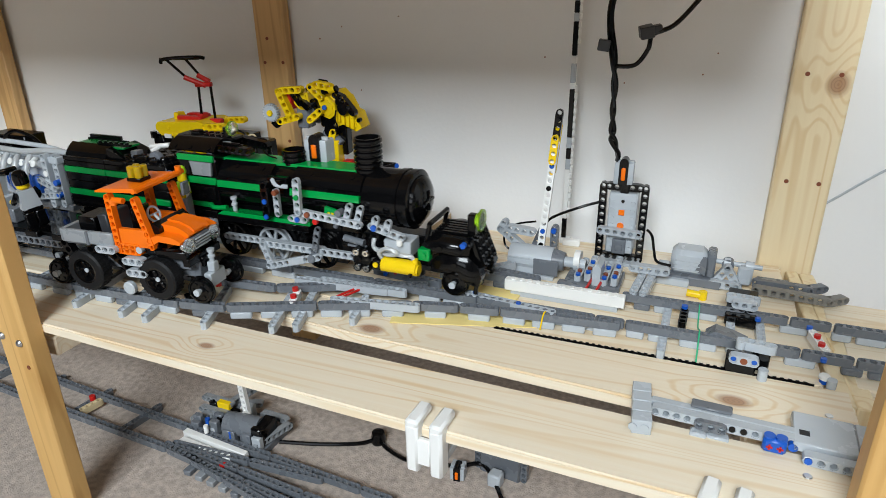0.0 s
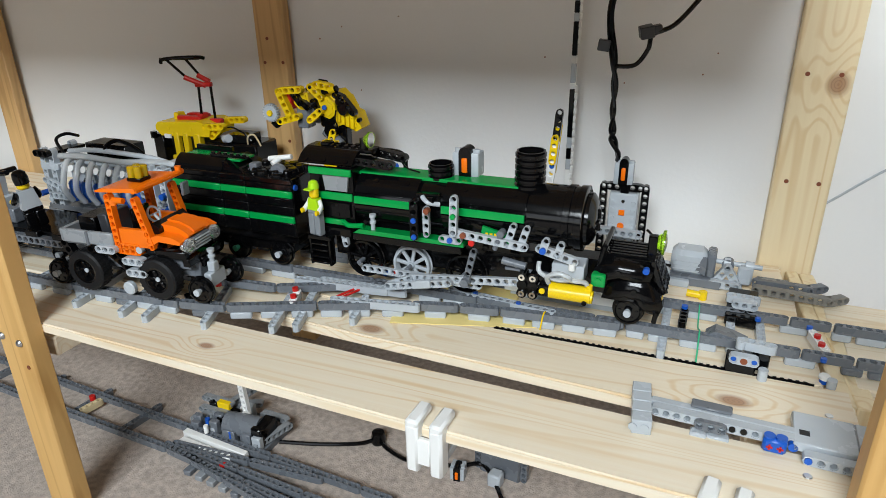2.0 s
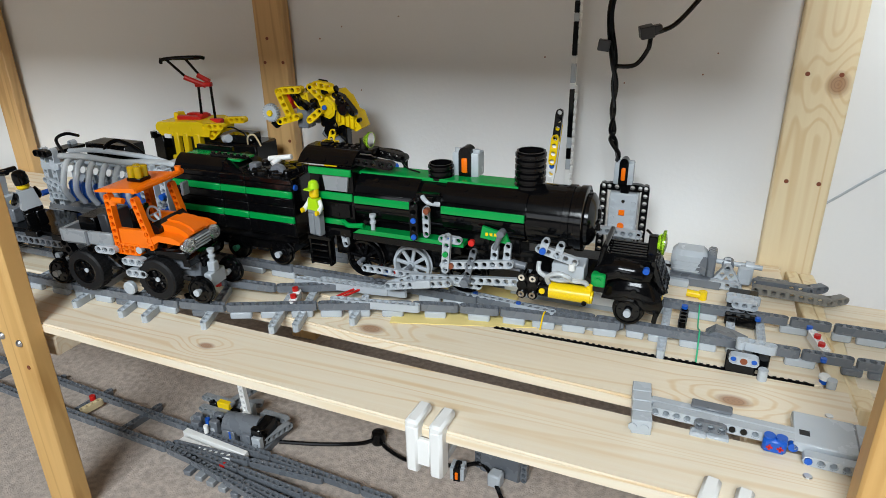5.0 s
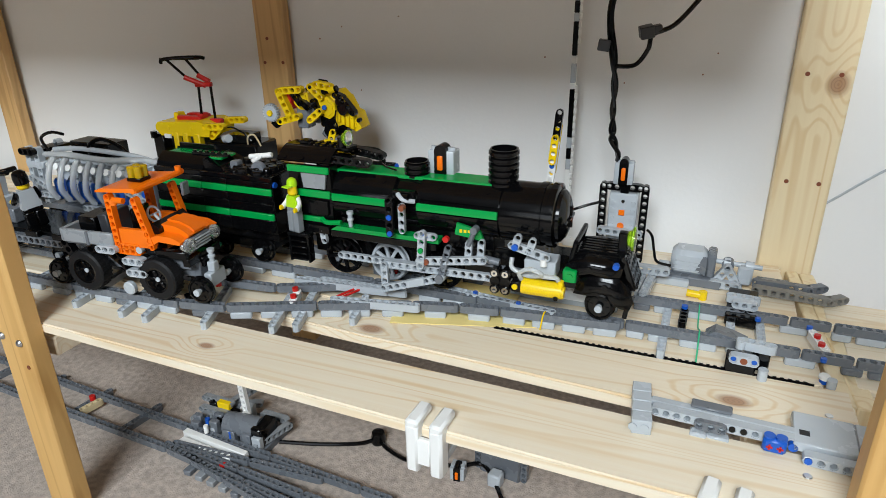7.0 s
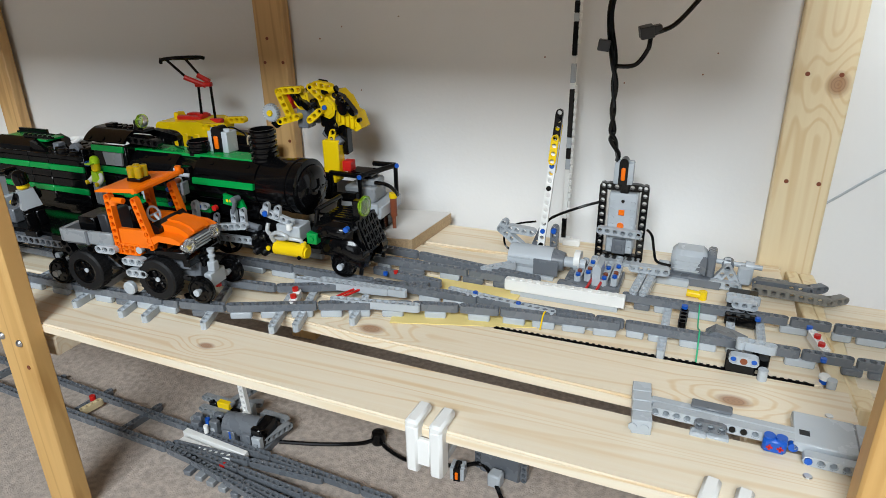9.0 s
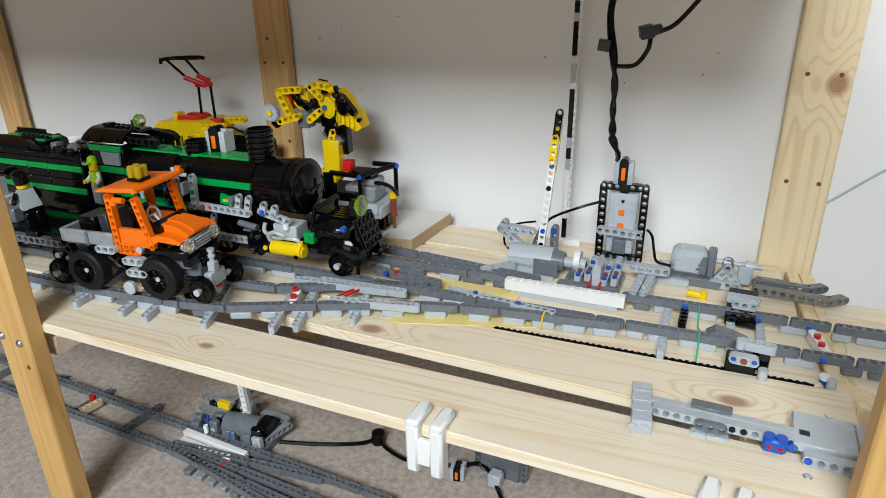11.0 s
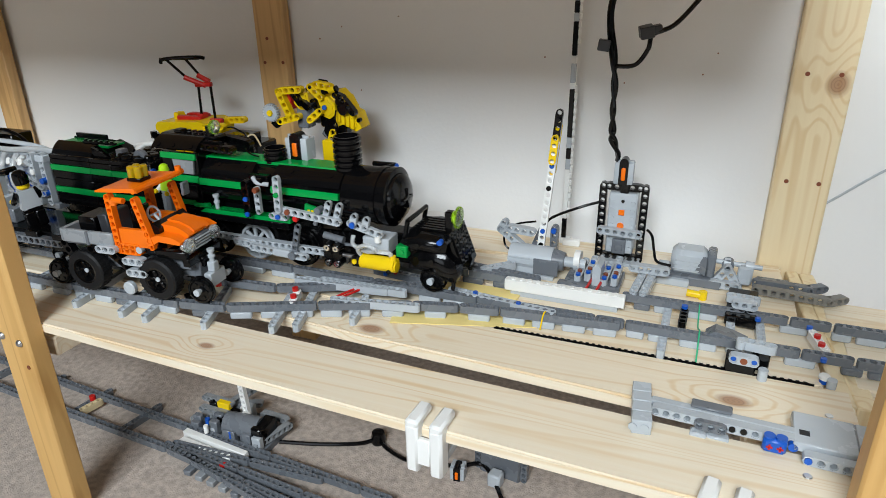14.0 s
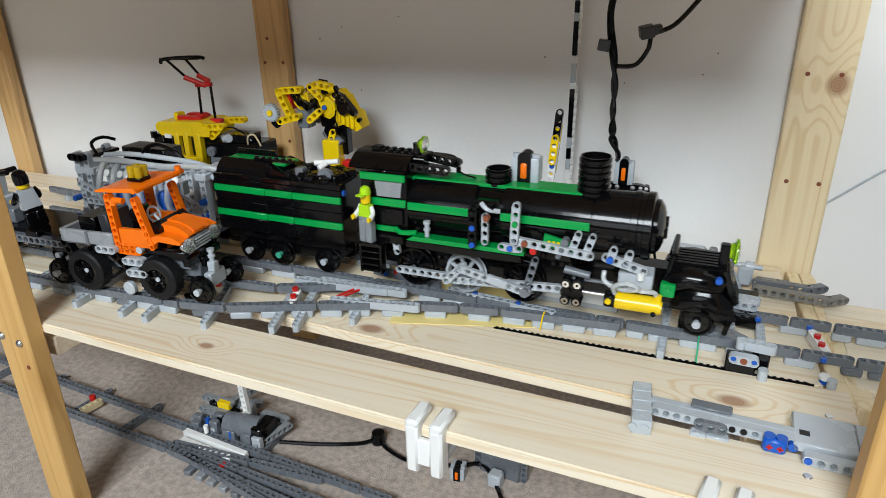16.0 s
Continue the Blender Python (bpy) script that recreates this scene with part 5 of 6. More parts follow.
part("cable", S().tube([(0.045, -0.010, 0.112), (0.058, -0.014, 0.114), (0.075, -0.016, 0.108), (0.084, -0.016, 0.100)], 0.0010), BLACK, elec)
part("cable", S().tube([(0.080, -0.018, 0.094), (0.084, -0.022, 0.106), (0.092, -0.020, 0.108), (0.098, -0.018, 0.095)], 0.0010), TAN, elec)
part("grey_knob", S().cyl((0.050, -0.020, 0.101), (0.058, -0.024, 0.103), 0.005, 14), LGREY, elec)
pan_base = part("pantograph_base", S().box(-0.040, -0.004, -0.010, -0.002, 0.1160, 0.1235, 0.001).box(0.006, 0.022, -0.006, 0.002, 0.1160, 0.1215, 0.001).beam(4, pose(-0.036, 0.012, 0.120)), RED, elec)
part("base_cap", S().box(-0.012, -0.004, -0.006, 0.006, 0.1200, 0.1270, 0.001), RED, pan_base)
part("lower_arm", S().cyl((-0.006, -0.004, 0.124), (-0.004, -0.004, 0.163), 0.0016, 10).cyl((0.012, -0.002, 0.121), (0.012, -0.002, 0.162), 0.0016, 10), BLACK, elec)
part("elbow", S().cyl((-0.016, -0.012, 0.171), (0.006, -0.003, 0.1605), 0.0030, 12).cyl((-0.006, 0.0, 0.172), (0.008, 0.002, 0.165), 0.0030, 12).cyl((-0.006, -0.006, 0.1615), (0.014, -0.002, 0.1625), 0.0028, 12), RED, elec)
part("upper_arm", S().cyl((-0.014, -0.010, 0.170), (-0.040, -0.010, 0.190), 0.0016, 10).cyl((-0.004, 0.002, 0.171), (-0.028, 0.008, 0.190), 0.0016, 10), BLACK, elec)
part("contact_bar", S().tube([(-0.046, -0.014, 0.1865), (-0.041, -0.012, 0.1915), (-0.010, 0.006, 0.1925), (-0.002, 0.012, 0.1905)], 0.0022).cyl((-0.056, -0.004, 0.190), (-0.012, 0.014, 0.190), 0.0016, 8), BLACK, elec)

for ob in elec.children:
    if ob.name.split(".")[0] in ("pantograph_base", "lower_arm", "elbow", "upper_arm", "contact_bar"):
        for piece in (ob, *ob.children):
            piece.data.transform(pose(0.013, 0, -0.005))

for ob in elec.children:
    if ob.name.split(".")[0] in ("roof", "roof_pin", "roof_fin", "roof_tail", "cab_wall", "white_sticker", "cab_inside", "pantograph_base", "lower_arm", "elbow", "upper_arm", "contact_bar"):
        for piece in (ob, *ob.children):
            piece.data.transform(pose(0, 0, 0.0045))

crane = thing("crane_wagon", seat(-0.4062, 0.7097, 2.37, 1.124, 1.177), "grey toy crane wagon with folded yellow jib", "crane")
part("deck", S().box(-0.065, 0.033, -0.026, 0.028, 0.034, 0.048, 0.001), LGREY, crane)
for x in (-0.045, 0.015):
    for y in (-0.022, 0.022):
        disc_wheel("crane_wheel", crane, (x, y, 0.0275), 0.012)
    part("bogie", S().box(x - 0.016, x + 0.016, -0.016, 0.016, 0.018, 0.034, 0.001), BLACK, crane)
part("deck_rim", S().box(-0.060, 0.030, -0.029, -0.025, 0.040, 0.052, 0.001).box(0.012, 0.018, -0.030, -0.026, 0.036, 0.054, 0.001), LGREY, crane)
part("winch_motor", S().box(-0.018, 0.020, -0.014, 0.016, 0.048, 0.066, 0.002).box(-0.006, 0.020, -0.010, 0.014, 0.066, 0.074, 0.002), MGREY, crane)
part("winch_cover", S().box(-0.016, 0.014, -0.010, 0.014, 0.0742, 0.0815, 0.0015), BLACK, crane)
part("winch_base", S().box(-0.060, 0.0, -0.022, 0.022, 0.048, 0.060, 0.001).box(-0.040, -0.028, -0.022, -0.012, 0.048, 0.082, 0.001), BLACK, crane)
corners = {"a": (-0.030, -0.020, 0.082), "b": (0.008, -0.024, 0.082), "c": (0.032, 0.018, 0.085), "d": (0.004, 0.018, 0.085)}
for p, q in ("ab", "bc", "cd"):
    part("guard_rail", S().cyl(corners[p], corners[q], 0.003, 10), BLACK, crane)
for p in "abc":
    x, y, z = corners[p]
    part("guard_post", S().cyl((x, y, 0.048), (x, y, z + 0.002), 0.0026, 10), BLACK, crane)
for p in ((0.009, -0.027, 0.082), (0.034, 0.017, 0.085)):
    part("rail_pin", S().cyl(p, (p[0] + 0.001, p[1] - 0.002, p[2]), 0.0026, 12), BLUE, crane)
part("hook_block", S().cyl((0.036, 0.0, 0.030), (0.036, 0.0, 0.052), 0.004, 12).cyl((0.036, 0.0, 0.014), (0.036, 0.0, 0.030), 0.0022, 10), BROWN, crane)
part("hook_cap", S().cyl((0.036, 0.0, 0.052), (0.036, 0.0, 0.058), 0.0045, 12), YELLOW, crane)
part("cable", S().tube([(0.020, -0.012, 0.072), (0.034, -0.010, 0.070), (0.040, 0.0, 0.058), (0.034, 0.004, 0.046)], 0.0022), BLACK, crane)
part("mast", S().box(-0.046, -0.026, -0.018, -0.004, 0.062, 0.106, 0.001).box(-0.052, -0.030, -0.020, -0.002, 0.058, 0.072, 0.001).cyl((-0.036, -0.011, 0.106), (-0.036, -0.011, 0.109), 0.003, 12), YELLOW, crane)
part("red_brace", S().box(-0.026, -0.015, -0.012, 0.0, 0.070, 0.082, 0.001), RED, crane)



def shell(outline, y0, y1):
    """A boxy panel from y0 (back) to y1 (near side) with a raised inner field."""
    n = len(outline)
    cx, cz = sum(p[0] for p in outline) / n, sum(p[1] for p in outline) / n
    inner = [(cx + (x - cx) * 0.72, cz + (z - cz) * 0.72) for x, z in outline]
    return S().prism(outline, y1 + 0.0012, y0).prism(inner, y1, y1 + 0.0014)


part("jib_hinge", shell([(-0.026, 0.158), (-0.012, 0.166), (-0.004, 0.150), (0.000, 0.136), (-0.012, 0.132), (-0.022, 0.146)], 0.010, -0.004), YELLOW, crane)
for k in range(3):
    part("hinge_pin", S().cyl((-0.018 + 0.006 * k, -0.0042, 0.154 - 0.006 * k), (-0.018 + 0.006 * k, -0.0062, 0.154 - 0.006 * k), 0.0024, 12), BLACK, crane)
part("jib_root", shell([(-0.017, 0.144), (-0.003, 0.152), (0.0105, 0.147), (0.016, 0.131), (0.009, 0.127), (-0.0065, 0.134), (-0.016, 0.130)], 0.012, -0.010), YELLOW, crane)
part("mast_arm", S().box(-0.036, -0.014, -0.007, 0.006, 0.100, 0.136, 0.0015), BLACK, crane)
part("mast_arm", S().beam(4, pose(-0.034, -0.012, 0.104, 0, -72, 0)), YELLOW, crane)
part("jib_lower", shell([(-0.032, 0.1640), (-0.026, 0.1695), (-0.012, 0.1710), (-0.004, 0.1635), (0.004, 0.1520), (-0.005, 0.1475), (-0.018, 0.1530)], 0.012, -0.006), YELLOW, crane)
part("jib_shell", shell([(-0.046, 0.160), (-0.0325, 0.1655), (-0.024, 0.158), (-0.0225, 0.1475), (-0.0315, 0.1405), (-0.0405, 0.144), (-0.0445, 0.152)], -0.004, -0.0125), YELLOW, crane)
part("jib_shell", S().beam(3, pose(-0.052, -0.016, 0.140, 0, -38, 0)), YELLOW, crane)
part("jib_pin", S().cyl((-0.019, -0.0075, 0.160), (-0.019, -0.0105, 0.160), 0.0046, 14), BLACK, crane)
part("jib_pin", S().cyl((-0.0345, -0.0145, 0.154), (-0.0345, -0.0165, 0.154), 0.0026, 12), BLUE, crane)
for k in range(4):
    part("jib_plate", S().box(-0.012 + 0.0055 * k, -0.0078 + 0.0055 * k, -0.0125, -0.0085, 0.1335, 0.1455, 0.0006, pose(0, 0, 0.003 - 0.0022 * k)), YELLOW, crane)
part("jib_cable", S().tube([(-0.020, -0.016, 0.152), (-0.021, -0.0175, 0.142), (-0.019, -0.0165, 0.133), (-0.024, -0.015, 0.128), (-0.034, -0.014, 0.120)], 0.0009), BLACK, crane)
part("jib_core", S().box(-0.046, -0.012, -0.008, 0.008, 0.130, 0.156, 0.002).cyl((-0.030, -0.014, 0.128), (-0.030, 0.010, 0.128), 0.008, 14).cyl((-0.012, -0.016, 0.152), (-0.012, 0.012, 0.152), 0.0055, 14), BLACK, crane)
part("jib_motor", S().cyl((-0.040, -0.006, 0.126), (-0.020, -0.010, 0.112), 0.006, 14), DGREY, crane)
part("jib_upper", shell([(-0.0735, 0.170), (-0.058, 0.168), (-0.056, 0.154), (-0.066, 0.145), (-0.0765, 0.156)], 0.006, -0.011), YELLOW, crane)
part("jib_upper", S().beam(3, pose(-0.051, -0.012, 0.1755, 0, 42, 0)).beam(3, pose(-0.045, -0.010, 0.178, 0, 8, 0)), YELLOW, crane)
part("jib_tie", S().cyl((-0.045, -0.004, 0.180), (-0.036, -0.004, 0.179), 0.003, 12), BLACK, crane)
part("jib_tie", S().cyl((-0.038, -0.010, 0.1695), (-0.020, -0.010, 0.1745), 0.0034, 12), BLACK, crane)
part("jib_pin", S().cyl((-0.030, -0.0102, 0.1718), (-0.0225, -0.0102, 0.1738), 0.0036, 12), YELLOW, crane)
part("jib_tip", S().beam(5, pose(-0.0910, -0.014, 0.1690, 0, 66, 0)).beam(4, pose(-0.0880, -0.014, 0.1700, 0, -5, 0)).beam(4, pose(-0.0925, -0.014, 0.1355, 0, -16, 0)), YELLOW, crane)
for x, z, n, turn in ((-0.074, 0.170, 3, 55), (-0.062, 0.158, 2, 40), (-0.048, 0.160, 3, 60), (-0.010, 0.162, 3, 50), (-0.020, 0.168, 2, 20)):
    part("black_beam", S().beam(n, pose(x, -0.0130, z, 0, turn, 0), 0.0032), BLACK, crane)
for x, z in ((-0.0670, 0.1600), (-0.0020, 0.1500), (0.0060, 0.1420), (-0.0540, 0.1735)):
    part("jib_peg", S().cyl((x, -0.0100, z), (x, -0.0150, z), 0.0024, 12), BLACK, crane)
part("jib_arm", S().box(-0.064, -0.046, -0.009, 0.006, 0.134, 0.156, 0.002), DGREY, crane)
part("tip_brace", S().box(-0.086, -0.080, -0.010, 0.004, 0.148, 0.166, 0.001), RED, crane)
part("tip_link", S().box(-0.074, -0.060, -0.010, 0.006, 0.128, 0.150, 0.001), DGREY, crane)
gear = S().lathe([(0.0035, -0.003), (0.0085, -0.003), (0.0085, 0.003), (0.0035, 0.003)], pose(-0.1015, -0.018, 0.1455, 90, 0, 0), 24)
for k in range(20):
    gear.box(0.0083, 0.0104, -0.0028, 0.0028, -0.0007, 0.0007, 0.0002, pose(-0.1015, -0.018, 0.1455, 0, 18 * k, 0))
part("gear", gear, LGREY, crane)
part("gear_hub", S().cyl((-0.1015, -0.023, 0.1455), (-0.1015, -0.010, 0.1455), 0.0034, 12), YELLOW, crane)
part("hook", S().tube([(-0.104, -0.014, 0.134), (-0.099, -0.014, 0.130), (-0.093, -0.014, 0.134)], 0.0028), BLACK, crane)

for ob in crane.children:
    if ob.name.split(".")[0] in ("jib_root", "jib_plate", "jib_lower"):
        ob.data.transform(pose(-0.010, 0, 0.001))
    elif ob.name.split(".")[0] in ("mast", "red_brace"):
        ob.data.transform(pose(0.006, 0, 0.012))

# ---- the point machine with its tall lever ----
machine = thing("point_machine", seat(-0.0459, 0.5550, -0.25, 1.093, 1.174), "grey toy point motor with tall white, yellow and black lever", "track switch")
mt = part("motor", S().cyl((-0.138, 0.1035, 0.0170), (-0.092, 0.1035, 0.0170), 0.0135, 28).box(-0.138, -0.092, 0.092, 0.115, 0.0035, 0.012, 0.001), LGREY, machine)
part("motor_end", S().cyl((-0.092, 0.1035, 0.0170), (-0.080, 0.1035, 0.0170), 0.0122, 24, r2=0.0095).box(-0.110, -0.084, 0.0895, 0.0915, 0.005, 0.022, 0.001), DGREY, mt)
part("motor_ribs", S().box(-0.136, -0.114, 0.0895, 0.0915, 0.0200, 0.0212, 0.0003).box(-0.136, -0.114, 0.0895, 0.0915, 0.0140, 0.0152, 0.0003), LGREY, mt)
part("mount", S().box(-0.130, -0.088, 0.088, 0.118, 0.0, 0.0042, 0.0006), LGREY, machine)
lv = part("lever", S().beam(15, pose(-0.1100, 0.1190, 0.0260, 0, -85, 0), 0.0037, 0.002), WHITE, machine)
part("lever_back", S().beam(7, pose(-0.1030, 0.1232, 0.1060, 0, -85, 0), 0.0037, 0.002), YELLOW, lv)
part("lever_top", S().beam(4, pose(-0.0997, 0.1195, 0.1440, 0, -85, 0), 0.0037, 0.002), BLACK, lv)
part("lever_front", S().beam(4, pose(-0.1019, 0.1155, 0.1190, 0, -85, 0), 0.0037, 0.0016), YELLOW, lv)
for k, m_ in ((17, BLACK), (11, BLUE), (2, BLUE), (8, BLACK), (0, BLACK)):
    d = 0.008 * k
    x, z = -0.1100 + d * math.cos(math.radians(85)), 0.0260 + d * math.sin(math.radians(85))
    part("lever_pin", S().cyl((x, 0.1160 if k < 12 else 0.1130, z), (x, 0.1200, z), 0.0025, 12), m_, lv)
part("crank", S().beam(5, pose(-0.152, 0.110, 0.043, 0, 38, 0)).beam(5, pose(-0.150, 0.112, 0.044, 0, 4, 0)).beam(2, pose(-0.152, 0.110, 0.043, 0, -60, 0)), LGREY, machine)
part("upright", S().beam(5, pose(-0.097, 0.124, 0.012, 0, -90, 0)).beam(5, pose(-0.121, 0.124, 0.012, 0, -70, 0)), DGREY, machine)
part("upright_pin", S().cyl((-0.097, 0.117, 0.043), (-0.097, 0.121, 0.043), 0.0028, 12), BLUE, machine)
part("gearbox", S().box(-0.128, -0.084, 0.118, 0.134, 0.0, 0.012, 0.001).cyl((-0.116, 0.120, 0.016), (-0.100, 0.120, 0.016), 0.008, 16), LGREY, machine)
part("worm_shaft", S().cyl((-0.080, 0.104, 0.017), (-0.058, 0.104, 0.017), 0.0055, 16).cyl((-0.070, 0.104, 0.017), (-0.066, 0.104, 0.017), 0.008, 16), LGREY, machine)
part("gear_white", S().lathe([(0, -0.003), (0.0095, -0.003), (0.0095, 0.003), (0, 0.003)], pose(-0.067, 0.105, 0.021, 0, 90, 0), 20), WHITE, machine)
for x, n, z in ((-0.062, 6, 0.010), (-0.052, 6, 0.014), (-0.036, 6, 0.010), (-0.026, 5, 0.013)):
    part("cross_beam", S().beam(n, pose(x, 0.084, z, 0, 0, 90) @ HOLES_UP), LGREY, machine)
    for k in (0, 1, 3):
        part("beam_pin", S().cyl((x, 0.086 + 0.008 * k, z + 0.003), (x, 0.086 + 0.008 * k, z + 0.0055), 0.0024, 10), BLUE if k != 1 else BROWN, machine)
part("rocker", S().prism([(-0.047, 0.0), (-0.047, 0.026), (-0.043, 0.031), (-0.039, 0.026), (-0.039, 0.0)], 0.080, 0.104), LGREY, machine)
part("slide_block", S().box(-0.075, -0.020, 0.080, 0.120, 0.0, 0.008, 0.001).box(-0.080, -0.050, 0.072, 0.082, 0.0, 0.0085, 0.001), DGREY, machine)
part("corner_beam", S().beam(6, pose(-0.005, 0.064, 0.012, 0, 0, 85) @ HOLES_UP).beam(6, pose(0.004, 0.064, 0.012, 0, 0, 85) @ HOLES_UP).beam(5, pose(-0.012, 0.108, 0.020)), LGREY, machine)
part("guard_beam", S().box(-0.126, -0.010, 0.0455, 0.0535, 0.0055, 0.0170, 0.0006), WHITE, machine, "long white beam with small holes")
for k in range(13):
    part("guard_stud", S().cyl((-0.118 + 0.0083 * k, 0.0495, 0.0168), (-0.118 + 0.0083 * k, 0.0495, 0.0180), 0.0024, 12), WHITE, machine)
part("guard_foot", S().box(-0.120, -0.016, 0.0465, 0.0525, 0.0, 0.0055, 0.0004), LGREY, machine)
part("red_axle", S().cyl((-0.050, 0.068, 0.009), (-0.047, 0.090, 0.012), 0.0014, 8).cyl((-0.040, 0.068, 0.009), (-0.037, 0.090, 0.012), 0.0014, 8), RED, machine)
part("side_beam", S().beam(5, pose(-0.155, 0.066, 0.012, 0, 0, 42) @ HOLES_UP), LGREY, machine)
part("cable", S().tube([(-0.135, 0.118, 0.012), (-0.150, 0.120, 0.018), (-0.152, 0.124, 0.034), (-0.140, 0.128, 0.042), (-0.120, 0.132, 0.046)], 0.0011), BLACK, machine)

# ---- battery stand, receiver and second motor ----
stand = thing("battery_stand", seat(-0.0828, 0.7416, 0.64, 1.094, 1.025), "grey battery box in an upright black beam frame", "battery box")
fr = part("frame", S().beam(11, pose(-0.0205, 0, 0.006, 0, -90, 0)), BLACK, stand)
part("frame_side", S().beam(11, pose(0.0225, 0, 0.006, 0, -90, 0)), BLACK, stand)
part("frame_top", S().beam(5, pose(-0.0150, 0, 0.086)), BLACK, stand)
part("frame_bottom", S().beam(5, pose(-0.0150, 0, 0.006)), BLACK, stand)
bb = part("battery_box", S().box(-0.0135, 0.0155, -0.006, 0.020, 0.012, 0.080, 0.0015), LGREY, stand)
for k in range(7):
    for x in (-0.0095, 0.0115):
        part("stud", S().cyl((x, -0.006, 0.018 + 0.0086 * k), (x, -0.0078, 0.018 + 0.0086 * k), 0.0026, 14), LGREY, bb)
part("button", S().box(-0.0025, 0.0035, -0.0078, -0.006, 0.0560, 0.0620, 0.0005), ORANGE, bb)
part("button", S().lathe([(0, 0.0018), (0.0034, 0.0018), (0.0036, 0)], pose(0.0005, -0.006, 0.0440, 90, 0, 0), 16), ORANGE, bb)
part("socket", S().cyl((0.001, -0.0066, 0.0715), (0.001, -0.006, 0.0715), 0.0018, 12), BLACK, bb)
part("plug", S().box(-0.006, 0.008, -0.011, -0.006, 0.013, 0.0295, 0.0008).box(-0.003, 0.005, -0.0125, -0.011, 0.017, 0.024, 0.0005), DGREY, bb)
part("holding_beam", S().beam(6, pose(-0.0195, -0.0110, 0.0390, 0, 2, 0)), LGREY, stand)
receiver(stand, pose(-0.001, -0.001, 0.0905) @ Matrix.Diagonal((1.2, 1.0, 1.35, 1)))
part("receiver_foot", S().box(-0.003, 0.006, -0.006, 0.004, 0.080, 0.092, 0.0008), BLACK, stand)
part("stand_foot", S().box(-0.020, 0.024, -0.014, 0.014, 0.0, 0.0040, 0.0006).beam(4, pose(0.004, -0.012, 0.006, 0, 0, -90) @ HOLES_UP), LGREY, stand)

drive = thing("drive_motor", seat(0.0017, 0.7218, -1.55, 1.075, 1.064), "large grey motor beside the rails with black lead", "motor")
mo = part("motor_body", S().box(-0.021, 0.014, -0.0145, 0.0145, 0.0085, 0.0350, 0.0050), LGREY, drive)
for k in range(3):
    part("rib", S().box(-0.018, 0.008, -0.0152, -0.0144, 0.0150 + 0.0045 * k, 0.0162 + 0.0045 * k, 0.0003), LGREY, mo)
part("motor_face", S().box(0.014, 0.0225, -0.0140, 0.0140, 0.0090, 0.0345, 0.002).prism([(0.004, 0.016), (0.014, 0.011), (0.014, 0.032), (0.010, 0.032)], -0.0150, -0.0142), DGREY, mo)
part("base_beam", S().box(-0.028, 0.030, -0.020, -0.006, 0.0, 0.0098, 0.001), DGREY, drive)
part("base_beam", S().box(-0.040, 0.000, -0.026, -0.018, 0.0, 0.0075, 0.001).box(-0.034, -0.022, -0.010, 0.012, 0.0, 0.012, 0.001), LGREY, drive)
part("shaft", S().cyl((0.022, 0.0, 0.024), (0.066, 0.002, 0.022), 0.0026, 12).cyl((0.030, 0, 0.0238), (0.036, 0, 0.0236), 0.005, 14).cyl((0.050, 0, 0.0228), (0.058, 0, 0.0225), 0.0055, 14), LGREY, drive)
part("bevel_frame", S().beam(4, pose(0.034, -0.010, 0.022, 0, 58, 0)).beam(4, pose(0.034, -0.010, 0.022, 0, 122, 0)).beam(4, pose(0.020, -0.016, 0.006)).box(0.044, 0.058, -0.008, 0.008, 0.004, 0.024, 0.002), LGREY, drive)
part("bevel_gear", S().cyl((0.034, -0.004, 0.022), (0.034, 0.006, 0.022), 0.0060, 18), DGREY, drive)
part("yellow_axle_peg", S().cyl((0.000, -0.045, 0.004), (0.015, -0.046, 0.004), 0.0036, 12).cyl((0.015, -0.046, 0.0), (0.015, -0.046, 0.0085), 0.0040, 14), YELLOW, drive)
part("cable", S().tube([(-0.048, -0.006, 0.050), (-0.042, -0.012, 0.046), (-0.038, -0.014, 0.030), (-0.034, -0.015, 0.020), (-0.020, -0.014, 0.017)], 0.0014), BLACK, drive)
part("swing_arm", S().beam(9, pose(0.062, -0.021, 0.0085, 0, 0, -3)).beam(3, pose(0.1255, -0.0243, 0.0085, 0, 0, 40)), mat("warm_grey_plastic", (0.20, 0.19, 0.17), 0.4), drive)
part("swing_arm", S().beam(7, pose(0.062, -0.004, 0.0085)).beam(3, pose(0.1095, -0.004, 0.0085, 0, 0, 38)).box(0.062, 0.092, -0.006, 0.004, 0.0, 0.0125, 0.001), DGREY, drive)

cross_lock = thing("track_lock", seat(0.0503, 0.5566, -3.17, 1.007, 1.116), "black and grey toy locking bar across the rails", "track switch")
part("lock_bar", S().box(-0.010, 0.014, -0.018, -0.002, 0.0, 0.0120, 0.001).box(0.010, 0.024, -0.012, 0.000, 0.002, 0.0220, 0.001), BLACK, cross_lock)
part("lock_bar", S().box(-0.016, 0.012, 0.052, 0.112, 0.004, 0.0145, 0.001), BLACK, cross_lock)
bl = part("lock_plate", S().beam(3, pose(-0.004, -0.0195, 0.0155)).box(-0.006, 0.014, -0.0225, -0.016, 0.0125, 0.0190, 0.0008), LGREY, cross_lock)
part("lock_pin", S().cyl((0.004, -0.0235, 0.0155), (0.004, -0.0190, 0.0155), 0.0030, 14), BROWN, bl)
for x in (-0.004, 0.012):
    part("lock_pin", S().cyl((x, -0.0235, 0.0165), (x, -0.0190, 0.0165), 0.0022, 12), BLUE, bl)
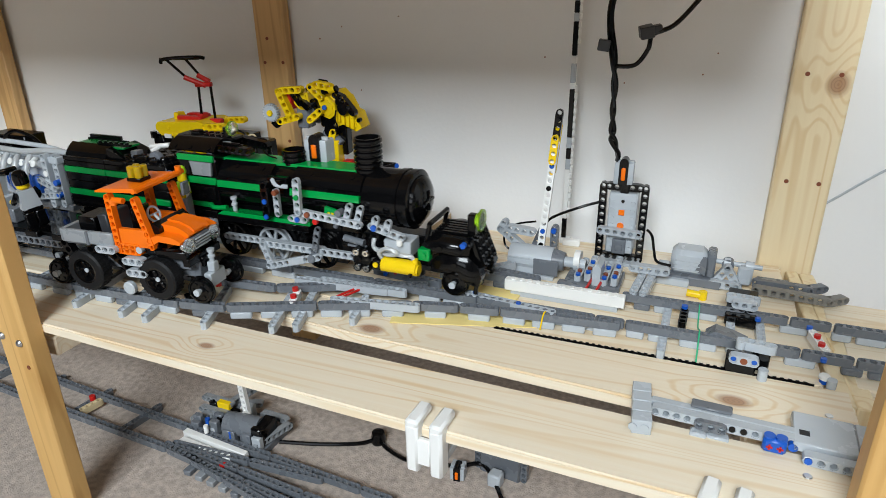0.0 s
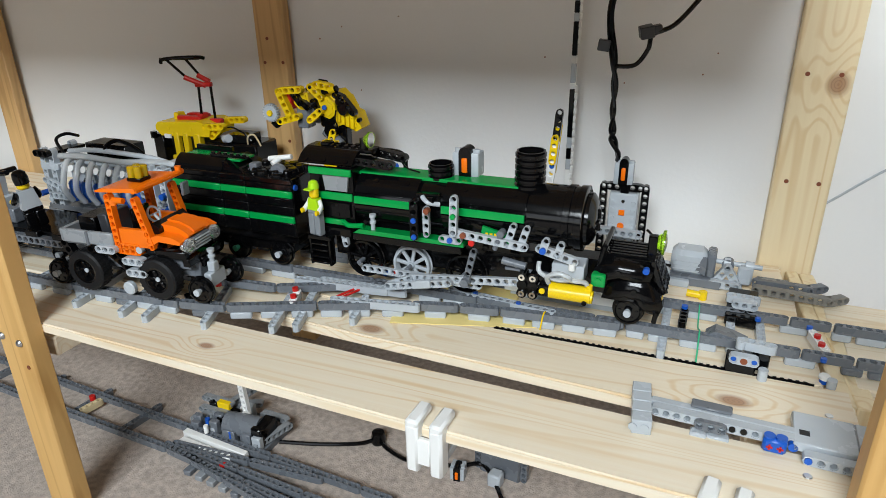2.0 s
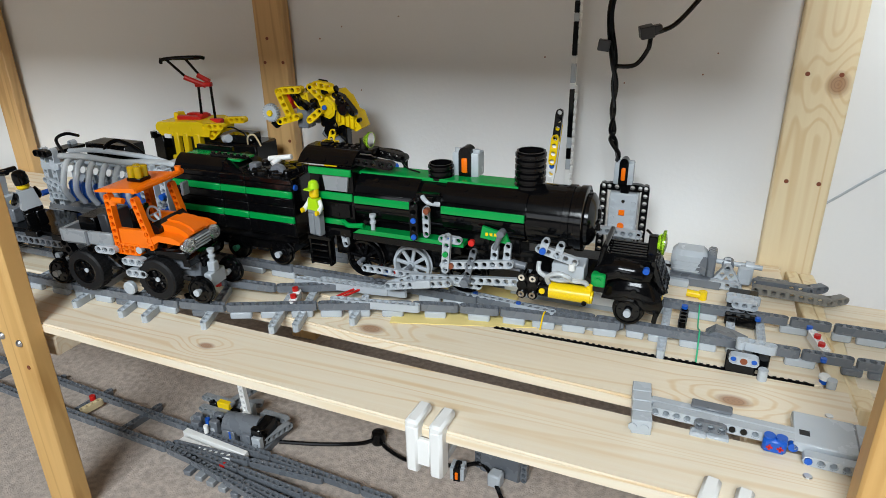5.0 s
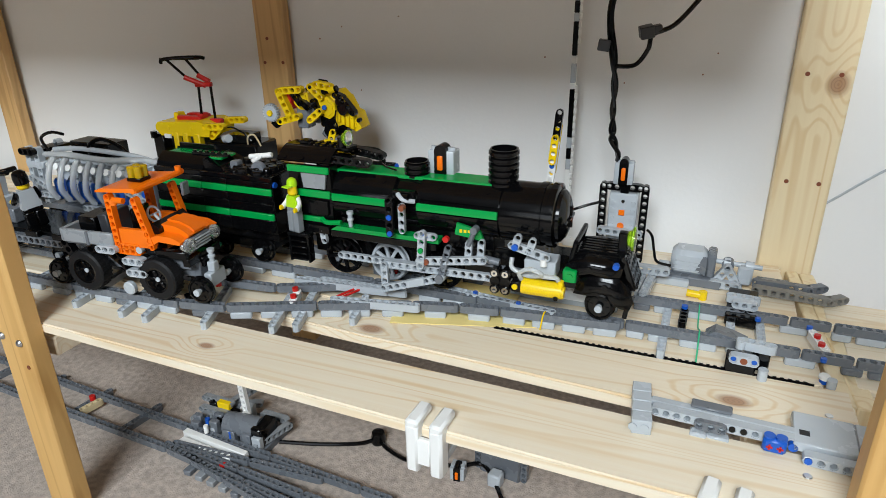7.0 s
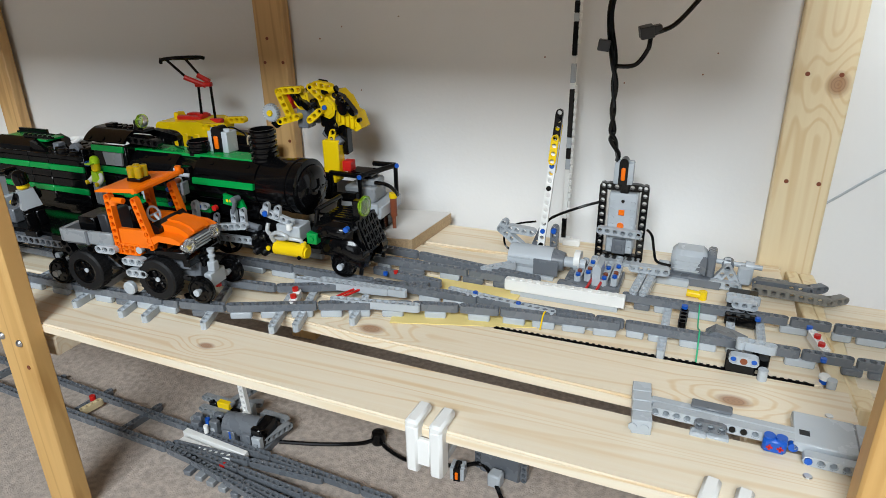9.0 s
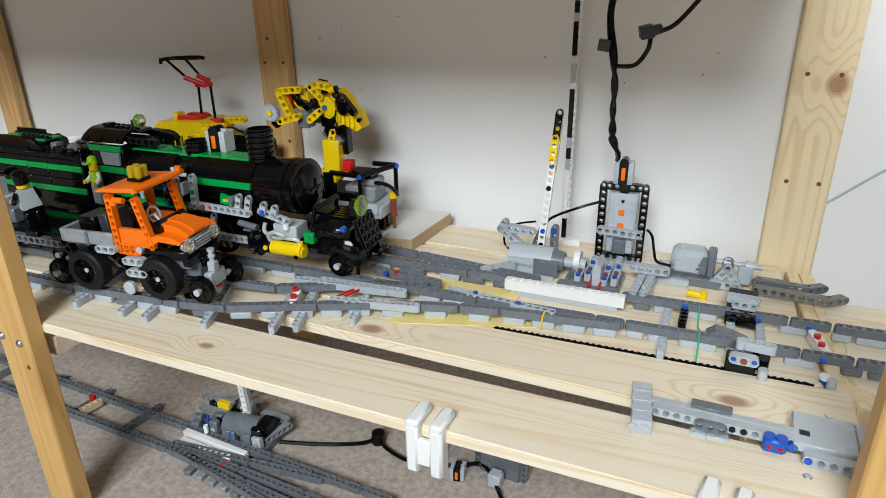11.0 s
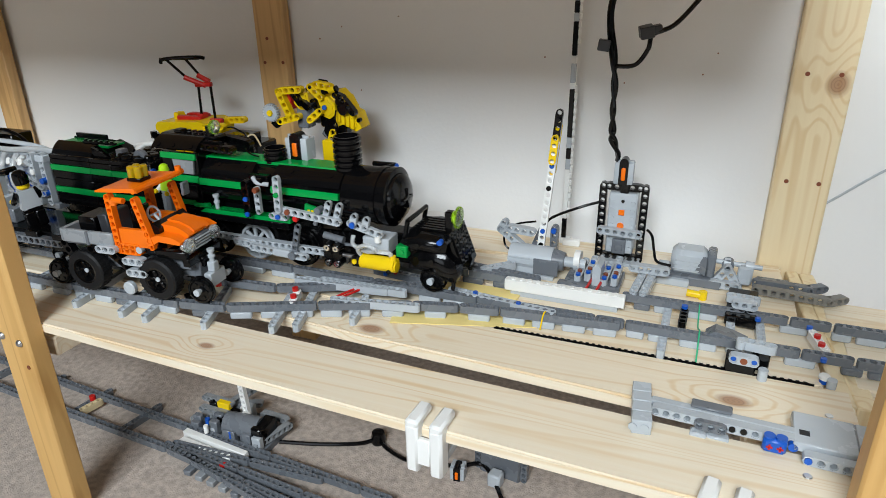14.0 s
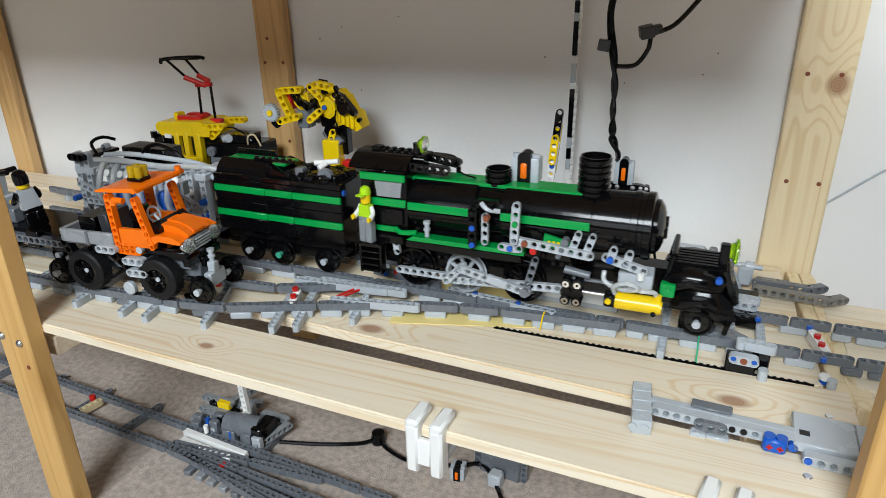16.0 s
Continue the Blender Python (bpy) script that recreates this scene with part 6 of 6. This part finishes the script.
part("top_beam", S().beam(4, pose(0.000, -0.008, 0.0235, 0, 0, -2) @ HOLES_UP), LGREY, cross_lock)
part("axle_cap", S().cyl((0.000, -0.010, 0.0200), (0.000, -0.010, 0.0270), 0.0040, 14), LGREY, cross_lock)
part("far_plate", S().beam(4, pose(-0.014, 0.080, 0.019) @ HOLES_UP).beam(3, pose(-0.008, 0.068, 0.020)), LGREY, cross_lock)
part("wedge", S().prism([(-0.030, 0.012), (-0.022, 0.019), (-0.006, 0.016), (0.006, 0.012)], 0.010, 0.024), DGREY, cross_lock)
part("front_post", S().cyl((0.020, -0.020, 0.0), (0.020, -0.020, 0.010), 0.0040, 14), LGREY, cross_lock)
for x, y in ((0.072, -0.010),):
    part("post", S().cyl((x, y, -0.001), (x, y, 0.0070), 0.0038, 14), LGREY if y > -0.012 else BLACK, cross_lock)
part("white_peg", S().lathe([(0.0040, 0.0028), (0.0046, 0.0032), (0.0046, 0.0058), (0.0040, 0.0063), (0, 0.0063)], pose(0.067, -0.0040, 0), 16), WHITE, cross_lock)
part("peg_base", S().cyl((0.067, -0.0040, -0.0010), (0.067, -0.0040, 0.0028), 0.0036, 14), BLUE, cross_lock)

# ---- wall pole, cables, paper and chipboard ----
pole = thing("signal_pole", seat(-0.1563, 0.7799, 2.10, 1.112, 1.003), "thin black, grey and white beam pole standing by the wall", "pole")
z, seg = 0.006, ((0.024, BLACK), (0.058, WHITE), (0.012, LGREY), (0.012, BLACK), (0.012, LGREY), (0.052, BLACK), (0.006, WHITE), (0.020, LGREY), (0.008, WHITE), (0.034, BLACK), (0.008, LGREY), (0.012, BLACK), (0.010, LGREY), (0.06, WHITE), (0.10, BLACK))
for ln, m_ in seg:
    top_z = min(z + ln, 0.402)
    part("segment", S().box(-0.0030, 0.0022, -0.003, 0.003, z, top_z - 0.0003, 0.0006), m_, pole)
    z += ln
rack = S()
for k in range(46):
    if not 18 < k < 24:
        rack.box(0.0022, 0.0048, -0.002, 0.002, 0.030 + 0.008 * k, 0.0355 + 0.008 * k, 0.0004)
tagged(part("rack", rack, WHITE, pole), kind="stuff")
part("pole_foot", S().box(-0.006, 0.008, -0.006, 0.006, 0.0, 0.0065, 0.001).box(0.0, 0.020, -0.012, -0.004, 0.0, 0.0075, 0.001), WHITE, pole)

cord = new("hanging_cable", None)
cord.matrix_basis = seat(-0.0848, 0.7252, -3.47, 1.083, 1.004)
tagged(cord, "black twisted cable hanging down to the receiver", "cable")
part("strand", S().tube([(-0.0040, 0.020, 0.405), (-0.020, 0.010, 0.30), (-0.0255, 0.0, 0.262), (-0.0190, -0.004, 0.220), (-0.0130, -0.003, 0.195), (-0.0150, -0.003, 0.170), (-0.0110, -0.003, 0.150), (-0.0135, -0.004, 0.140), (-0.0060, 0.004, 0.125), (-0.0080, 0.012, 0.116)], 0.0024), BLACK, cord)
part("strand", S().tube([(0.010, 0.020, 0.405), (-0.016, 0.012, 0.30), (-0.0235, 0.002, 0.262), (-0.0160, 0.0, 0.220), (-0.0165, -0.002, 0.195), (-0.0120, -0.006, 0.170), (-0.0145, -0.005, 0.150), (-0.0085, -0.004, 0.140), (-0.0080, 0.006, 0.125), (-0.0070, 0.012, 0.116)], 0.0020), BLACK, cord)
part("branch_cable", S().tube([(-0.0150, -0.002, 0.2125), (0.0040, -0.006, 0.2150), (0.0150, -0.010, 0.2300), (0.0180, -0.010, 0.2430), (0.0360, -0.006, 0.2520), (0.0560, 0.0, 0.276), (0.090, 0.02, 0.320), (0.11, 0.04, 0.405)], 0.0022), BLACK, cord)
part("plug", S().box(-0.005, 0.0065, -0.006, 0.006, -0.005, 0.0055, 0.0008, pose(-0.0280, -0.006, 0.2320, 0, 8, 10)), CHARCOAL, cord)
part("plug", S().box(-0.0062, 0.0066, -0.0062, 0.0062, -0.005, 0.006, 0.0008, pose(0.0120, -0.010, 0.2450, 8, -12, 20)).box(0.006, 0.014, -0.005, 0.003, -0.003, 0.005, 0.001, pose(0.0120, -0.010, 0.2450, 8, -12, 20)), CHARCOAL, cord)
lead = tagged(part("power_lead", S().tube([(-0.0540, 0.1500, 0.0690), (-0.075, 0.145, 0.062), (-0.105, 0.140, 0.048), (-0.112, 0.128, 0.040)], 0.0016), BLACK, m=seat(-0.0484, 0.5965, 2.28, 1.031, 1.002)), "flat black lead from the battery box to the point motor", "cable")

tagged(part("yellow_paper", S().prism([(0.0, 0.0), (0.0, 0.0009), (0.139, 0.0009), (0.139, 0.0)], 0.0, 0.030), PAPER, m=seat(-0.2714, 0.5072, 16.73, 1.051, 1.004, 0.0004)), "yellow cardboard sheet slid under the track", "paper")
tagged(part("yellow_paper", S().prism([(-0.20, 0.0), (-0.20, 0.0016), (-0.09, 0.0016), (-0.09, 0.0)], 0.002, 0.040), PAPER, m=seat(-0.0720, 0.5764, -0.77, 1.048, 1.009, 0.0005)), "yellow cardboard sheet slid under the track", "paper")
offcut = thing("chipboard_piece", pose(-0.3278, 0.6837, 0.0006), "white melamine-faced chipboard offcut lying by the wall", "board")
outline = [(0.0000, 0.0000), (0.0097, 0.1093), (-0.1473, 0.0790), (-0.1571, -0.0303)]
part("core", S().prism(outline, 0.0, 0.0152, Matrix(((1, 0, 0, 0), (0, 0, 1, 0), (0, 1, 0, 0), (0, 0, 0, 1)))), CHIP, offcut)
part("face", S().prism(outline, 0.0153, 0.0163, Matrix(((1, 0, 0, 0), (0, 0, 1, 0), (0, 1, 0, 0), (0, 0, 0, 1)))), MELAMINE, offcut)
strip = S().box(-0.122, 0.155, -0.0123, -0.0114, -0.004, 0.0003, 0.0)
for k in range(47):
    strip.box(-0.120 + 0.0058 * k, -0.117 + 0.0058 * k, -0.0124, -0.0113, 0.0003, 0.0012, 0.0)
tagged(part("toothed_strip", strip, BLACK, m=TRACK @ seat(0.0, -0.0162, 0, 1.017, 1.0)), "black toothed strip lodged between two deck boards", "strip")
tagged(part("rubber_band", S().tube([(-0.075, -0.010, 0.001), (-0.073, -0.002, 0.017), (-0.071, 0.02, 0.002)], 0.0008), YELLOW, m=seat(-0.0526, 0.5580, 1.41)), "yellow rubber band round the rail", "rubber band")

tagged(part("wall_cord", S().tube([(0.124, 0.809, 0.0696), (0.140, 0.809, 0.0834), (0.1834, 0.809, 0.1217), (0.243, 0.809, 0.1637), (0.417, 0.809, 0.240)], 0.0013), LGREY), "thin grey cord running up the wall", "cable")

# ---- white clips on the shelf's front edge ----


def edge_clip(m):
    clip = thing("edge_clip", m, "white toy-brick clip hooked over the shelf's front edge", "clip", "edge clips")
    for x in (0.0, 0.0205):
        part("jaw", S().box(x, x + 0.0112, -0.020, -0.0060, -0.0410, 0.0040, 0.0022).box(x, x + 0.0112, -0.0195, 0.0080, 0.0005, 0.0085, 0.0022), WHITE, clip)
        part("pin", S().cyl((x + 0.0104, -0.0160, -0.012), (x + 0.0098, -0.0160, -0.012), 0.0024, 12).cyl((x + 0.0104, -0.0160, -0.028), (x + 0.0098, -0.0160, -0.028), 0.0024, 12), BLUE, clip)
    part("under_arm", S().box(0.022, 0.030, -0.018, 0.070, -0.0340, -0.0260, 0.001), LGREY, clip)
    part("under_joint", S().box(0.010, 0.042, 0.044, 0.058, -0.0300, -0.0228, 0.001), DGREY, clip)
    part("bridge", S().box(0.0095, 0.0210, -0.0185, -0.0135, -0.0330, -0.0080, 0.0012), WHITE, clip)
    return clip


clip_a = edge_clip(seat(-0.1866, 0.3846, -2.46, 1.0, 1.028))
copy_thing(clip_a, pose(0.0271, 0.3787, 0.0, 0, 0, -9.7))

# ---- grey bracket on the front boards ----
br = thing("beam_bracket", seat(-0.0206, 0.4484, -2.10, 0.982, 1.020), "light grey toy-beam bracket with a blue axle joint", "bracket")
for k in range(4):
    part("head_piece", S().box(-0.0074, 0.0074, -0.0260 + 0.0130 * k, -0.0134 + 0.0130 * k, 0.0002, 0.0130, 0.0006, pose(0, 0, 0, 0, 0, 9)), LGREY, br)
part("head_end", S().cyl((-0.0024, -0.0262, 0.0066), (-0.0024, -0.0275, 0.0066), 0.0034, 14).cyl((0.0062, -0.0250, 0.0066), (0.0062, -0.0263, 0.0066), 0.0034, 14), LGREY, br)
part("arm", S().beam(15, pose(0.0110, 0.0, 0.0080)), LGREY, br)
part("arm_top", S().box(0.006, 0.122, 0.0044, 0.0120, 0.0, 0.0119, 0.001), LGREY, br)
part("arm_cover", S().beam(3, pose(0.0440, -0.0062, 0.0080), 0.0039, 0.0022).box(0.036, 0.066, 0.006, 0.016, 0.0122, 0.0150, 0.001), DGREY, br)
part("under_block", S().box(0.038, 0.050, -0.012, -0.004, -0.010, 0.0030, 0.001).box(0.050, 0.066, -0.010, -0.002, -0.012, 0.002, 0.001), LGREY, br)
for k, m_ in ((7, BLACK), (8, BLACK)):
    part("arm_pin", S().cyl((0.0110 + 0.008 * k, -0.0042, 0.0080), (0.0110 + 0.008 * k, -0.001, 0.0080), 0.0024, 12), m_, br)
jt = part("axle_joint", S().box(0.0880, 0.1040, -0.0120, -0.0045, 0.0010, 0.0130, 0.002).cyl((0.0920, -0.008, 0.013), (0.0920, -0.008, 0.0145), 0.004, 14).cyl((0.1000, -0.008, 0.013), (0.1000, -0.008, 0.0145), 0.004, 14), BLUE, br)
for x in (0.0925, 0.0997):
    part("red_cross", S().box(x - 0.0022, x + 0.0022, -0.0126, -0.0118, 0.0060, 0.0074, 0.0).box(x - 0.0007, x + 0.0007, -0.0126, -0.0118, 0.0045, 0.0089, 0.0), RED, jt)
part("pin", S().cyl((0.1085, -0.0060, 0.006), (0.1085, 0.0, 0.006), 0.0034, 14), BLUE, br)
part("plate", S().box(0.1080, 0.150, -0.0060, 0.0330, 0.0040, 0.0120, 0.001).box(0.150, 0.235, 0.0050, 0.0330, 0.0040, 0.0120, 0.001), LGREY, br)
part("plate_slot", S().box(0.1120, 0.1190, 0.0040, 0.0100, 0.0119, 0.0123, 0.0), BLACK, br)
part("side_beam", S().beam(12, pose(0.1180, -0.0115, 0.0050)), LGREY, br)
part("side_beam", S().beam(6, pose(0.1560, 0.0010, 0.0080)), LGREY, br)
part("side_pin", S().cyl((0.1180, -0.0160, 0.0050), (0.1180, -0.0115, 0.0050), 0.0026, 12), BLUE, br)
for x, y in ((0.1635, -0.0706), (0.1410, -0.1500), (0.1090, 0.0910), (0.2070, 0.0190)):
    tagged(part("deck_screw", S().lathe([(0.0, 0.0008), (0.0026, 0.0006), (0.0032, 0.0)], pose(0, 0, 0), 14), STEEL, m=TRACK @ pose(x, y, 0.0)), "small steel screw head sunk in the deck", "screw", "deck screws")

# ---- on the floor below ----
low = thing("floor_track", seat(0.0809, -0.0694, -0.99, 1.093, 1.031, FLOOR_Z), "dark grey toy-beam railway track lying on carpet", "track", "tracks")
rail_run(low, (-1.215, 0.587), (-0.335, 0.546), z=0.0117, lengths=(15,), material=DGREY)
rail_run(low, (-1.215, 0.536), (-0.616, 0.518), z=0.0117, lengths=(15,), material=DGREY)
rail_run(low, (-0.616, 0.518), (-0.335, 0.490), z=0.0117, lengths=(15,), material=DGREY)
rail_run(low, (-0.616, 0.528), (-0.419, 0.545), z=0.0117, lengths=(13,), material=DGREY)
rail_run(low, (-0.624, 0.524), (-0.352, 0.469), z=0.0117, lengths=(13,), material=DGREY)
rail_run(low, (-0.603, 0.526), (-0.369, 0.513), z=0.0117, lengths=(11,), material=DGREY)
for k in range(6):
    sleeper(low, -1.14 + 0.088 * k, 0.530, 8, 84, material=DGREY)
for x, y in ((-0.784, 0.560), (-0.536, 0.520)):
    part("red_pin", S().cyl((x, y, 0.006), (x, y, 0.014), 0.004, 12), RED, low)
part("pale_beam", S().beam(4, pose(-0.775, 0.536, 0.008, 0, 0, 80) @ HOLES_UP), TAN, low)
for k in range(12):
    part("point_block", S().box(-0.578 + 0.018 * k, -0.568 + 0.018 * k, 0.500 - 0.002 * k, 0.535 - 0.002 * k, 0.0, 0.007, 0.001), random.choice((MGREY, DGREY, DGREY)), low)
pm = thing("floor_point_machine", seat(-0.5254, 0.5509, -0.83, 1.078, 1.045, FLOOR_Z), "grey toy point motor with white lever on carpet", "track switch")
part("base", S().box(-0.058, 0.054, -0.038, 0.030, 0.0, 0.010, 0.001), DGREY, pm)
part("base_frame", S().beam(7, pose(-0.045, 0.020, 0.016, 0, 0, 25)), MGREY, pm)
part("base_frame", S().beam(7, pose(0.046, -0.030, 0.016, 0, 0, 75)), MGREY, pm)
part("base_frame", S().beam(6, pose(-0.058, -0.020, 0.016, 0, 0, 55)), MGREY, pm)
part("base_frame", S().beam(7, pose(-0.03, 0.010, 0.024, 0, 0, 80)), MGREY, pm)
part("motor", S().cyl((-0.005, -0.018, 0.026), (0.040, -0.012, 0.026), 0.014, 20), DGREY, pm)
part("motor_cap", S().box(0.036, 0.052, -0.028, 0.004, 0.010, 0.036, 0.002), BLACK, pm)
part("lever", S().beam(11, pose(0.012, 0.0, 0.024, 0, -94, 0), 0.0038, 0.0030), WHITE, pm)
part("lever_foot", S().cyl((0.002, -0.006, 0.026), (0.016, -0.006, 0.034), 0.006, 14).box(-0.016, -0.004, -0.010, 0.006, 0.012, 0.030, 0.002), WHITE, pm)
part("yellow_brick", S().box(-0.040, -0.022, 0.004, 0.012, 0.018, 0.032, 0.001), YELLOW, pm)
part("guard_beam", S().box(-0.052, 0.046, -0.047, -0.039, 0.004, 0.016, 0.0008, pose(0, 0, 0, 0, 0, -4)), WHITE, pm)
part("guard_beam", S().box(-0.046, 0.034, -0.059, -0.051, 0.004, 0.014, 0.0008, pose(0, 0, 0, 0, 0, -4)), WHITE, pm)
part("side_frame", S().beam(6, pose(-0.06, 0.0, 0.020)), MGREY, pm)
part("side_frame", S().beam(6, pose(-0.064, 0.012, 0.028)), MGREY, pm)
part("side_frame", S().beam(5, pose(0.02, 0.020, 0.020)), MGREY, pm)
random.seed(7)
for k in range(26):
    x, y = random.uniform(-0.054, 0.050), random.uniform(-0.033, 0.026)
    part("gear_block", S().box(x - 0.006, x + 0.006, y - 0.004, y + 0.004, 0.010, random.uniform(0.018, 0.034), 0.001), random.choice((DGREY, DGREY, LGREY, BLACK)), pm)
for k in range(9):
    x, y = random.uniform(-0.05, 0.042), random.uniform(-0.034, 0.02)
    part("pin", S().cyl((x, y, 0.016), (x, y, 0.026), 0.003, 10), random.choice((BLUE, BLUE, RED, WHITE)), pm)
tagged(part("floor_cable", S().tube([(-0.511, 0.587, 0.006), (-0.461, 0.603, 0.006), (-0.419, 0.622, 0.006), (-0.400, 0.637, 0.006), (-0.381, 0.627, 0.006), (-0.352, 0.618, 0.006), (-0.323, 0.624, 0.006), (-0.289, 0.627, 0.010), (-0.264, 0.641, 0.010), (-0.243, 0.624, 0.006), (-0.218, 0.587, 0.006)], 0.0026), BLACK, m=seat(0.0654, -0.0498, -0.66, 1.046, 1.004, FLOOR_Z)), "black cable winding over the carpet", "cable")
tagged(part("cable_plug", S().lathe([(0, 0), (0.009, 0), (0.010, 0.006), (0.008, 0.016), (0, 0.018)], None, 18), BLACK, m=pose(-0.3461, 0.5987, FLOOR_Z)), "round black plug on the carpet", "plug")
rx = thing("floor_receiver", pose(-0.2266, 0.5793, FLOOR_Z, 0, 0, 7.4), "grey remote receiver with orange switch on carpet", "receiver")
receiver(rx, Matrix.Diagonal((1.1, 1.1, 1.0, 1)))
tw = thing("floor_battery_box", pose(-0.1786, 0.6074, FLOOR_Z, 0, 0, -5.8), "dark grey battery box on the carpet", "battery box")
part("case", S().box(-0.026, 0.026, -0.014, 0.014, 0.0, 0.052, 0.002), DGREY, tw)
for x in (-0.0300, 0.0300):
    part("side_beam", S().beam(7, pose(x, -0.006, 0.004, 0, -90, 0)), DGREY, tw)
part("white_plug", S().box(-0.006, 0.010, -0.036, -0.020, 0.002, 0.020, 0.002), LGREY, tw)

# ---- motion ----
STOPS = ((0.0, -0.1735), (0.5, -0.107), (1.0, -0.0735), (1.5, -0.042), (2.0, 0.0), (6.2, 0.0), (6.5, -0.0071), (7.0, -0.0263),
         (7.5, -0.0994), (8.0, -0.184), (8.5, -0.265), (9.0, -0.3045), (9.4, -0.3085), (12.4, -0.3085), (13.0, -0.2995),
         (13.5, -0.25), (14.0, -0.198), (14.5, -0.1325), (15.0, -0.0655), (15.5, -0.0066), (16.0, 0.0603))


def travel(t):
    """How far the train stands along the rails at t seconds, a smooth curve that never overshoots."""
    xs, ys = [p[0] for p in STOPS], [p[1] for p in STOPS]
    sl = [(ys[i + 1] - ys[i]) / (xs[i + 1] - xs[i]) for i in range(len(xs) - 1)]
    d = [sl[0]] + [0.0 if a * b <= 0 else 2 * a * b / (a + b) for a, b in zip(sl, sl[1:])] + [sl[-1]]
    i = max(k for k in range(len(xs) - 1) if xs[k] <= t + 1e-9)
    h = xs[i + 1] - xs[i]
    u = (t - xs[i]) / h
    return ((2 * u ** 3 - 3 * u * u + 1) * ys[i] + (u ** 3 - 2 * u * u + u) * h * d[i] + (3 * u * u - 2 * u ** 3) * ys[i + 1] + (u ** 3 - u * u) * h * d[i + 1])


def gear_drop(t):
    """The valve gear's lever: 0 raised for running forward, 1 lowered for backward."""
    def ease(a, b):
        u = min(1.0, max(0.0, (t - a) / (b - a)))
        return u * u * (3 - 2 * u)
    return ease(2.9, 4.6) - ease(9.6, 11.6)


SIZE = 1.066  # the train's wheels as they stand under it


def motions():
    times = [i / 10 for i in range(161)]
    for ob in TRAIN:
        base = ob.matrix_basis.copy()
        along = TRACK.to_3x3() @ Vector((1, 0, 0))
        walk(ob, [(t, Matrix.Translation(along * travel(t)) @ base) for t in times])
    for ob, radius in WHEELS:
        at = ob.matrix_basis.translation.copy()
        walk(ob, [(t, pose(*at, 0, math.degrees(travel(t) / (radius * SIZE)), 0)) for t in times])
    for ob, crank, radius in RODS:
        at = ob.matrix_basis.translation.copy()
        rows = []
        for t in times:
            a = travel(t) / (radius * SIZE) + PHASE
            rows.append((t, pose(at.x - crank * math.sin(a), at.y, at.z - crank * math.cos(a))))
        walk(ob, rows)
    for ob, hub, crank, radius, reach, slide_z in MAIN_RODS:
        rows = []
        for t in times:
            a = travel(t) / (radius * SIZE) + PHASE
            px, pz = hub[0] - crank * math.sin(a), hub[2] - crank * math.cos(a)
            turn = math.degrees(math.asin((pz - slide_z) / reach))
            rows.append((t, pose(px, hub[1], pz, 0, turn, 0)))
        walk(ob, rows)
    for ob, hub, crank, radius, reach, slide_z in SLIDERS:
        rows = []
        for t in times:
            a = travel(t) / (radius * SIZE) + PHASE
            px, pz = hub[0] - crank * math.sin(a), hub[2] - crank * math.cos(a)
            rows.append((t, pose(px + math.sqrt(reach ** 2 - (pz - slide_z) ** 2), hub[1], slide_z)))
        walk(ob, rows)
    for ob, up, down in LEVERS:
        y = ob.matrix_basis.translation.y
        rows = []
        for t in times:
            k = gear_drop(t)
            x, z, turn = (u + (d - u) * k for u, d in zip(up, down))
            rows.append((t, pose(x, y, z, 0, turn, 0)))
        walk(ob, rows)
    rows = []
    for t in times:
        a = travel(t) / (DRIVER_R * SIZE) + PHASE + 1.85
        x, z = -0.211 - 0.018 * math.sin(a), HUBZ - 0.018 * math.cos(a)
        rows.append((t, pose(x, -0.0150, z, 0, math.degrees(math.atan2(z - 0.0415, -0.144 - x)), 0)))
    walk(ecc_rod, rows)


motions()
